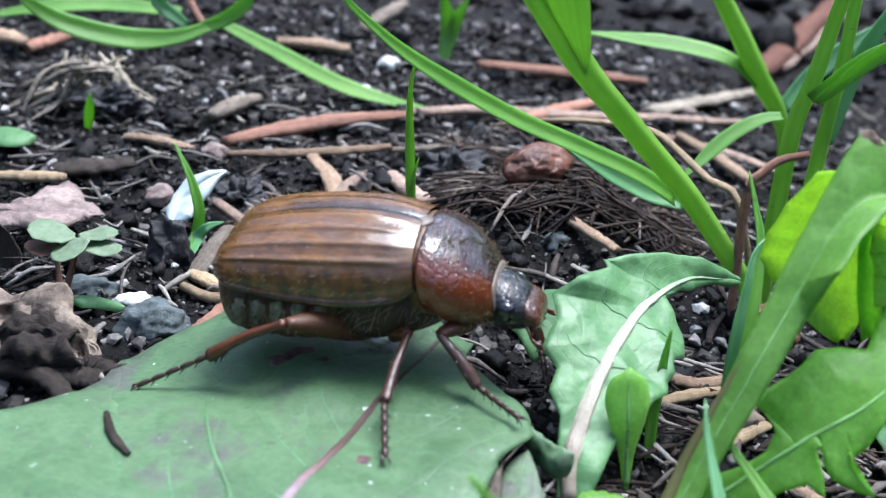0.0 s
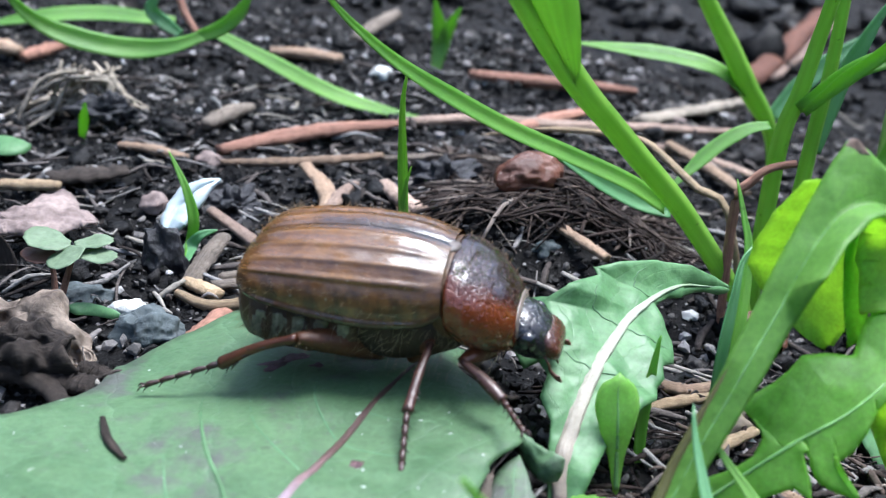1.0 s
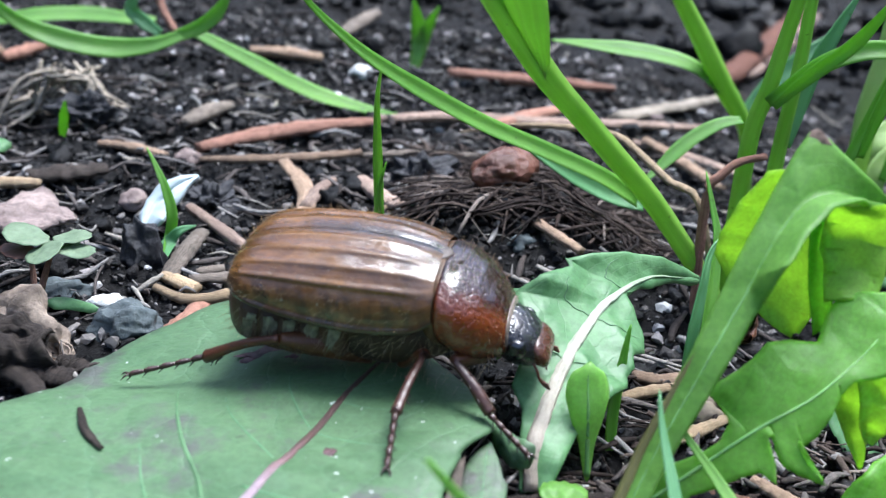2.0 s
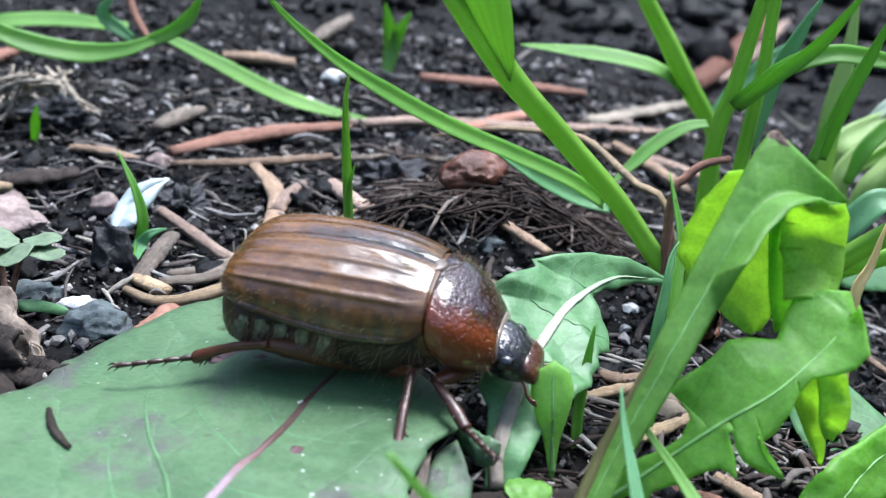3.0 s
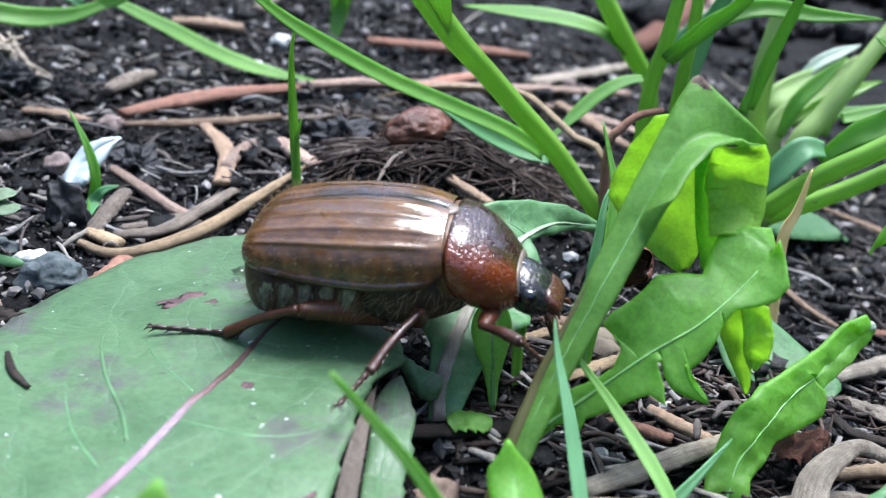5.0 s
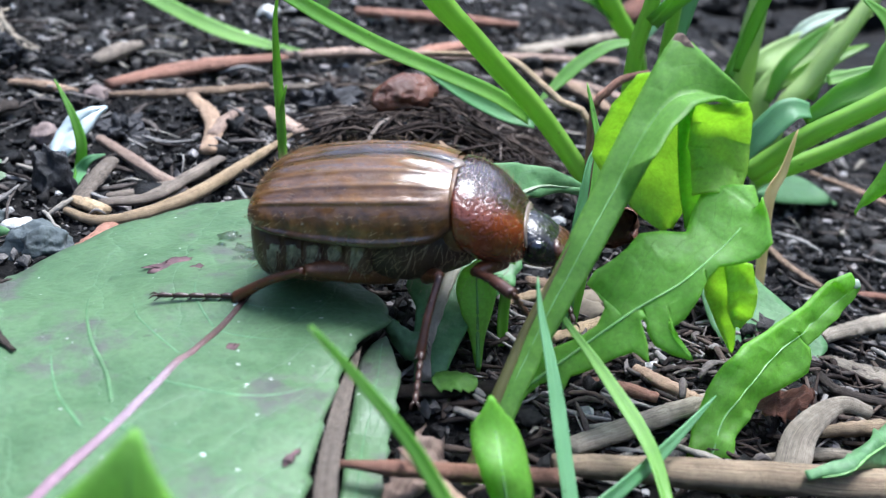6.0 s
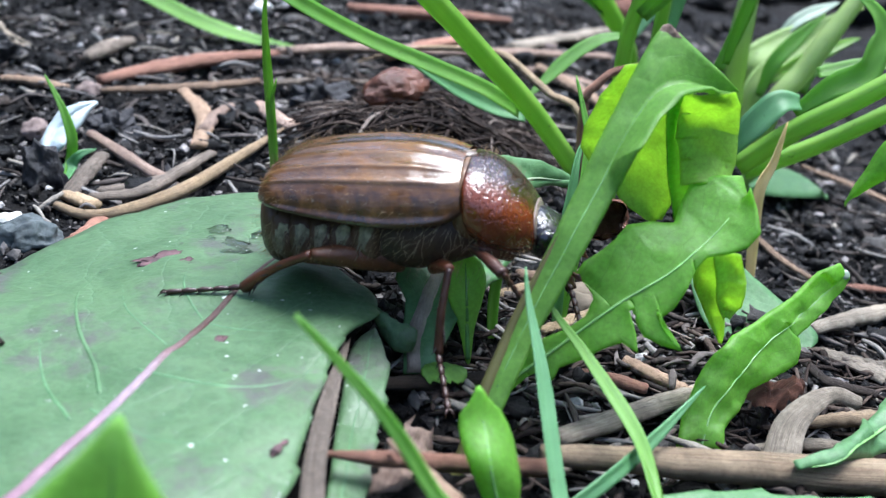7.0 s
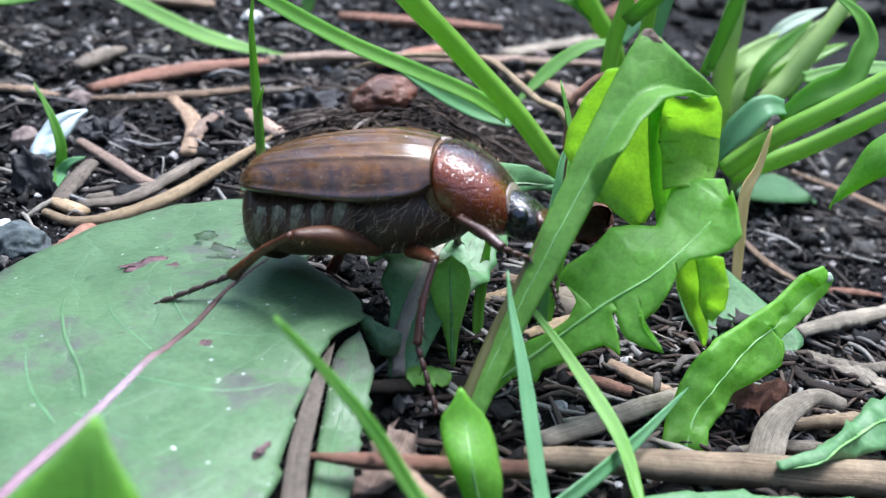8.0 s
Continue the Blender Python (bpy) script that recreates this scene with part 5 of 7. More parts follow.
clover = holder("clover_seedling", (-18.4, 55.7, 2.0), "grey-green clover seedling with reddish stalks", "clover")
build("stalk", Shape().tube([(-18.4, 55.7, 2.0), (-18.0, 56.3, 3.3), (-17.6, 56.5, 4.4)], (0.22, 0.18, 0.14), seg=7, n=16), RUST, clover, "reddish stalk")
build("stalk", Shape().tube([(-18.4, 55.7, 2.0), (-18.7, 56.9, 3.3), (-18.8, 57.2, 4.3)], (0.2, 0.16, 0.12), seg=7, n=16), RUST, clover, "reddish stalk")
build("leaflet", Shape().lobed([(-17.8, 57.3, 5.0), (-18.6, 57.4, 5.1), (-19.4, 57.5, 5.2), (-20.1, 57.6, 5.3)], [(0.0, -17.7, 57.1, 5.0), (0.251, -18.2, 56.4, 5.0), (0.548, -18.8, 56.2, 5.1), (0.849, -19.6, 56.5, 5.2), (1.0, -20.1, 57.3, 5.3)], [(0.0, -17.8, 57.5, 5.0), (0.251, -18.5, 58.3, 5.1), (0.548, -19.3, 58.7, 5.2), (0.849, -20.0, 58.6, 5.3), (1.0, -20.2, 57.9, 5.3)], n=20, m=10, thick=0.07, ripple=0.1, ripple_size=1.0, seed=0.0), CLOVER, clover)
build("leaflet", Shape().lobed([(-18.4, 57.0, 4.5), (-19.0, 57.1, 4.5), (-19.7, 57.1, 4.5), (-20.3, 57.2, 4.5)], [(0.0, -18.3, 56.9, 4.5), (0.251, -18.6, 56.3, 4.4), (0.548, -19.2, 56.1, 4.4), (0.849, -19.8, 56.4, 4.5), (1.0, -20.2, 57.0, 4.5)], [(0.0, -18.4, 57.1, 4.5), (0.251, -19.0, 57.8, 4.5), (0.548, -19.7, 58.1, 4.5), (0.849, -20.2, 58.0, 4.5), (1.0, -20.4, 57.5, 4.5)], n=20, m=10, thick=0.07, ripple=0.1, ripple_size=1.0, seed=1.0), RED_CLOVER, clover, "reddish-brown leaflet")
build("leaflet", Shape().lobed([(-16.8, 56.4, 5.1), (-17.4, 56.2, 4.9), (-18.0, 56.0, 4.7), (-18.6, 55.8, 4.5)], [(0.0, -16.8, 56.3, 5.1), (0.251, -17.0, 55.6, 5.0), (0.548, -17.4, 55.2, 4.8), (0.849, -18.0, 55.2, 4.6), (1.0, -18.5, 55.6, 4.5)], [(0.0, -16.9, 56.5, 5.1), (0.251, -17.6, 56.9, 5.0), (0.548, -18.2, 57.0, 4.8), (0.849, -18.7, 56.6, 4.6), (1.0, -18.7, 56.0, 4.5)], n=20, m=10, thick=0.07, ripple=0.1, ripple_size=1.0, seed=2.0), CLOVER, clover)
build("leaflet", Shape().lobed([(-17.4, 56.4, 4.8), (-16.7, 56.3, 4.8), (-16.0, 56.3, 4.8), (-15.3, 56.2, 4.8)], [(0.0, -17.5, 56.5, 4.8), (0.251, -17.0, 57.0, 4.8), (0.548, -16.4, 57.1, 4.8), (0.849, -15.7, 56.9, 4.8), (1.0, -15.3, 56.4, 4.8)], [(0.0, -17.4, 56.3, 4.8), (0.251, -16.8, 55.7, 4.8), (0.548, -16.1, 55.5, 4.8), (0.849, -15.5, 55.6, 4.8), (1.0, -15.2, 56.0, 4.8)], n=20, m=10, thick=0.07, ripple=0.1, ripple_size=1.0, seed=3.0), CLOVER, clover)
build("leaflet", Shape().lobed([(-17.5, 57.0, 5.0), (-16.9, 57.1, 5.1), (-16.3, 57.2, 5.2), (-15.7, 57.3, 5.2)], [(0.0, -17.6, 57.1, 5.1), (0.251, -17.2, 57.6, 5.1), (0.548, -16.7, 57.9, 5.2), (0.849, -16.1, 57.8, 5.2), (1.0, -15.7, 57.5, 5.2)], [(0.0, -17.5, 56.9, 5.0), (0.251, -16.9, 56.5, 5.1), (0.548, -16.3, 56.4, 5.1), (0.849, -15.8, 56.7, 5.2), (1.0, -15.6, 57.1, 5.2)], n=20, m=10, thick=0.07, ripple=0.1, ripple_size=1.0, seed=4.0), CLOVER, clover)


# ---- fresh rosette at the right, with an arching leaf ----
rosette = holder("dandelion_plant", (8.0, 38.5, -2.5), "fresh green rosette with an arching leaf and notched blades", "plant")
ARCH_MID = [(6.1, 36.5, -2.5), (7.6, 38.0, 0.6), (9.3, 39.8, 3.5), (11.2, 41.2, 6.4), (13.2, 42.9, 9.3), (15.6, 44.9, 11.9), (19.3, 46.3, 11.2)]
ARCH_LEFT = [(0.0, 5.8, 36.8, -2.5), (0.161, 7.2, 38.3, 0.5), (0.327, 8.7, 40.2, 3.4), (0.528, 11.0, 42.0, 7.0), (0.678, 12.6, 43.6, 9.7), (0.72, 14.1, 45.1, 11.9), (0.8, 15.3, 46.2, 13.5), (0.84, 15.9, 46.6, 14.2), (0.875, 16.7, 46.5, 13.9), (0.92, 17.7, 46.1, 13.0), (0.965, 18.7, 46.1, 12.1), (1.0, 19.5, 46.4, 11.2)]
ARCH_RIGHT = [(0.0, 6.5, 36.4, -2.4), (0.171, 8.1, 37.8, 0.6), (0.342, 9.8, 39.5, 3.4), (0.528, 12.1, 41.1, 6.7), (0.638, 13.4, 42.2, 8.6), (0.66, 14.1, 41.8, 10.6), (0.74, 15.2, 43.0, 11.5), (0.82, 16.4, 44.0, 12.0), (0.92, 17.9, 45.1, 11.9), (1.0, 19.2, 46.2, 11.1)]
skin = Shape().lobed(ARCH_MID, ARCH_LEFT, ARCH_RIGHT, n=60, m=16, thick=0.22, ripple=0.12, ripple_size=2.5, seed=8.0, cup=0.02)
arching = build("arching_leaf", skin, ARCH_LEAF, rosette, "arching leaf with a folded crest")
build("midrib", Shape().tube(skin.on_skin([(0.5, 0.2), (0.5, 0.5), (0.5, 0.8), (0.5, 0.92)], 0.1), (0.03, 0.05, 0.06, 0.05, 0.02), seg=8, n=36, flat=0.4), LIGHT_RIB, arching, "pale green midrib")
build("stalk", Shape().tube(skin.on_skin([(0.12, 0.0), (0.1, 0.2), (0.1, 0.4), (0.2, 0.55)], 0.0), (0.4, 0.32, 0.2, 0.04), seg=9, n=30), STALK, arching, "brown-green leaf stalk")
crest = skin.on_skin([(0.02, 0.78), (0.0, 0.84), (0.0, 0.9)], 0.0)
build("withered_tip", Shape().sheet([[crest[2], crest[9], tuple(np.array(crest[12]) + (-0.1, 0.1, 0.25))], [crest[20], crest[15], tuple(np.array(crest[13]) + (0.1, 0.1, 0.15))]], n=14, m=6, thick=0.25, ripple=0.15, ripple_size=0.6, ends=(1.0, 0.2)), PINKISH, arching, "withered brown leaf tip")
LOBE_A_MID = [(15.8, 46.6, 12.4), (15.7, 47.0, 11.1), (15.6, 47.3, 9.8), (15.4, 47.5, 8.4), (15.5, 47.5, 7.2), (15.9, 47.3, 6.0), (16.4, 47.0, 4.9)]
LOBE_A_LEFT = [(0.0, 14.5, 46.9, 12.4), (0.231, 13.6, 47.4, 11.0), (0.447, 13.0, 47.8, 9.4), (0.578, 12.9, 47.9, 8.3), (0.593, 13.5, 47.8, 7.2), (0.688, 14.2, 47.6, 6.7), (0.799, 14.7, 47.5, 5.9), (0.874, 15.3, 47.3, 5.4), (0.96, 15.9, 47.1, 5.0), (1.0, 16.3, 47.0, 4.8)]
LOBE_A_RIGHT = [(0.0, 17.1, 46.4, 12.1), (0.206, 17.1, 46.8, 10.4), (0.412, 16.9, 47.2, 8.8), (0.683, 16.9, 47.3, 7.5), (0.839, 17.0, 47.1, 6.6), (0.94, 17.0, 47.0, 5.7), (1.0, 16.6, 47.0, 5.0)]
build("hanging_lobe", Shape().lobed(LOBE_A_MID, LOBE_A_LEFT, LOBE_A_RIGHT, n=40, m=14, thick=0.14, ripple=0.3, ripple_size=2.2, seed=10.0, bow=0.3), THIN_LEAF, rosette, "thin translucent yellow-green lobe")
LOBE_B_MID = [(17.9, 45.8, 11.8), (18.1, 46.3, 10.8), (18.3, 46.8, 9.9), (18.3, 46.7, 9.1), (18.3, 46.5, 8.4), (18.1, 45.9, 7.9), (17.9, 45.2, 7.3)]
LOBE_B_LEFT = [(0.0, 17.0, 46.1, 11.5), (0.281, 17.0, 46.8, 10.2), (0.548, 16.9, 46.8, 9.0), (0.769, 17.0, 46.2, 8.2), (1.0, 16.9, 45.3, 7.3)]
LOBE_B_RIGHT = [(0.0, 19.1, 45.8, 11.5), (0.226, 19.6, 46.3, 10.5), (0.477, 19.7, 46.6, 9.1), (0.754, 19.5, 46.0, 8.0), (1.0, 19.0, 45.2, 7.3)]
build("hanging_lobe", Shape().lobed(LOBE_B_MID, LOBE_B_LEFT, LOBE_B_RIGHT, n=36, m=14, thick=0.14, ripple=0.3, ripple_size=2.2, seed=9.0, bow=-0.3), THIN_LEAF, rosette, "thin translucent yellow-green lobe")
build("hanging_lobe", Shape().sheet([[(16.4, 46.9, 10.6), (16.6, 47.0, 8.4), (16.8, 46.8, 6.6), (17.0, 46.4, 5.2)], [(17.2, 46.8, 11.9), (17.4, 46.9, 9.5), (17.6, 46.4, 7.6), (17.5, 46.0, 5.8)]], n=24, m=12, thick=0.15, ripple=0.2, ripple_size=2.5, seed=11.0, bow=0.3), FRESH_LEAF, rosette)
NOTCH_MID = [(8.4, 40.0, 0.7), (10.2, 40.3, 1.9), (12.0, 40.7, 3.1), (13.9, 41.2, 4.1), (15.9, 41.8, 5.0), (17.8, 42.9, 6.0), (19.6, 44.2, 7.2)]
NOTCH_LEFT = [(0.0, 8.1, 40.3, 0.5), (0.025, 8.4, 40.5, 1.2), (0.111, 9.2, 40.8, 1.9), (0.201, 10.3, 40.9, 2.5), (0.296, 11.4, 40.9, 3.1), (0.357, 12.1, 41.1, 3.5), (0.402, 12.5, 41.5, 4.0), (0.417, 12.4, 42.0, 4.4), (0.423, 11.9, 42.6, 4.6), (0.442, 12.3, 42.8, 5.1), (0.508, 13.1, 43.0, 5.5), (0.558, 13.7, 43.3, 5.8), (0.623, 14.3, 43.7, 6.3), (0.709, 15.3, 43.8, 6.4), (0.764, 16.3, 43.7, 6.4), (0.854, 16.8, 44.6, 7.0), (0.93, 17.4, 45.3, 7.5), (0.98, 18.2, 45.4, 7.7), (1.0, 19.0, 45.1, 7.9), (1.0, 19.5, 44.9, 7.9)]
NOTCH_RIGHT = [(0.0, 8.8, 39.7, 0.7), (0.1, 9.6, 40.1, 1.3), (0.15, 10.2, 40.0, 1.5), (0.17, 10.6, 39.7, 1.2), (0.2, 10.9, 39.9, 1.7), (0.26, 11.8, 39.9, 2.0), (0.33, 12.7, 39.9, 2.5), (0.39, 13.5, 40.0, 2.7), (0.42, 14.1, 39.6, 2.4), (0.435, 14.1, 40.1, 3.0), (0.45, 13.9, 40.7, 3.8), (0.47, 14.1, 40.7, 3.9), (0.485, 14.3, 40.5, 3.3), (0.5, 14.4, 40.1, 2.9), (0.52, 15.1, 39.8, 2.6), (0.54, 15.9, 39.4, 2.5), (0.56, 15.4, 40.1, 3.0), (0.58, 15.1, 40.5, 3.4), (0.62, 15.8, 40.8, 3.7), (0.67, 16.4, 41.2, 4.4), (0.72, 16.8, 41.8, 4.9), (0.77, 17.4, 42.1, 5.4), (0.83, 18.4, 42.2, 5.5), (0.88, 19.2, 42.3, 5.7), (0.92, 19.8, 42.6, 6.2), (0.96, 19.8, 43.4, 7.0), (1.0, 19.6, 43.9, 7.8)]
skin = Shape().lobed(NOTCH_MID, NOTCH_LEFT, NOTCH_RIGHT, n=90, m=20, thick=0.18, ripple=0.14, ripple_size=2.6, seed=12.0, cup=0.05)
notched = build("notched_blade", skin, FRESH_LEAF, rosette, "notched blade with hooked teeth")
build("midrib", Shape().tube(skin.on_skin([(0.5, 0.0), (0.5, 0.4), (0.5, 0.7), (0.5, 0.9)], 0.1), (0.12, 0.11, 0.09, 0.06, 0.02), seg=8, n=36, flat=0.45), LIGHT_RIB, notched, "pale green midrib")
SMALL_A_MID = [(18.0, 44.2, 4.4), (18.2, 44.3, 3.6), (18.4, 44.4, 2.8), (18.6, 44.4, 2.0), (18.8, 44.4, 1.3), (18.9, 44.4, 0.5), (19.1, 44.4, -0.3)]
SMALL_A_LEFT = [(0.0, 17.4, 44.2, 4.4), (0.281, 17.6, 44.4, 2.9), (0.653, 18.3, 44.4, 1.3), (1.0, 19.1, 44.4, -0.3)]
SMALL_A_RIGHT = [(0.0, 19.0, 44.2, 4.4), (0.327, 19.2, 44.3, 3.0), (0.683, 19.2, 44.4, 1.3), (1.0, 19.2, 44.4, -0.3)]
build("small_lobe", Shape().lobed(SMALL_A_MID, SMALL_A_LEFT, SMALL_A_RIGHT, n=24, m=10, thick=0.14, ripple=0.25, ripple_size=1.2, seed=14.0, bow=0.2), THIN_LEAF, rosette)
SMALL_B_MID = [(18.8, 43.8, 4.7), (18.9, 43.7, 4.2), (19.0, 43.6, 3.7), (19.1, 43.6, 3.2), (19.0, 43.5, 2.7), (19.0, 43.5, 2.2), (18.9, 43.4, 1.7)]
SMALL_B_LEFT = [(0.0, 18.2, 43.8, 4.7), (0.382, 18.4, 43.7, 3.4), (0.729, 18.4, 43.5, 2.6), (1.0, 18.8, 43.4, 1.6)]
SMALL_B_RIGHT = [(0.0, 19.4, 43.7, 4.7), (0.437, 19.7, 43.6, 3.4), (0.794, 19.6, 43.4, 2.2), (1.0, 19.1, 43.4, 1.6)]
build("small_lobe", Shape().lobed(SMALL_B_MID, SMALL_B_LEFT, SMALL_B_RIGHT, n=24, m=10, thick=0.14, ripple=0.25, ripple_size=1.2, seed=15.0, bow=0.2), THIN_LEAF, rosette)
YOUNG_MID = [(17.4, 40.6, -3.4), (18.1, 41.8, -2.2), (19.3, 42.9, -1.3), (20.7, 44.0, -0.5), (22.5, 45.4, 0.0), (24.3, 46.6, 0.7), (26.0, 47.7, 1.5)]
YOUNG_LEFT = [(0.0, 16.4, 40.8, -3.3), (0.131, 16.8, 41.7, -2.2), (0.241, 17.6, 42.5, -0.9), (0.377, 18.5, 43.4, -0.1), (0.472, 19.6, 44.0, 0.5), (0.593, 21.0, 44.9, 0.7), (0.759, 22.9, 46.2, 1.1), (0.915, 24.4, 47.3, 1.8), (0.99, 25.4, 47.7, 1.9), (1.0, 25.8, 47.7, 1.7)]
YOUNG_RIGHT = [(0.0, 18.4, 40.6, -3.5), (0.116, 18.7, 41.3, -2.8), (0.276, 19.7, 42.4, -2.4), (0.362, 20.3, 42.9, -1.8), (0.487, 21.6, 43.7, -1.7), (0.588, 22.8, 44.5, -1.5), (0.638, 23.0, 45.0, -1.0), (0.644, 22.6, 45.1, -0.6), (0.719, 23.5, 45.7, -0.3), (0.839, 24.8, 46.5, 0.3), (0.945, 25.8, 47.2, 0.8), (1.0, 26.2, 47.6, 1.3)]
skin = Shape().lobed(YOUNG_MID, YOUNG_LEFT, YOUNG_RIGHT, n=60, m=18, thick=0.35, ripple=0.22, ripple_size=1.3, seed=15.0, cup=0.04)
young = build("young_leaf", skin, FRESH_LEAF, rosette, "thick upright young leaf with a pale tip")
build("midrib", Shape().tube(skin.on_skin([(0.5, 0.0), (0.5, 0.5), (0.5, 0.9)], 0.16), (0.08, 0.06, 0.03), seg=8, n=30, flat=0.4), LIGHT_RIB, young, "pale green midrib")
build("leaf_tip", Shape().lump(skin.on_skin([(0.5, 0.97), (0.5, 0.99)], 0.0)[0], 0.3, 3, 0.2, 3.0, (1.1, 0.8, 0.9)), PALE, young, "pale rounded leaf tip")
under = holder("low_leaf", (24.1, 52.3, -4.5), "smooth blue-green leaf lying beneath the rosette", "leaf")
build("blade", Shape().sheet([[(19.9, 55.0, 0.0), (20.4, 52.0, -2.8), (21.8, 50.5, -4.7), (23.7, 50.0, -4.9)], [(23.0, 56.0, -1.4), (25.4, 54.0, -3.5), (26.8, 52.0, -4.5), (25.9, 51.0, -5.1)]], n=28, m=12, thick=0.2, ripple=0.2, bow=0.5, seed=16.0, ends=(0.3, 0.4)), BACK_LEAF, under)
chip_leaf("narrow_leaf", [[(29.4, 73.7, -5.0), (33.8, 78.8, -6.3), (35.9, 75.5, -7.0)], [(29.1, 72.6, -5.4), (32.3, 73.8, -6.3), (36.2, 76.0, -7.5)]], BACK_LEAF, "narrow blue-green leaf lying on soil", "leaf", n=24, m=8, thick=0.14, bow=0.3, ends=(0.4, 0.1))
tipb = holder("yellowed_blade", (25.2, 58.5, -4.0), "short yellowed grass blade standing upright", "grass blade")
grass_leaf(tipb, [(24.6, 57.5, -4.0), (24.8, 58.2, 1.0), (25.7, 58.8, 2.6), (26.5, 59.3, 4.8)], 0.8, YELLOW, fold=0.5, facing=(0.4, -1, 0.2), base=0.8)
edge = holder("edge_leaf", (34.0, 58.0, -5.0), "green leaf with dark specks at the clump's edge", "leaf")
build("blade", Shape().sheet([[(28.4, 55.0, 1.9), (29.3, 55.0, 3.5), (30.4, 55.0, 5.4), (33.1, 55.0, 6.8)], [(28.5, 55.0, 1.7), (30.0, 54.4, 3.1), (31.3, 54.0, 3.9), (33.7, 54.0, 4.1)]], n=24, m=10, thick=0.16, bow=0.4, ripple=0.2, seed=17.0, ends=(0.15, 1.0)), FRESH_LEAF, edge)


# ---- foreground blades and litter ----
fg = holder("grass_tuft", (10.1, 30.5, -2.0), "upright blue-green grass blade in front", "grass", "foreground grass blades")
grass_leaf(fg, [(10.1, 30.5, -2.0), (10.1, 30.5, -1.1), (9.8, 33.0, 0.3), (9.6, 37.0, 3.6), (9.4, 39.0, 5.3), (9.4, 40.0, 6.4)], 0.72, TEAL, fold=0.4, facing=(0.4, -1, 0.1), base=1.0)
fg = holder("grass_tuft", (13.4, 30.0, -2.6), "leaning dark green grass blade in front", "grass", "foreground grass blades")
grass_leaf(fg, [(13.4, 30.0, -2.6), (13.4, 30.0, -0.9), (13.6, 33.5, -0.3), (13.3, 36.0, 0.9), (11.9, 39.0, 2.6), (10.7, 40.5, 4.0), (9.9, 41.5, 5.1)], 0.68, GRASS, fold=0.4, facing=(0.4, -1, 0.2), base=1.0)
fg = holder("grass_tuft", (6.0, 26.5, -1.2), "bright green grass blade tip leaning in front", "grass", "foreground grass blades")
grass_leaf(fg, [(6.0, 26.5, -1.2), (6.0, 26.5, 3.7), (4.9, 27.4, 4.8), (3.6, 28.3, 6.9), (2.1, 29.0, 8.8), (0.7, 29.4, 10.5)], 0.5, GRASS, fold=0.4, facing=(0.3, -1, 0.3), base=1.0, tip=0.35)
fg = holder("grass_tuft", (9.6, 32.6, -1.9), "blue-green grass blade leaning across the litter", "grass", "foreground grass blades")
grass_leaf(fg, [(9.6, 32.6, -1.9), (9.6, 32.6, -0.6), (12.1, 34.4, 0.1), (14.4, 37.0, 0.0), (17.2, 40.0, 0.4)], 0.62, TEAL, fold=0.3, facing=(0.3, -1, 0.5), base=0.9)
spoon = holder("seedling_leaf", (7.5, 32.7, -1.5), "spoon-shaped fresh green seedling leaf in front", "leaf")
skin = Shape().sheet([[(7.6, 32.3, -2.1), (7.1, 32.7, 0.3), (6.4, 33.1, 2.1), (6.2, 34.5, 2.9), (6.7, 35.0, 3.9)], [(7.8, 32.1, -1.9), (7.5, 32.4, 0.5), (7.2, 32.8, 2.2), (7.1, 34.2, 3.0), (7.0, 35.0, 4.1)], [(8.0, 32.3, -2.1), (8.3, 32.7, 0.2), (8.4, 33.1, 1.4), (8.2, 34.5, 2.5), (7.3, 35.0, 3.9)]], n=32, m=12, thick=0.2, ripple=0.1, seed=18.0, ends=(0.3, 0.25))
build("blade", skin, FRESH_LEAF, spoon)
build("midrib", Shape().tube(skin.on_skin([(0.5, 0.05), (0.5, 0.5), (0.5, 0.9)], 0.08), (0.12, 0.08, 0.03), seg=7, n=26, flat=0.4), LIGHT_RIB, spoon)
spoon2 = holder("seedling_leaf", (7.49, 44.2, -0.57), "small fresh green seedling leaf on a thin stalk", "leaf")
skin = Shape().sheet([[(7.49, 44.3, -0.67), (7.18, 44.7, 0.96), (6.77, 45.0, 2.29), (6.57, 45.3, 3.21), (6.87, 45.6, 4.03), (7.48, 45.8, 4.33)], [(7.49, 44.2, -0.57), (7.48, 44.6, 1.06), (7.48, 44.8, 2.39), (7.48, 45.1, 3.31), (7.48, 45.4, 4.13), (7.58, 45.8, 4.44)], [(7.59, 44.3, -0.67), (7.79, 44.7, 0.96), (8.19, 45.0, 2.29), (8.4, 45.3, 3.21), (8.19, 45.6, 4.03), (7.79, 45.8, 4.33)]], n=28, m=10, thick=0.18, ripple=0.1, seed=19.0, ends=(0.8, 0.4))
build("blade", skin, PALE_FRESH, spoon2)
build("midrib", Shape().tube(skin.on_skin([(0.5, 0.05), (0.5, 0.5), (0.5, 0.9)], 0.08), (0.12, 0.08, 0.03), seg=7, n=26, flat=0.4), LIGHT_RIB, spoon2)
spike = holder("grass_sprout", (9.0, 48.0, -1.8), "slender green grass spike between the leaves", "grass", "grass sprouts")
grass_leaf(spike, [(8.9, 47.5, -1.7), (9.0, 48.0, 0.5), (9.4, 48.6, 2.7), (9.8, 49.0, 4.4)], 0.6, fold=0.5, facing=(0.4, -1, 0.2), base=0.8)
spike2 = holder("grass_sprout", (12.5, 50.0, -2.4), "slender upright grass blades beside the arching leaf", "grass", "grass sprouts")
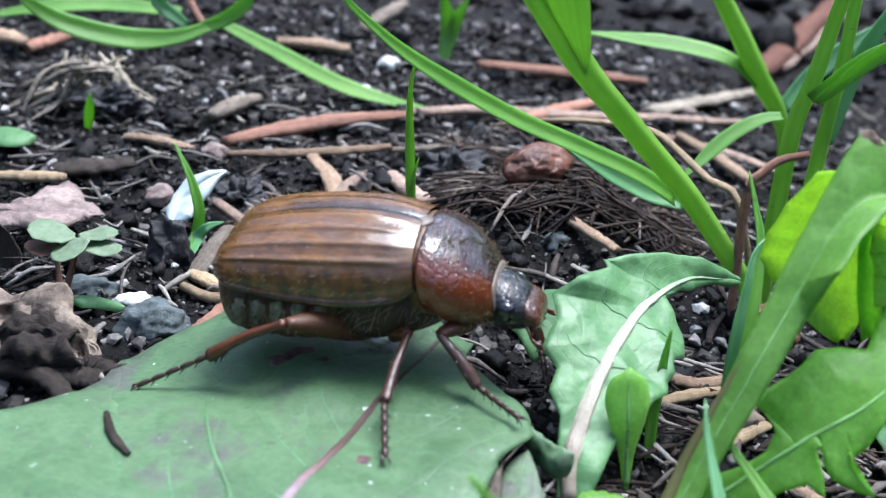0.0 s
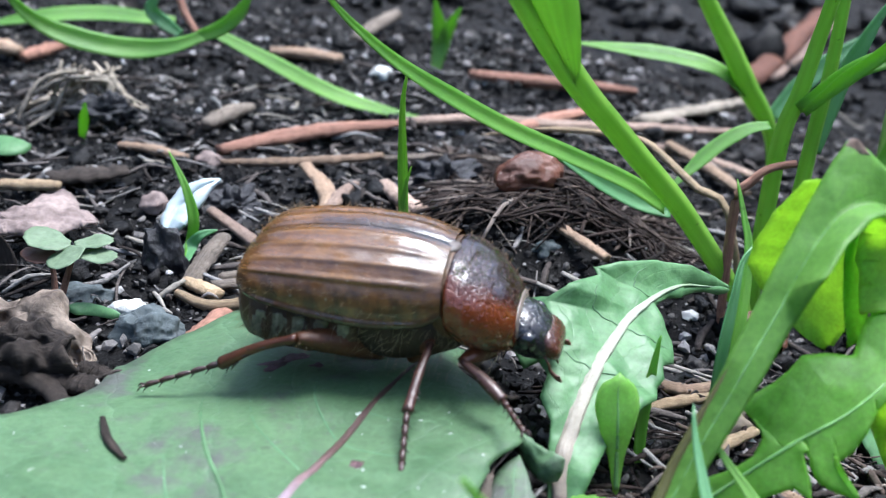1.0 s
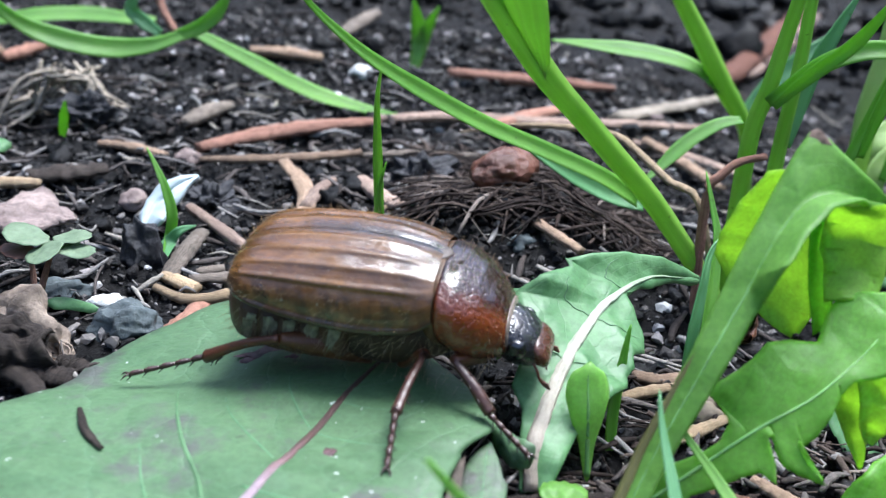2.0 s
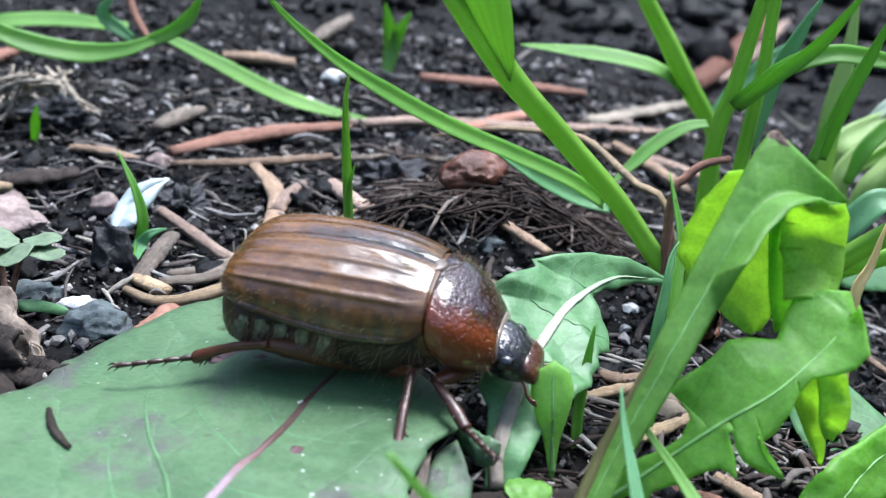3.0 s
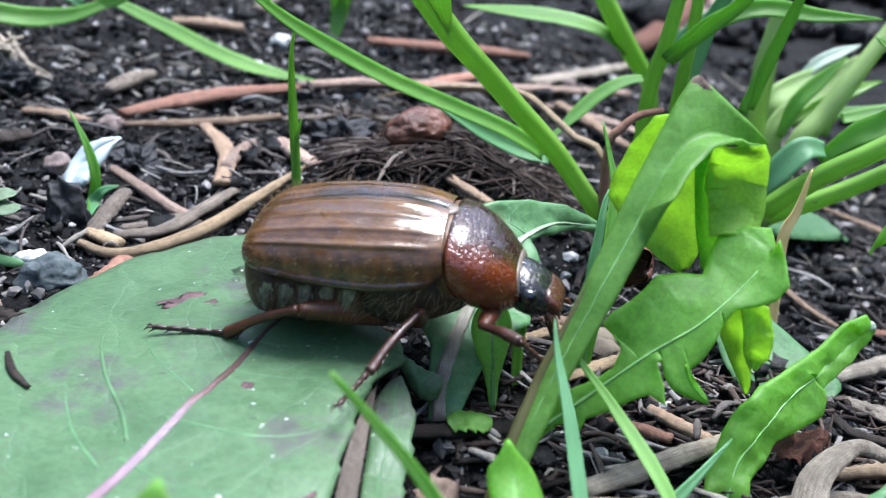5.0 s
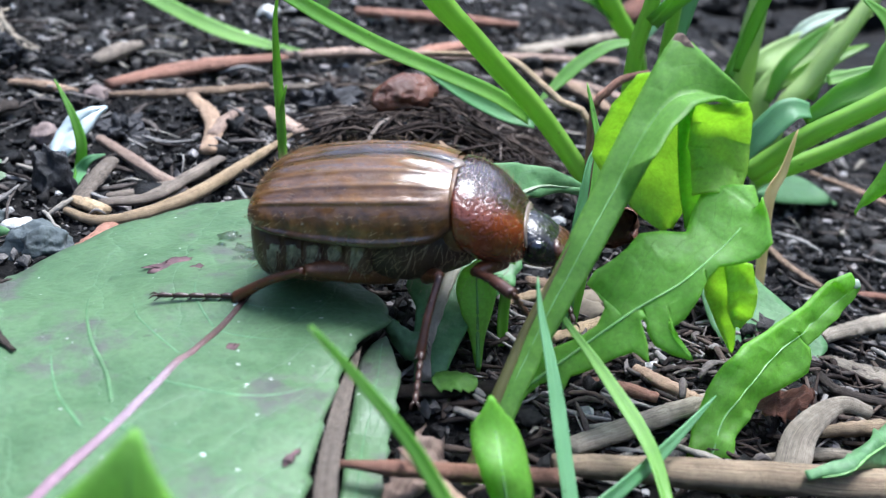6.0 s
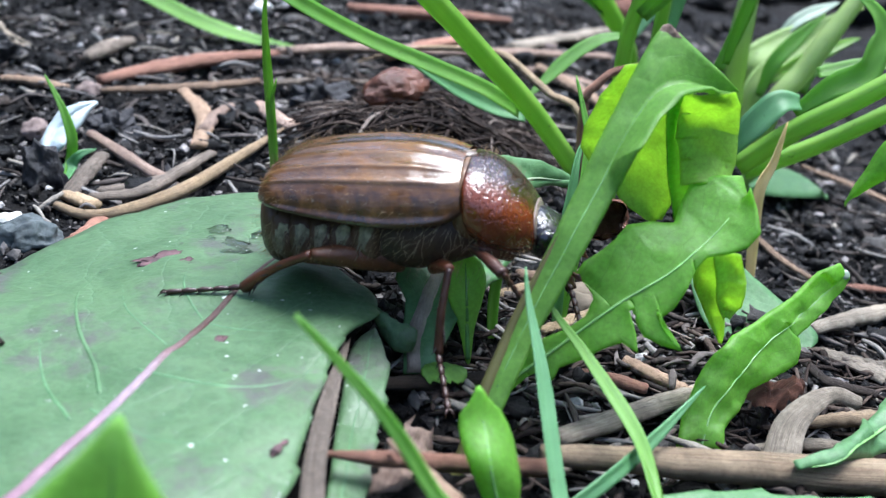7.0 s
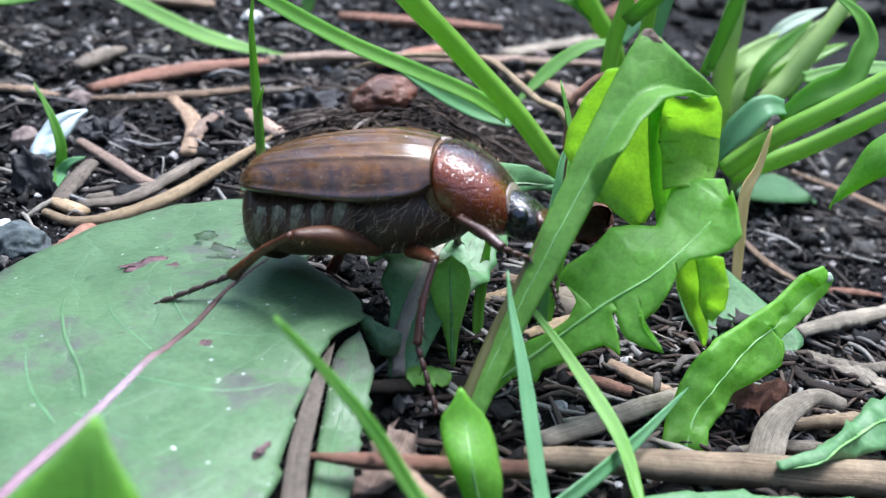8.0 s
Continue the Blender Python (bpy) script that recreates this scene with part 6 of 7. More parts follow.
grass_leaf(spike2, [(12.2, 49.0, -2.4), (13.1, 50.0, 1.5), (13.6, 51.0, 3.8), (14.2, 53.0, 6.5), (14.1, 54.0, 7.9), (13.9, 55.0, 9.3)], 0.65, fold=0.5, facing=(0.4, -1, 0.2), base=0.9)
grass_leaf(spike2, [(12.2, 49.0, -2.4), (12.4, 49.0, 2.9), (13.0, 50.0, 5.7), (13.5, 51.0, 7.0), (14.5, 52.0, 7.6)], 0.6, TEAL, fold=0.5, facing=(0.4, -1, 0.2), base=0.9)
blur = holder("near_leaf", (-4.2, 20.5, 0.2), "pointed bright green leaf tip close to the lens", "leaf")
skin = Shape().lobed([(-4.2, 20.5, 0.2), (-4.1, 21.2, 5.0), (-3.9, 21.8, 9.3), (-3.58, 22.6, 11.5)], [(0.0, -4.6, 20.5, 0.2), (0.45, -6.9, 21.4, 6.0), (0.72, -6.3, 22.0, 9.2), (0.87, -4.64, 22.3, 10.6), (1.0, -3.66, 22.6, 11.5)], [(0.0, -3.8, 20.5, 0.2), (0.45, -1.7, 21.0, 6.0), (0.72, -2.2, 21.6, 8.9), (0.87, -3.07, 22.1, 10.5), (1.0, -3.5, 22.6, 11.5)], n=30, m=10, thick=0.15, ripple=0.2, seed=2.0)
build("blade", skin, PALE_FRESH, blur)
build("midrib", Shape().tube(skin.on_skin([(0.5, 0.0), (0.5, 0.5), (0.5, 0.95)], 0.07), (0.1, 0.07, 0.02), seg=6, n=20, flat=0.4), LIGHT_RIB, blur)
chip_leaf("dry_strip", [[(2.0, 41.3, 2.6), (1.0, 36.1, 2.9), (0.5, 32.0, 3.0), (0.3, 27.5, 2.6)], [(2.3, 41.8, 2.5), (1.8, 37.0, 2.8), (1.3, 32.0, 2.9), (1.3, 27.5, 2.5)]], GREY, "grey dry grass strip lying over the leaf edge", "dry leaf", n=30, m=6, thick=0.16, bow=0.15, ripple=0.1)
build("dry_twig", Shape().tube([(0.9, 33.5, 2.5), (3.2, 33.8, 1.9), (6.7, 34.8, 0.7), (10.2, 35.2, 0.0)], (0.1, 0.36, 0.42, 0.45, 0.4), seg=10, n=40, rough=0.12, flat=0.85), RUST, label="pointed rust-brown stem lying over the torn leaf", category="twig", group="dry stems and twigs on the soil")
stick("dry_twig", [(9.8, 36.8, -0.7), (16.3, 37.4, -2.0), (21.5, 38.2, -3.3), (28.8, 39.4, -5.2)], (0.5, 0.8, 0.9, 0.95), BEIGE, "thick pale beige dead stalk lying in front", flat=0.8, rough=0.12, seed=4.0)
stick("dry_twig", [(10.7, 39.0, -0.9), (13.6, 41.1, -1.5), (16.4, 43.2, -2.1), (19.7, 45.6, -2.8)], (0.55, 0.65, 0.6, 0.5), PALE_GREY, "pale grey striped dead stalk lying among the plants", flat=0.6, rough=0.12, seed=5.0)
stick("twig", [(3.3, 41.2, 0.1), (5.8, 41.8, -0.3), (8.1, 42.5, -0.7), (12.2, 44.9, -1.5)], (0.4, 0.45, 0.4, 0.3), BARK, "dark thin twig lying in shade", seed=6.0)
build("twig", Shape().tube([(3.7, 33.9, 2.5), (4.4, 32.1, 2.9), (5.8, 30.0, 2.6)], (0.16, 0.3, 0.3), seg=9, n=26, rough=0.2, flat=0.5), TAN, label="thin tan twig lying over a rust-brown stem", category="twig", group="dry stems and twigs on the soil")
stick("twig", [(25.0, 48.9, -4.5), (25.7, 47.2, -4.7), (28.0, 46.8, -5.3)], (0.25, 0.35, 0.3), BARK, "dark thin twig lying on soil", seed=8.0)
stick("twig", [(27.5, 66.1, -5.2), (28.2, 62.4, -5.3), (29.7, 60.4, -5.8)], (0.2, 0.25, 0.2), TAN, "thin tan twig lying on soil", seed=9.0)
stick("twig", [(31.8, 62.1, -6.4), (33.9, 62.8, -7.0), (36.0, 63.5, -7.7)], (0.25, 0.35, 0.25), RUST, "short rust twig lying on soil", seed=10.0)
stick("twig", [(36.8, 83.4, -7.9), (40.4, 82.0, -9.1), (43.7, 80.5, -10.3)], (0.2, 0.35, 0.3), TAN, "tan twig lying on soil", seed=11.0)
stick("twig", [(26.9, 53.3, -4.9), (30.6, 56.1, -5.9), (36.2, 60.4, -7.7)], (0.5, 0.7, 0.6), PALE_GREY, "pale dry stem lying on soil", flat=0.6, seed=12.0)
stick("twig", [(26.9, 51.3, -5.0), (28.8, 50.6, -5.5), (31.2, 48.6, -6.2)], (0.5, 0.8, 0.6), PALE_GREY, "pale grey dry leaf strip lying on soil", flat=0.35, seed=13.0)
stick("twig", [(11.3, 47.8, -1.3), (13.1, 49.4, -1.7), (15.0, 51.2, -2.1)], (0.3, 0.4, 0.3), STRAW, "pale straw piece lying among the plants", seed=14.0)
stick("twig", [(9.6, 51.6, -1.0), (11.4, 52.9, -1.3), (13.9, 54.3, -1.8)], (0.3, 0.4, 0.3), STRAW, "pale straw piece lying among the plants", seed=15.0)
stick("twig", [(11.1, 54.7, -1.3), (12.6, 54.8, -1.6), (14.5, 56.1, -2.0)], (0.4, 0.45, 0.3), TAN, "tan dry stem piece lying among the plants", seed=16.0)
stick("twig", [(5.5, 47.0, -0.2), (6.6, 48.2, -0.4), (7.8, 49.9, -0.6)], (0.5, 0.6, 0.5), BARK, "dark rotten twig in a hollow", seed=17.0)
chip_leaf("curled_dry_strip", [[(20.1, 40.3, -3.8), (21.2, 42.0, -2.8), (23.0, 43.2, -2.3), (24.8, 44.2, -2.7), (26.3, 44.6, -3.6)], [(21.8, 40.0, -3.7), (22.5, 41.4, -3.1), (23.7, 42.6, -2.8), (24.7, 43.6, -3.2), (26.0, 44.2, -4.1)]], PALE_GREY, "curled grey dry leaf strip on the litter", "dry leaf", n=40, m=8, thick=0.1, bow=0.12, ripple=0.08, ripple_size=1.0)
chip_leaf("dead_leaf", [[(2.5, 33.4, 0.9), (3.4, 36.3, 0.8), (4.4, 38.3, 0.6)], [(4.2, 33.7, 0.3), (5.4, 36.0, 0.1), (5.7, 38.1, 0.0)]], PINKISH, "purple-brown dead leaf scrap on the litter", "dry leaf", n=36, m=14, thick=0.12, bow=0.2, ripple=0.6, ripple_size=1.2, teeth=(0.4, 0.4), tooth_n=5)
stick("twig", [(19.9, 41.2, -3.0), (22.9, 42.3, -3.7), (25.9, 42.9, -4.5)], (0.25, 0.4, 0.3), PALE_GREY, "pale grey twig lying in the litter", seed=21.0)
stick("twig", [(23.3, 43.6, -3.8), (25.6, 44.6, -4.4), (29.2, 46.1, -5.4)], (0.35, 0.5, 0.4), BEIGE, "pale beige stem piece lying in the litter", seed=22.0)
stick("twig", [(18.5, 37.5, -2.7), (22.9, 40.7, -3.7), (27.2, 41.9, -4.8)], (0.25, 0.35, 0.3), PINKISH, "pinkish twig lying in the litter", seed=23.0)
stick("twig", [(29.0, 51.0, -5.5), (30.2, 50.9, -5.8), (32.9, 52.6, -6.6)], (0.3, 0.45, 0.3), PALE_GREY, "short pale stem piece on soil", seed=24.0)
stick("twig", [(12.8, 44.8, -1.5), (14.3, 44.6, -1.8), (15.8, 44.1, -2.1)], (0.3, 0.4, 0.3), RUST, "rust-brown stem piece in the shade", seed=25.0)
stick("twig", [(15.2, 46.5, -2.0), (16.6, 45.3, -2.3), (18.0, 44.2, -2.6)], (0.35, 0.4, 0.3), TAN, "tan stem piece in the shade", seed=26.0)
chip_leaf("dead_leaf", [[(20.5, 44.4, -2.6), (22.4, 46.0, -3.1), (23.6, 45.4, -3.4)], [(20.4, 43.1, -3.0), (21.7, 43.2, -3.3), (23.4, 44.7, -3.7)]], BROWN, "crumpled brown dead leaf scrap on soil", "dry leaf", n=30, m=14, thick=0.12, bow=0.2, ripple=0.7, ripple_size=0.9, teeth=(0.3, 0.3), tooth_n=5)
low = holder("toothed_leaf", (25.7, 42.2, -4.9), "toothed green leaf low in the litter", "leaf")
skin = Shape().sheet([[(20.2, 37.0, -1.4), (22.4, 38.5, -1.9), (24.6, 40.8, -2.4), (27.0, 43.8, -3.1), (32.1, 48.7, -4.6)], [(20.6, 37.7, -2.2), (23.3, 38.6, -2.9), (26.0, 40.0, -3.6), (27.8, 41.0, -4.1), (31.0, 43.3, -5.0)]], n=60, m=14, thick=0.2, bow=0.35, ripple=0.3, ripple_size=1.6, teeth=(0.3, 0.15), tooth_n=5, seed=20.0, ends=(0.3, 1.0))
build("blade", skin, BACK_LEAF, low)
build("midrib", Shape().tube(skin.on_skin([(0.5, 0.05), (0.5, 0.5), (0.5, 0.98)], 0.08), (0.08, 0.12, 0.14), seg=7, n=26, flat=0.4), LIGHT_RIB, low)
low2 = holder("toothed_leaf", (18.7, 37.0, -3.2), "toothed pale green leaf at the front edge of the litter", "leaf")
build("blade", Shape().sheet([[(13.8, 34.7, -0.9), (17.0, 35.6, -1.6), (20.7, 36.2, -2.5), (26.1, 37.0, -3.8)], [(14.2, 33.6, -1.7), (17.3, 34.2, -2.4), (20.8, 34.7, -3.2), (25.4, 35.3, -4.4)]], n=44, m=10, thick=0.18, bow=0.3, ripple=0.25, teeth=(0.35, 0.2), tooth_n=5, seed=21.0), BACK_LEAF, low2)
make_fibres("litter_fibres", 380, (5.0, 35.5), (33.0, 56.0), (0.7, 3.6), (0.05, 0.24), HUMUS, "dark brown rotting litter under the rosette", seed=14, lift=0.25, lean=0.4)
make_fibres("pale_litter", 150, (8.0, 36.0), (34.0, 60.0), (0.6, 3.0), (0.05, 0.22), CHAFF, "small pale dry plant scraps under the rosette", seed=15, lift=0.3, lean=0.3)
make_fibres("humus_fibres", 900, (0.7, 66.5), (14.5, 82.2), (1.5, 6.5), (0.035, 0.15), HUMUS, "dark brown matted humus fibres behind the beetle", seed=11, lift=0.6, lean=0.25)
root_tuft = Shape()
rnd = random.Random(21)
for k in range(34):
    x, y = rnd.uniform(-30.5, -19.5), rnd.uniform(82.5, 89.5)
    a = np.array((-24.2 + rnd.gauss(0, 1.3), 85.2 + rnd.gauss(0, 0.8), 4.6 + rnd.uniform(-1.2, 1.4)))
    m = np.array((x, y, ground_z(x, y) + 0.1))
    mid = a * 0.5 + m * 0.5 + np.array((rnd.uniform(-1.2, 1.2), rnd.uniform(-0.8, 0.8), rnd.uniform(-0.2, 1.3)))
    root_tuft.tube([tuple(a), tuple(mid), tuple(m)], (0.1, rnd.uniform(0.14, 0.4), 0.28, 0.08), seg=7, n=16, flat=0.5, rough=0.5, seed=k + 0.5)
build("root_tuft", root_tuft, ROOT, label="pale tuft of dead grass roots on the soil", category="dead roots")


# ---- the beetle ----
def wing_case_material():
    """Glossy brown cuticle: pale raised ribs along it, a blotched border below, a dark seam, broken gloss (UV u across, v along)."""
    m, t, p = shader("brown_wing_case", 0.25, 0.25)
    u, v, uv = uv_split(t)
    streak = noise_at(t, 1.0, 6, 0.65, vector=uv, stretch=(16, 3.2, 1))
    cloud = noise_at(t, 420, 5, 0.6)
    tone = math_node(t, "ADD", math_node(t, "MULTIPLY", streak.outputs[0], 0.35), math_node(t, "MULTIPLY", cloud.outputs[0], 0.65))
    col = ramp(t, tone, [(0.36, (0.05, 0.02, 0.006)), (0.5, (0.12, 0.05, 0.013)), (0.64, (0.22, 0.1, 0.028))]).outputs[0]
    ribs = None
    for c in (0.11, 0.25, 0.41, 0.57):
        near = math_node(t, "ABSOLUTE", math_node(t, "SUBTRACT", u, c))
        one = ramp(t, near, [(0.0, (1,) * 3), (0.028, (0,) * 3)]).outputs[0]
        ribs = one if ribs is None else math_node(t, "MAXIMUM", ribs, one)
    col = mix(t, math_node(t, "MULTIPLY", math_node(t, "MULTIPLY", ribs, streak.outputs[0]), 0.6), col, (0.28, 0.15, 0.055))
    wob = math_node(t, "MULTIPLY", math_node(t, "SUBTRACT", cloud.outputs[0], 0.5), 0.14)
    border = ramp(t, math_node(t, "ADD", u, wob), [(0.62, (0,) * 3), (0.68, (1,) * 3)]).outputs[0]
    block = noise_at(t, 1.0, 3, 0.55, vector=uv, stretch=(5, 15, 1))
    patch_col = ramp(t, block.outputs[0], [(0.38, (0.05, 0.02, 0.008)), (0.5, (0.105, 0.042, 0.012)), (0.64, (0.19, 0.08, 0.022))]).outputs[0]
    col = mix(t, math_node(t, "MULTIPLY", border, 0.8), col, patch_col)
    col = mix(t, ramp(t, u, [(0.86, (0,) * 3), (0.9, (0.85,) * 3)]).outputs[0], col, (0.03, 0.013, 0.007))
    seam = ramp(t, u, [(0.02, (1,) * 3), (0.07, (0,) * 3)])
    fade = ramp(t, v, [(0.0, (1,) * 3), (0.45, (0.8,) * 3), (0.8, (0.1,) * 3)])
    col = mix(t, math_node(t, "MULTIPLY", seam.outputs[0], fade.outputs[0]), col, (0.015, 0.013, 0.013))
    fine = noise_at(t, 3200, 5, 0.7)
    col = mix(t, 0.8, col, ramp(t, fine.outputs[0], [(0.3, (0.68,) * 3), (0.7, (1.18,) * 3)]).outputs[0], "MULTIPLY")
    dust = noise_at(t, 2600, 2, 0.5)
    col = mix(t, ramp(t, dust.outputs[0], [(0.72, (0,) * 3), (0.76, (0.7,) * 3)]).outputs[0], col, (0.4, 0.33, 0.25))
    t.links.new(col, p.inputs["Base Color"])
    gloss = noise_at(t, 1.0, 6, 0.72, vector=uv, stretch=(13, 6, 1))
    t.links.new(ramp(t, gloss.outputs[0], [(0.4, (0.2,) * 3), (0.6, (0.45,) * 3)]).outputs[0], p.inputs["Roughness"])
    t.links.new(ramp(t, gloss.outputs[0], [(0.45, (1.0,) * 3), (0.55, (0.7,) * 3), (0.62, (0.0,) * 3)]).outputs[0], p.inputs["Coat Weight"])
    p.inputs["Coat Roughness"].default_value = 0.07
    p.inputs["Coat IOR"].default_value = 1.7
    wrinkle = noise_at(t, 1.0, 6, 0.75, vector=uv, stretch=(70, 16, 1))
    dents = noise_at(t, 1100, 3, 0.5)
    h = math_node(t, "ADD", math_node(t, "ADD", math_node(t, "MULTIPLY", wrinkle.outputs[0], 0.6), math_node(t, "MULTIPLY", fine.outputs[0], 0.5)), dents.outputs[0])
    bump(t, p, h, 0.35, 0.00012)
    film = node(t, "Bump", Strength=0.22, Distance=0.00012)
    t.links.new(math_node(t, "ADD", math_node(t, "MULTIPLY", wrinkle.outputs[0], 0.5), dents.outputs[0]), film.inputs["Height"])
    t.links.new(film.outputs[0], p.inputs["Coat Normal"])
    return m


ELYTRA = wing_case_material()
PRONOTUM = shell_material("red_brown_shield", (0.05, 0.01, 0.003), (0.18, 0.038, 0.009), 0.17, pits=5600, coat=0.8, disc=(0.026, 0.006, 0.005))
HEAD_BLACK = shell_material("black_head", (0.006, 0.006, 0.008), (0.02, 0.018, 0.02), 0.22, pits=4500, coat=0.5)
CLYPEUS = shell_material("brown_mouth_plate", (0.02, 0.008, 0.006), (0.085, 0.028, 0.014), 0.22, pits=4500)
LEG_BROWN = shell_material("leg_brown", (0.045, 0.012, 0.005), (0.14, 0.04, 0.014), 0.34, coat=0.15, scale=1200)
LEG_DARK = shell_material("leg_dark", (0.02, 0.008, 0.006), (0.07, 0.024, 0.013), 0.35, coat=0.2, scale=900)
FEMUR = shell_material("orange_brown_thigh", (0.04, 0.013, 0.004), (0.11, 0.036, 0.009), 0.45, coat=0.05, scale=1400)
BELLY = shell_material("brown_belly", (0.035, 0.016, 0.007), (0.085, 0.044, 0.022), 0.5, coat=0.05, scale=1100)
TAIL = shell_material("brown_tail", (0.035, 0.017, 0.008), (0.085, 0.042, 0.02), 0.4, coat=0.1, scale=1100)
CHEST = shell_material("brown_chest", (0.02, 0.009, 0.004), (0.055, 0.024, 0.011), 0.5, coat=0.05, scale=1100)
COLLAR = plain_material("tan_collar", (0.11, 0.062, 0.032), 0.4, 0.4, 1500, 0.6)
SCUTE = plain_material("pale_scutellum", (0.2, 0.16, 0.13), 0.2, 0.5, 1800, 0.3)
EYE = shell_material("black_eye", (0.003, 0.003, 0.004), (0.008, 0.008, 0.01), 0.1, coat=0.8)
HAIR = plain_material("tan_hair", (0.3, 0.2, 0.1), 0.5, 0.4, 900, 0.3)
HAIR_PALE = plain_material("pale_hair", (0.42, 0.34, 0.22), 0.5, 0.3, 900, 0.3)
TUFT = plain_material("cream_tuft", (0.24, 0.23, 0.16), 0.8, 0.1, 3200, 0.6)
SPINE = plain_material("dark_spine", (0.02, 0.012, 0.01), 0.4, 0.5, 900, 0.2)


def profile(x, knots):
    xs, ys = [k[0] for k in knots], [k[1] for k in knots]
    return float(np.interp(x, xs, ys))


def smooth_profile(x, knots):
    """Like profile, but rounded between the knots."""
    return sum(profile(x + d, knots) * wt for d, wt in ((-0.35, 0.2), (0, 0.6), (0.35, 0.2)))


E_WIDE = [(-8.74, 2.1), (-8.6, 2.6), (-8.18, 3.05), (-7.44, 3.32), (-5.58, 3.48), (-3.72, 3.45), (-1.86, 3.3), (-0.47, 3.05), (0.1, 2.75)]
E_TOP = [(-8.74, 1.6), (-8.6, 1.95), (-8.18, 2.32), (-7.44, 2.62), (-5.58, 2.92), (-3.72, 3.0), (-1.86, 2.9), (-0.47, 2.6), (0.1, 2.35)]
E_LOW = [(-8.74, 1.0), (-8.0, 0.9), (-6.51, 0.6), (-4.65, 0.25), (-2.79, 0.0), (-0.47, 0.05), (0.1, 0.5)]


def wing_case(side):
    """One wing case: domed, with raised ribs and an edge that turns under."""
    rows = []
    for i in range(46):
        x = 0.1 - 8.84 * (i / 45) ** 0.92
        w, zt, zl = smooth_profile(x, E_WIDE), smooth_profile(x, E_TOP), smooth_profile(x, E_LOW)
        row = []
        for j in range(60):
            u = j / 59
            a = u * 1.72
            y = w * math.sin(min(a, 1.5708)) ** 0.92
            z = zl + (zt - zl) * (max(0.0, math.cos(a)) ** 0.78)
            if a > 1.5708:
                y -= (a - 1.5708) * w * 0.9
                z -= (a - 1.5708) * 1.0
            ridge = (sum(math.exp(-((u - c) / 0.026) ** 2) for c in (0.11, 0.25, 0.41, 0.57)) * 0.075 + 0.12 * math.exp(-((u - 0.9) / 0.018) ** 2)) * min(1, i / 5, (45 - i) / 8)
            groove = -0.06 * math.exp(-(u / 0.02) ** 2)
            k = 1 + (ridge + groove) / 3
            row.append((x, side * (y * k + 0.015), z * k if z > 0 else z))
        rows.append(row)
    if side > 0:
        rows = [r[::-1] for r in rows]
        uv = [(1 - j / 59, i / 45) for i in range(46) for j in range(60)]
    else:
        uv = [(j / 59, i / 45) for i in range(46) for j in range(60)]
    return Shape().grid(rows, uv=uv)


def section(x, w, zt, zb, n=26, power=0.85, side_z=None):
    """A rounded ring across the body at x."""
    zc = (zt + zb) / 2 if side_z is None else side_z
    ring = []
    for j in range(n):
        a = 2 * math.pi * j / n
        c, s = math.cos(a), math.sin(a)
        y = w * math.copysign(abs(c) ** power, c)
        z = zc + (zt - zc if s > 0 else zc - zb) * math.copysign(abs(s) ** power, s)
        ring.append((x, y, z))
    return ring


def loft(rings):
    """A closed body over rings, with domed ends."""
    s = Shape()
    n = len(rings[0])
    s.grid(rings, closed=True)
    for base, ring, flip in ((0, rings[0], False), ((len(rings) - 1) * n, rings[-1], True)):
        s.add([np.mean(ring, axis=0)], [], [(0.5, 0.5)])
        c = len(s.v) - 1
        for j in range(n):
            f = (base + (j + 1) % n, base + j, c)
            s.f.append(f[::-1] if flip else f)
    return s


def hairs(count, seed, place, length, radius):
    """Fine tapered hairs; place(rnd) gives root, direction."""
    rnd = random.Random(seed)
    s = Shape()
    for _ in range(count):
        root, way = place(rnd)
        root, way = np.array(root), np.array(way, float)
        way /= np.linalg.norm(way) + 1e-9
        ln = rnd.uniform(*length)
        bend = np.array([rnd.uniform(-0.5, 0.5), rnd.uniform(-0.5, 0.5), rnd.uniform(-0.5, 0.1)]) * ln * 0.6
        tip = root + way * ln + bend
        s.tube([tuple(root - way * 0.05), tuple(root + way * ln * 0.55 + bend * 0.2), tuple(tip)], (radius, radius * 0.8, radius * 0.15), seg=3, n=5, caps=False)
    return s


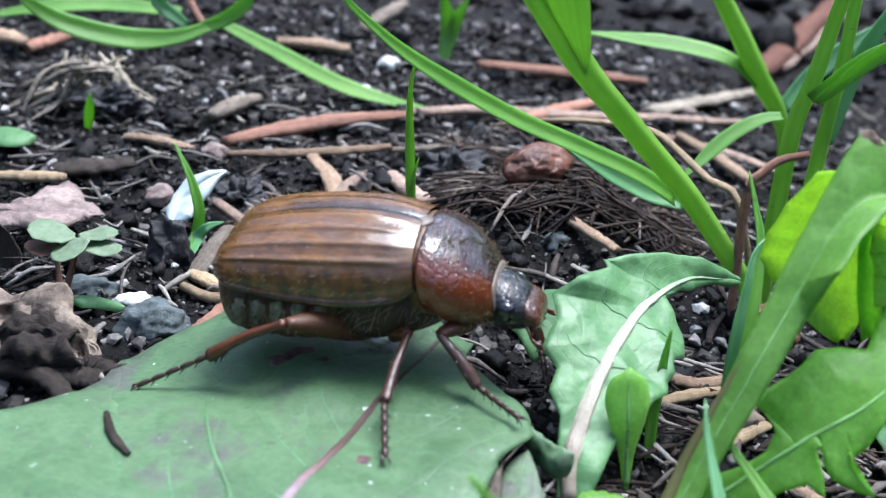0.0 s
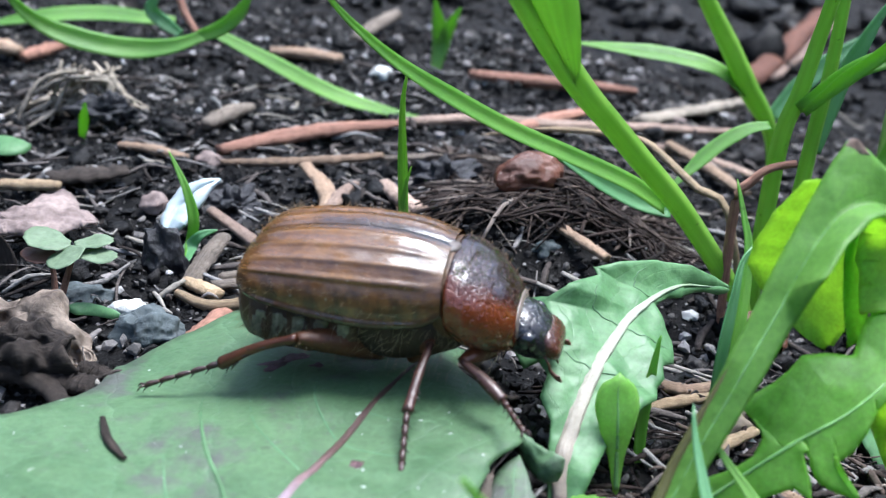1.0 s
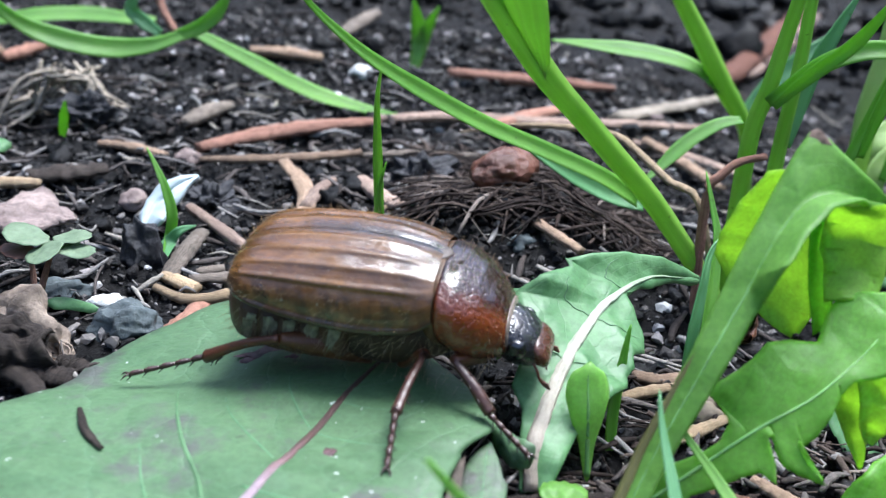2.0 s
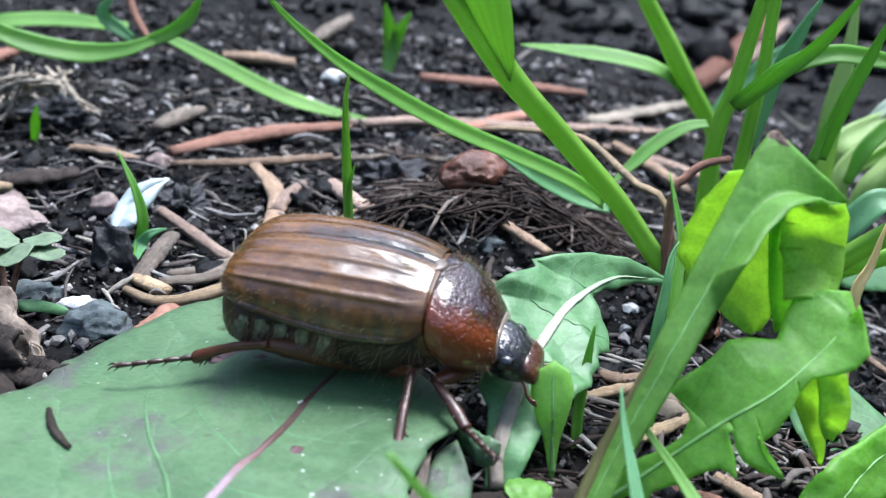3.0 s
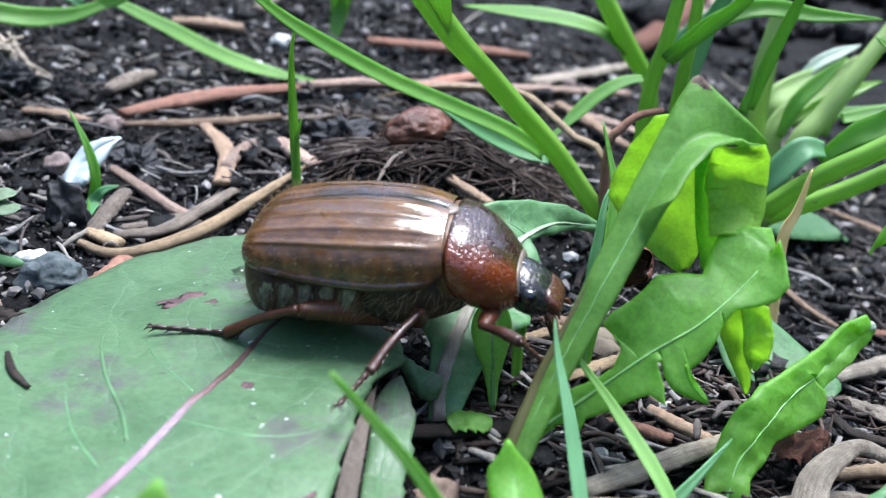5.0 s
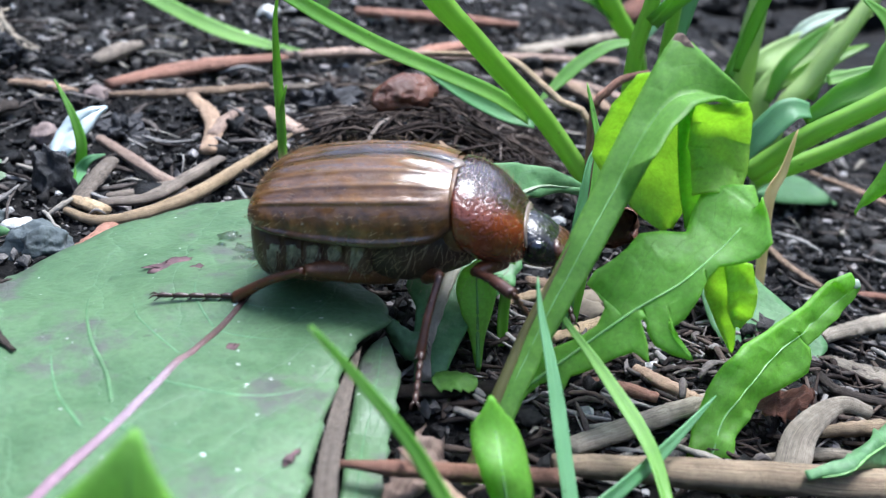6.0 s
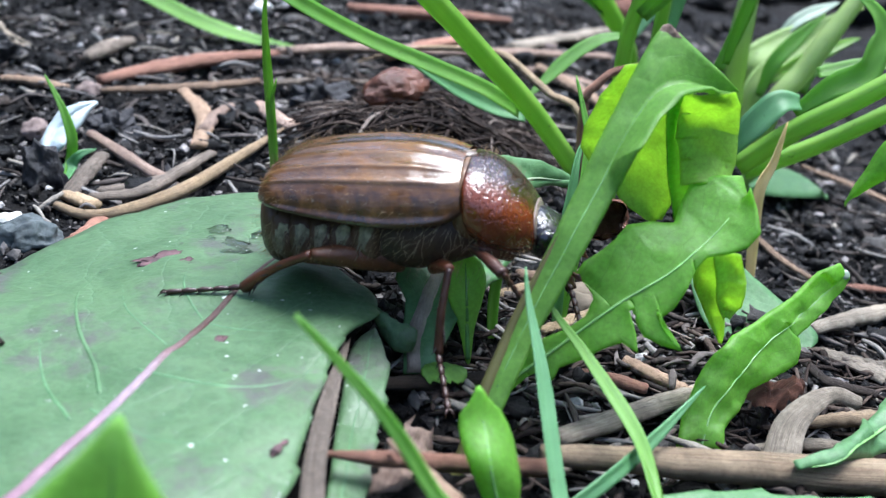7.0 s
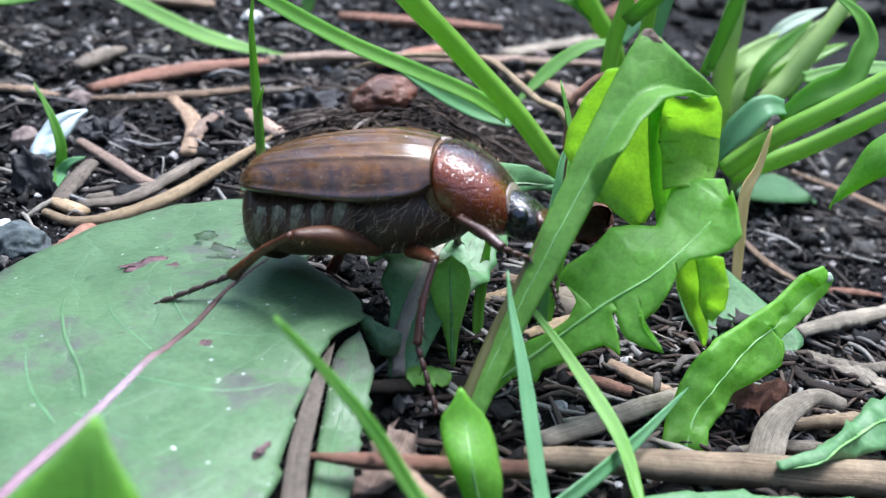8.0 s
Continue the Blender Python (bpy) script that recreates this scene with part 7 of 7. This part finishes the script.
def make_beetle():
    b = holder("beetle", (0, 0, 0), "hairy brown chafer beetle with glossy wing cases walking on a leaf", "beetle")
    build("wing_case", wing_case(-1), ELYTRA, b, "glossy striped brown wing case")
    build("wing_case", wing_case(1), ELYTRA, b, "glossy striped brown wing case")
    build("scutellum", Shape().lump((-0.1, 0, 2.22), 0.62, 3, 0.05, 1.0, (0.9, 0.9, 0.3)), SCUTE, b, "small pale shield between the wing cases")
    # collar of pale membrane between the shield and the wing cases
    build("collar", loft([section(x, w, zt, -1.6) for x, w, zt in ((-0.3, 2.42, 2.06), (0.0, 2.6, 2.26), (0.2, 2.64, 2.26), (0.5, 2.56, 2.06))]), COLLAR, b, "tan membrane collar")
    rings = []
    P_W = [(0.15, 2.72), (0.3, 2.86), (1.0, 2.9), (1.8, 2.6), (2.4, 2.15), (2.8, 1.75), (3.0, 1.45)]
    P_T = [(0.15, 2.1), (0.3, 2.26), (1.0, 2.08), (1.8, 1.55), (2.4, 0.95), (2.8, 0.4), (3.0, 0.05)]
    P_B = [(0.15, -1.0), (0.3, -1.25), (1.0, -1.75), (1.8, -2.05), (2.4, -2.1), (2.8, -2.0), (3.0, -1.75)]
    for i in range(26):
        x = 0.15 + 2.85 * i / 25
        rings.append(section(x, profile(x, P_W), profile(x, P_T), profile(x, P_B), 32, 0.88))
    build("pronotum", loft(rings), PRONOTUM, b, "glossy pitted dark red shield")
    build("neck_rim", loft([section(x, w, zt, -1.7, 28, 0.88) for x, w, zt in ((2.9, 1.5, 0.18), (3.0, 1.5, 0.1), (3.05, 1.42, 0.0))]), SCUTE, b, "pale rim where the head leaves the shield")
    hd = loft([section(x, w, zt, zb, 28, 0.88) for x, w, zt, zb in ((2.5, 1.15, -0.3, -2.0), (2.8, 1.38, -0.15, -2.25), (3.15, 1.48, -0.2, -2.4), (3.5, 1.44, -0.38, -2.48), (3.85, 1.34, -0.65, -2.5), (4.1, 1.24, -0.92, -2.46), (4.3, 1.1, -1.2, -2.4))])
    head = build("head", hd, HEAD_BLACK, b, "glossy black head")
    cl = loft([section(x, w, zt, zb, 24, 0.7) for x, w, zt, zb in ((4.05, 1.16, -0.98, -2.2), (4.3, 1.24, -1.16, -2.3), (4.52, 1.2, -1.38, -2.36), (4.68, 1.06, -1.6, -2.32), (4.74, 0.8, -1.8, -2.22))])
    build("clypeus", cl, CLYPEUS, head, "brown upturned mouth plate")
    for sy in (-1, 1):
        build("eye", Shape().lump((3.4, sy * 1.32, -1.25), 0.45, 3, 0.0, 1.0, (1, 0.7, 1)), EYE, head, "black bead eye")
        ant = Shape().tube([(4.0, sy * 1.0, -1.9), (4.3, sy * 1.3, -2.2), (4.4, sy * 1.35, -2.55)], (0.07, 0.06, 0.06), seg=7, n=12, rough=0.15)
        for k in range(3):
            ant.tube([(4.4, sy * 1.35, -2.5 - 0.05 * k), (4.6 + 0.04 * k, sy * 1.4, -2.7 - 0.08 * k), (4.82 + 0.04 * k, sy * 1.42, -2.75 - 0.11 * k)], (0.05, 0.08, 0.05), seg=6, n=8)
        build("antenna", ant, LEG_BROWN, head, "reddish clubbed antenna")
        build("palp", Shape().tube([(4.4, sy * 0.5, -2.15), (4.55, sy * 0.55, -2.4), (4.6, sy * 0.5, -2.65)], (0.07, 0.07, 0.04), seg=7, n=10, rough=0.1), LEG_BROWN, head, "short reddish mouth feeler")
    # chest and belly, segment by segment
    build("chest", loft([section(x, w, 0.8, zb, 26) for x, w, zb in ((-4.2, 2.4, -2.15), (-3.4, 2.8, -2.5), (-2.0, 2.85, -2.6), (-0.6, 2.6, -2.4), (0.4, 2.2, -2.1), (0.9, 1.8, -1.8))]), CHEST, b, "brown hairy chest")
    xs = (-3.4, -4.4, -5.35, -6.25, -7.15, -8.05)
    for k in range(5):
        a, c = xs[k], xs[k + 1]
        rr = []
        for q in range(6):
            s = q / 5
            x = a + (c - a - 0.12) * s
            fat = 1 + 0.02 * math.sin(math.pi * s) - (0.06 if q in (0,) else 0)
            rr.append(section(x, (smooth_profile(x, E_WIDE) - 0.28) * fat, 0.9, -(2.42 - 0.045 * (x + 5.2) ** 2) * fat, 26))
        segment = build("belly_segment", loft(rr[::-1]), BELLY, b)
        x = (a + c) / 2
        w = (smooth_profile(x, E_WIDE) - 0.28) * 1.0
        for sy in (-1, 1):

            def fan(rnd):
                q = rnd.uniform(-1, 1)
                return (x + 0.26 * q, sy * (w - 0.02), rnd.uniform(-0.5, 0.05)), (-0.35 - 0.35 * q, sy * 0.25, -1.0)

            tuft = hairs(30, k * 2 + sy + 3, fan, (0.35, 0.8), 0.04)
            tuft.lump((x + 0.05, sy * (w - 0.1), -0.3), 0.3, 3, 0.5, k + 0.5, (0.9, 0.4, 1.3))
            build("tuft", tuft, TUFT, segment, "cream tuft of short hairs")
    build("tail_plate", loft([section(x, w, zt, zb, 22) for x, w, zt, zb in ((-8.98, 1.3, 0.7, -1.7), (-8.86, 2.0, 1.1, -2.1), (-8.55, 2.4, 1.35, -2.35), (-7.9, 2.65, 1.4, -2.5))]), TAIL, b, "hairy brown tail plate")

    def on_back(rnd):
        x = -8.7 * rnd.random() ** 0.8
        w, zt, zl = smooth_profile(x, E_WIDE), smooth_profile(x, E_TOP), smooth_profile(x, E_LOW)
        a = rnd.uniform(-1.5, 1.5)
        y, z = w * math.sin(a), zl + (zt - zl) * math.cos(a) ** 0.78
        return (x, y, z), (-0.35, math.sin(a), math.cos(a))

    def on_shield(rnd):
        x = rnd.uniform(0.3, 2.9)
        a = rnd.uniform(-0.9, 0.9) if x < 2.3 else rnd.uniform(-2.4, 2.4)
        w, zt, zb = profile(x, P_W), profile(x, P_T), profile(x, P_B)
        z = (zt + zb) / 2 + (zt - zb) / 2 * math.cos(a)
        return (x, w * math.sin(a), z), (0.2 if x < 2.6 else 0.9, math.sin(a), math.cos(a))

    def on_side(rnd):
        x, sy = rnd.uniform(-8.5, 1.2), rnd.choice((-1, -1, 1))
        z = rnd.uniform(-1.3, 0.1)
        w = smooth_profile(x, E_WIDE) - 0.35
        k = max(0.3, 1 - ((z + 0.6) / 2.4) ** 2) ** 0.5
        return (x, sy * w * k, z), (-0.6 + rnd.uniform(-0.7, 0.9), sy * rnd.uniform(0.3, 0.9), rnd.uniform(-1.0, -0.1))

    def on_tail(rnd):
        a = rnd.uniform(0, 6.28)
        return (-8.7 - 0.2 * rnd.random(), 2.0 * math.cos(a), -0.5 + 1.6 * math.sin(a)), (-0.8, 0.5 * math.cos(a), 0.5 * math.sin(a))

    def on_chest(rnd):
        return (rnd.uniform(-2.5, 2.5), rnd.choice((-1, 1)) * rnd.uniform(1.2, 2.6), rnd.uniform(-2.7, -1.2)), (rnd.uniform(-0.6, 0.4), -0.5, -0.9)

    for nm, count, place, ln, mat, lab in (("back_hair", 460, on_back, (0.2, 0.55), HAIR, "fine tan hairs on the wing cases"), ("shield_hair", 240, on_shield, (0.12, 0.45), HAIR, "fine tan hairs on the shield"),
                                           ("side_hair", 300, on_side, (0.3, 0.75), HAIR_PALE, "pale hairs along the flank"), ("tail_hair", 240, on_tail, (0.2, 0.5), HAIR, "short tan hairs round the tail"), ("chest_hair", 150, on_chest, (0.3, 0.7), HAIR_PALE, "pale hairs under the chest")):
        build(nm, hairs(count, count, place, ln, 0.0065), mat, b, lab, kind="stuff")
    return b


def limb(length, radii, flat=1.0, seed=1):
    """A leg piece along +x from its joint."""
    return Shape().tube([(0, 0, 0), (length * 0.5, 0, 0.04 * length), (length, 0, 0)], radii, seg=10, n=20, flat=flat, rough=0.06, seed=seed)


def spine_shape():
    return Shape().tube([(0, 0, 0), (0.17, 0, 0.1), (0.32, 0, 0.24)], (0.05, 0.038, 0.01), seg=5, n=5)


def joint_shape(step, r):
    return Shape().tube([(0, 0, 0), (step * 0.6, 0, 0.02), (step, 0, 0)], (r * 0.6, r * 0.85, r, r * 0.7), seg=8, n=9, rough=0.06)


def claw_shape():
    return Shape().tube([(0, 0, 0), (0.22, 0.13, 0.06), (0.42, 0.19, -0.08)], (0.06, 0.05, 0.01), seg=6, n=8)


def aim(a, b):
    """The pose at a whose x axis points to b, from millimetres."""
    a, b = Vector(a), Vector(b)
    return Matrix.Translation(a * MM) @ (b - a).to_track_quat("X", "Z").to_matrix().to_4x4()


beetle = make_beetle()
HIP = {"hind": (-2.8, -1.6, -2.2), "mid": (-1.4, -1.5, -2.4), "fore": (1.9, -1.2, -1.9)}
SIZES = {"hind": (4.2, 4.0, 3.7), "mid": (2.2, 3.6, 3.0), "fore": (1.9, 2.6, 2.6)}
THICK = {"hind": (0.45, 0.68, 0.72, 0.58, 0.28), "mid": (0.36, 0.42, 0.36, 0.22), "fore": (0.36, 0.44, 0.4, 0.24)}
SHIN = {"hind": (0.24, 0.24, 0.26, 0.36), "mid": (0.17, 0.18, 0.2, 0.24), "fore": (0.18, 0.23, 0.29, 0.28)}


SPINE_MESH, CLAW_MESH = [], []


def piece(name, mesh_of, shape, material, parent, m):
    """A small repeated piece that shares one mesh."""
    if not mesh_of:
        ob = build(name, shape(), material, parent)
        mesh_of.append(ob.data)
    else:
        ob = new(name, mesh_of[0])
        ob.parent = parent
    ob.matrix_basis = m
    return ob


def make_leg(kind, label):
    """Thigh, shin with its spines, and a foot of five joints and two claws."""
    lf, lt, lc = SIZES[kind]
    thigh = build("thigh", limb(lf, THICK[kind], 0.8, 2), FEMUR if kind == "hind" else LEG_BROWN, beetle, label)
    shin = build("shin", limb(lt, SHIN[kind], 0.8, 3), LEG_BROWN if kind == "hind" else LEG_DARK, beetle, "spiny reddish-brown shin")
    rnd = random.Random(len(kind))
    for k in range(9):
        x, a = lt * (0.25 + 0.085 * k), rnd.uniform(0, 6.28)
        r = float(np.interp(x / lt, np.linspace(0, 1, 4), SHIN[kind])) * 0.75
        piece("spine", SPINE_MESH, spine_shape, SPINE, shin, Matrix.Translation((x * MM, r * math.cos(a) * MM, r * 0.8 * math.sin(a) * MM)) @ Matrix.Rotation(a - math.pi / 2, 4, "X"))

    def on_limb(rnd):
        q, a = rnd.random(), rnd.uniform(0, 6.28)
        r = float(np.interp(q, np.linspace(0, 1, len(THICK[kind])), THICK[kind])) * 0.92
        return (q * lf, r * math.cos(a), r * 0.8 * math.sin(a) + 0.15 * lf * 0.27 * math.sin(math.pi * q)), (0.6, math.cos(a), math.sin(a))

    build("leg_hair", hairs(90 if kind == "hind" else 40, len(kind) + 7, on_limb, (0.12, 0.4), 0.007), HAIR, thigh, "fine tan leg hairs", kind="stuff")
    step = lc * 0.92 / 5
    foot = build("foot", joint_shape(step, 0.15), LEG_DARK, beetle, "thin jointed dark foot with claws")
    joints = []
    for k in range(1, 5):
        piece("foot_joint", joints, lambda: joint_shape(step, 0.135), LEG_DARK, foot, Matrix.Translation((k * step * MM, 0, 0)))
    for k in range(5):
        for sy in (-1, 1):
            piece("spine", SPINE_MESH, spine_shape, SPINE, foot, Matrix.Translation(((k + 0.8) * step * MM, sy * 0.06 * MM, -0.05 * MM)) @ Matrix.Rotation(math.pi / 2 * (2 + 0.6 * sy), 4, "X") @ Matrix.Diagonal((0.8, 0.8, 0.8, 1)))
    for sy in (-1, 1):
        piece("claw", CLAW_MESH, claw_shape, LEG_DARK, foot, Matrix.Translation((lc * 0.9 * MM, 0, 0)) @ Matrix.Diagonal((1, sy, 1, 1)))
    return thigh, shin, foot


def leg_poses(hip, knee, ankle, claw):
    """Poses of thigh, shin and foot in the beetle's space."""
    return aim(hip, knee), aim(knee, ankle), aim(ankle, claw)


def set_leg(pieces, poses):
    for ob, m in zip(pieces, poses):
        ob.matrix_basis = m


LEGS = {k: make_leg(k, lab) for k, lab in (("hind", "long hind leg with a swollen thigh"), ("mid", "slender middle leg"), ("fore", "short toothed foreleg"))}
FAR_LEGS = {k: make_leg(k, lab) for k, lab in (("hind", "long hind leg with a swollen thigh"), ("mid", "slender middle leg"), ("fore", "short toothed foreleg"))}
set_leg(FAR_LEGS["hind"], leg_poses((-2.8, 1.6, -2.2), (-5.0, 3.5, -1.1), (-6.9, 4.6, -3.1), (-7.9, 6.9, -3.5)))
set_leg(FAR_LEGS["mid"], leg_poses((-1.4, 1.5, -2.4), (-0.6, 3.3, -2.0), (-1.2, 5.6, -3.6), (-0.8, 8.2, -3.9)))
set_leg(FAR_LEGS["fore"], leg_poses((1.9, 1.2, -1.9), (3.2, 2.2, -2.2), (4.0, 1.5, -4.2), (4.6, -0.3, -5.2)))


# ---- what moves ----
BODY = [
    (0, -0.56, 49.25, 7.11, 3.54, -6.22, -14.42),
    (0.5, -0.10, 49.11, 7.05, 2.42, -4.25, -14.42),
    (1, 0.73, 48.51, 6.68, 4.15, -0.94, -13.30),
    (1.5, 1.07, 48.04, 6.54, 5.48, -0.26, -13.01),
    (3, 2.56, 47.02, 6.13, 3.85, 2.95, -15.70),
    (3.5, 3.08, 46.64, 6.31, 3.23, 1.33, -16.79),
    (4, 3.99, 46.23, 6.58, -0.08, -0.58, -16.68),
    (4.5, 4.75, 45.88, 6.57, 1.25, -1.76, -16.10),
    (5, 5.74, 45.42, 6.65, 1.88, -4.22, -14.98),
    (6.5, 7.13, 45.23, 7.01, -0.72, -6.24, -13.97),
    (7, 7.64, 45.16, 6.95, -6.06, -4.61, -14.98),
    (7.5, 7.69, 45.47, 7.11, -14.39, -5.64, -16.50),
    (8, 7.40, 45.81, 7.50, -17.94, -9.28, -17.22),
]
HIND_KNEE = [(-4.82, -4.59, -0.05), (-5.12, -4.49, -0.22), (-5.55, -4.14, -0.29), (-5.90, -3.78, -0.38), (-6.19, -3.58, -0.69), (-6.15, -3.60, -0.64), (-6.19, -3.61, -0.74), (-5.88, -3.92, -0.54), (-5.89, -3.94, -0.59), (-6.13, -3.76, -0.83), (-6.12, -3.85, -0.96), (-5.79, -4.31, -1.02), (-5.54, -4.58, -1.08)]
HIND_ANKLE = [(-8.48, -4.59, -1.68), (-8.70, -4.40, -1.99), (-9.09, -3.84, -2.12), (-9.44, -3.30, -2.18), (-9.74, -2.96, -2.43), (-9.72, -2.96, -2.32), (-9.72, -2.79, -2.44), (-9.49, -3.32, -2.17), (-9.49, -3.35, -2.23), (-9.64, -2.93, -2.54), (-9.55, -2.95, -2.81), (-9.18, -3.13, -2.79), (-8.98, -3.39, -2.74)]
HIND_CLAW = [(-11.85, -5.68, -2.73), (-12.04, -5.55, -3.10), (-12.47, -5.14, -2.90), (-12.84, -4.61, -2.83), (-13.12, -4.43, -2.65), (-13.21, -4.20, -2.27), (-13.34, -3.54, -2.41), (-13.17, -3.63, -2.16), (-13.18, -3.49, -1.96), (-13.10, -4.10, -1.91), (-13.16, -3.79, -2.77), (-12.67, -3.97, -3.67), (-12.43, -4.32, -3.73)]
MID_KNEE = [(-0.29, -3.08, -1.35), (-0.32, -3.18, -1.47), (-0.34, -2.68, -0.87), (-0.18, -2.56, -0.90), (-0.19, -2.97, -1.30), (-0.12, -2.90, -1.28), (-0.40, -3.30, -1.61), (-0.53, -3.14, -1.21), (-0.96, -3.19, -1.06), (-0.29, -3.21, -1.58), (-0.38, -3.33, -1.74), (-0.13, -3.29, -2.27), (0.09, -3.10, -2.65)]
MID_ANKLE = [(-0.42, -6.55, -2.30), (-0.19, -6.55, -2.72), (-0.51, -6.12, -1.90), (-0.75, -6.09, -1.32), (0.14, -6.26, -2.71), (0.16, -5.93, -3.21), (-0.28, -6.75, -2.63), (-1.07, -6.57, -2.13), (-2.44, -6.31, -2.09), (-0.78, -4.35, -4.96), (-0.91, -4.21, -5.19), (-0.71, -4.39, -5.65), (-0.76, -4.02, -6.03)]
MID_CLAW = [(0.35, -9.36, -3.01), (0.69, -9.15, -3.94), (-0.12, -8.88, -3.01), (-0.52, -8.91, -2.32), (0.72, -9.20, -2.94), (0.68, -8.86, -3.52), (0.29, -9.69, -2.72), (-0.54, -9.53, -2.26), (-2.96, -9.25, -1.86), (-0.20, -6.92, -6.40), (-0.09, -6.56, -6.86), (0.12, -6.13, -7.95), (-0.02, -4.50, -8.89)]
FORE_KNEE = [(0.96, -2.80, -1.48), (0.78, -2.72, -1.67), (1.00, -2.82, -1.50), (1.15, -2.72, -1.04), (0.76, -2.71, -1.70), (0.56, -2.54, -1.80), (0.29, -1.98, -2.53), (0.71, -2.62, -1.46), (1.73, -3.08, -1.65), (0.57, -2.48, -1.44), (0.41, -2.19, -1.28), (0.24, -1.43, -1.00), (1.11, -2.66, -0.98)]
FORE_ANKLE = [(2.51, -3.63, -3.40), (2.49, -4.34, -2.75), (2.97, -4.40, -2.11), (2.80, -3.75, -2.77), (2.52, -4.42, -2.54), (2.09, -4.48, -2.59), (1.47, -4.12, -3.42), (2.39, -4.44, -2.26), (3.54, -4.90, -1.24), (2.24, -4.46, -1.68), (2.01, -4.21, -1.65), (2.43, -2.28, -2.12), (3.14, -3.62, -2.30)]
FORE_CLAW = [(4.60, -5.06, -3.96), (4.59, -5.85, -3.04), (4.26, -6.65, -1.95), (4.77, -4.68, -4.19), (4.20, -6.39, -2.26), (4.09, -6.15, -2.67), (2.99, -6.22, -3.24), (3.81, -6.58, -2.63), (4.17, -3.24, -3.15), (2.96, -3.40, -3.94), (2.63, -2.64, -3.62), (3.13, -0.38, -3.75), (4.71, -1.90, -3.44)]


def motions():
    """The beetle clambers forwards; its near legs step as it goes."""
    walk(beetle, [(t, pose(x * MM, y * MM, z * MM, rx, ry, rz)) for t, x, y, z, rx, ry, rz in BODY])
    times = [row[0] for row in BODY]
    for kind, knees, ankles, claws in (("hind", HIND_KNEE, HIND_ANKLE, HIND_CLAW), ("mid", MID_KNEE, MID_ANKLE, MID_CLAW), ("fore", FORE_KNEE, FORE_ANKLE, FORE_CLAW)):
        poses = [leg_poses(HIP[kind], k, a, c) for k, a, c in zip(knees, ankles, claws)]
        for k, ob in enumerate(LEGS[kind]):
            walk(ob, [(t, p[k]) for t, p in zip(times, poses)])


motions()
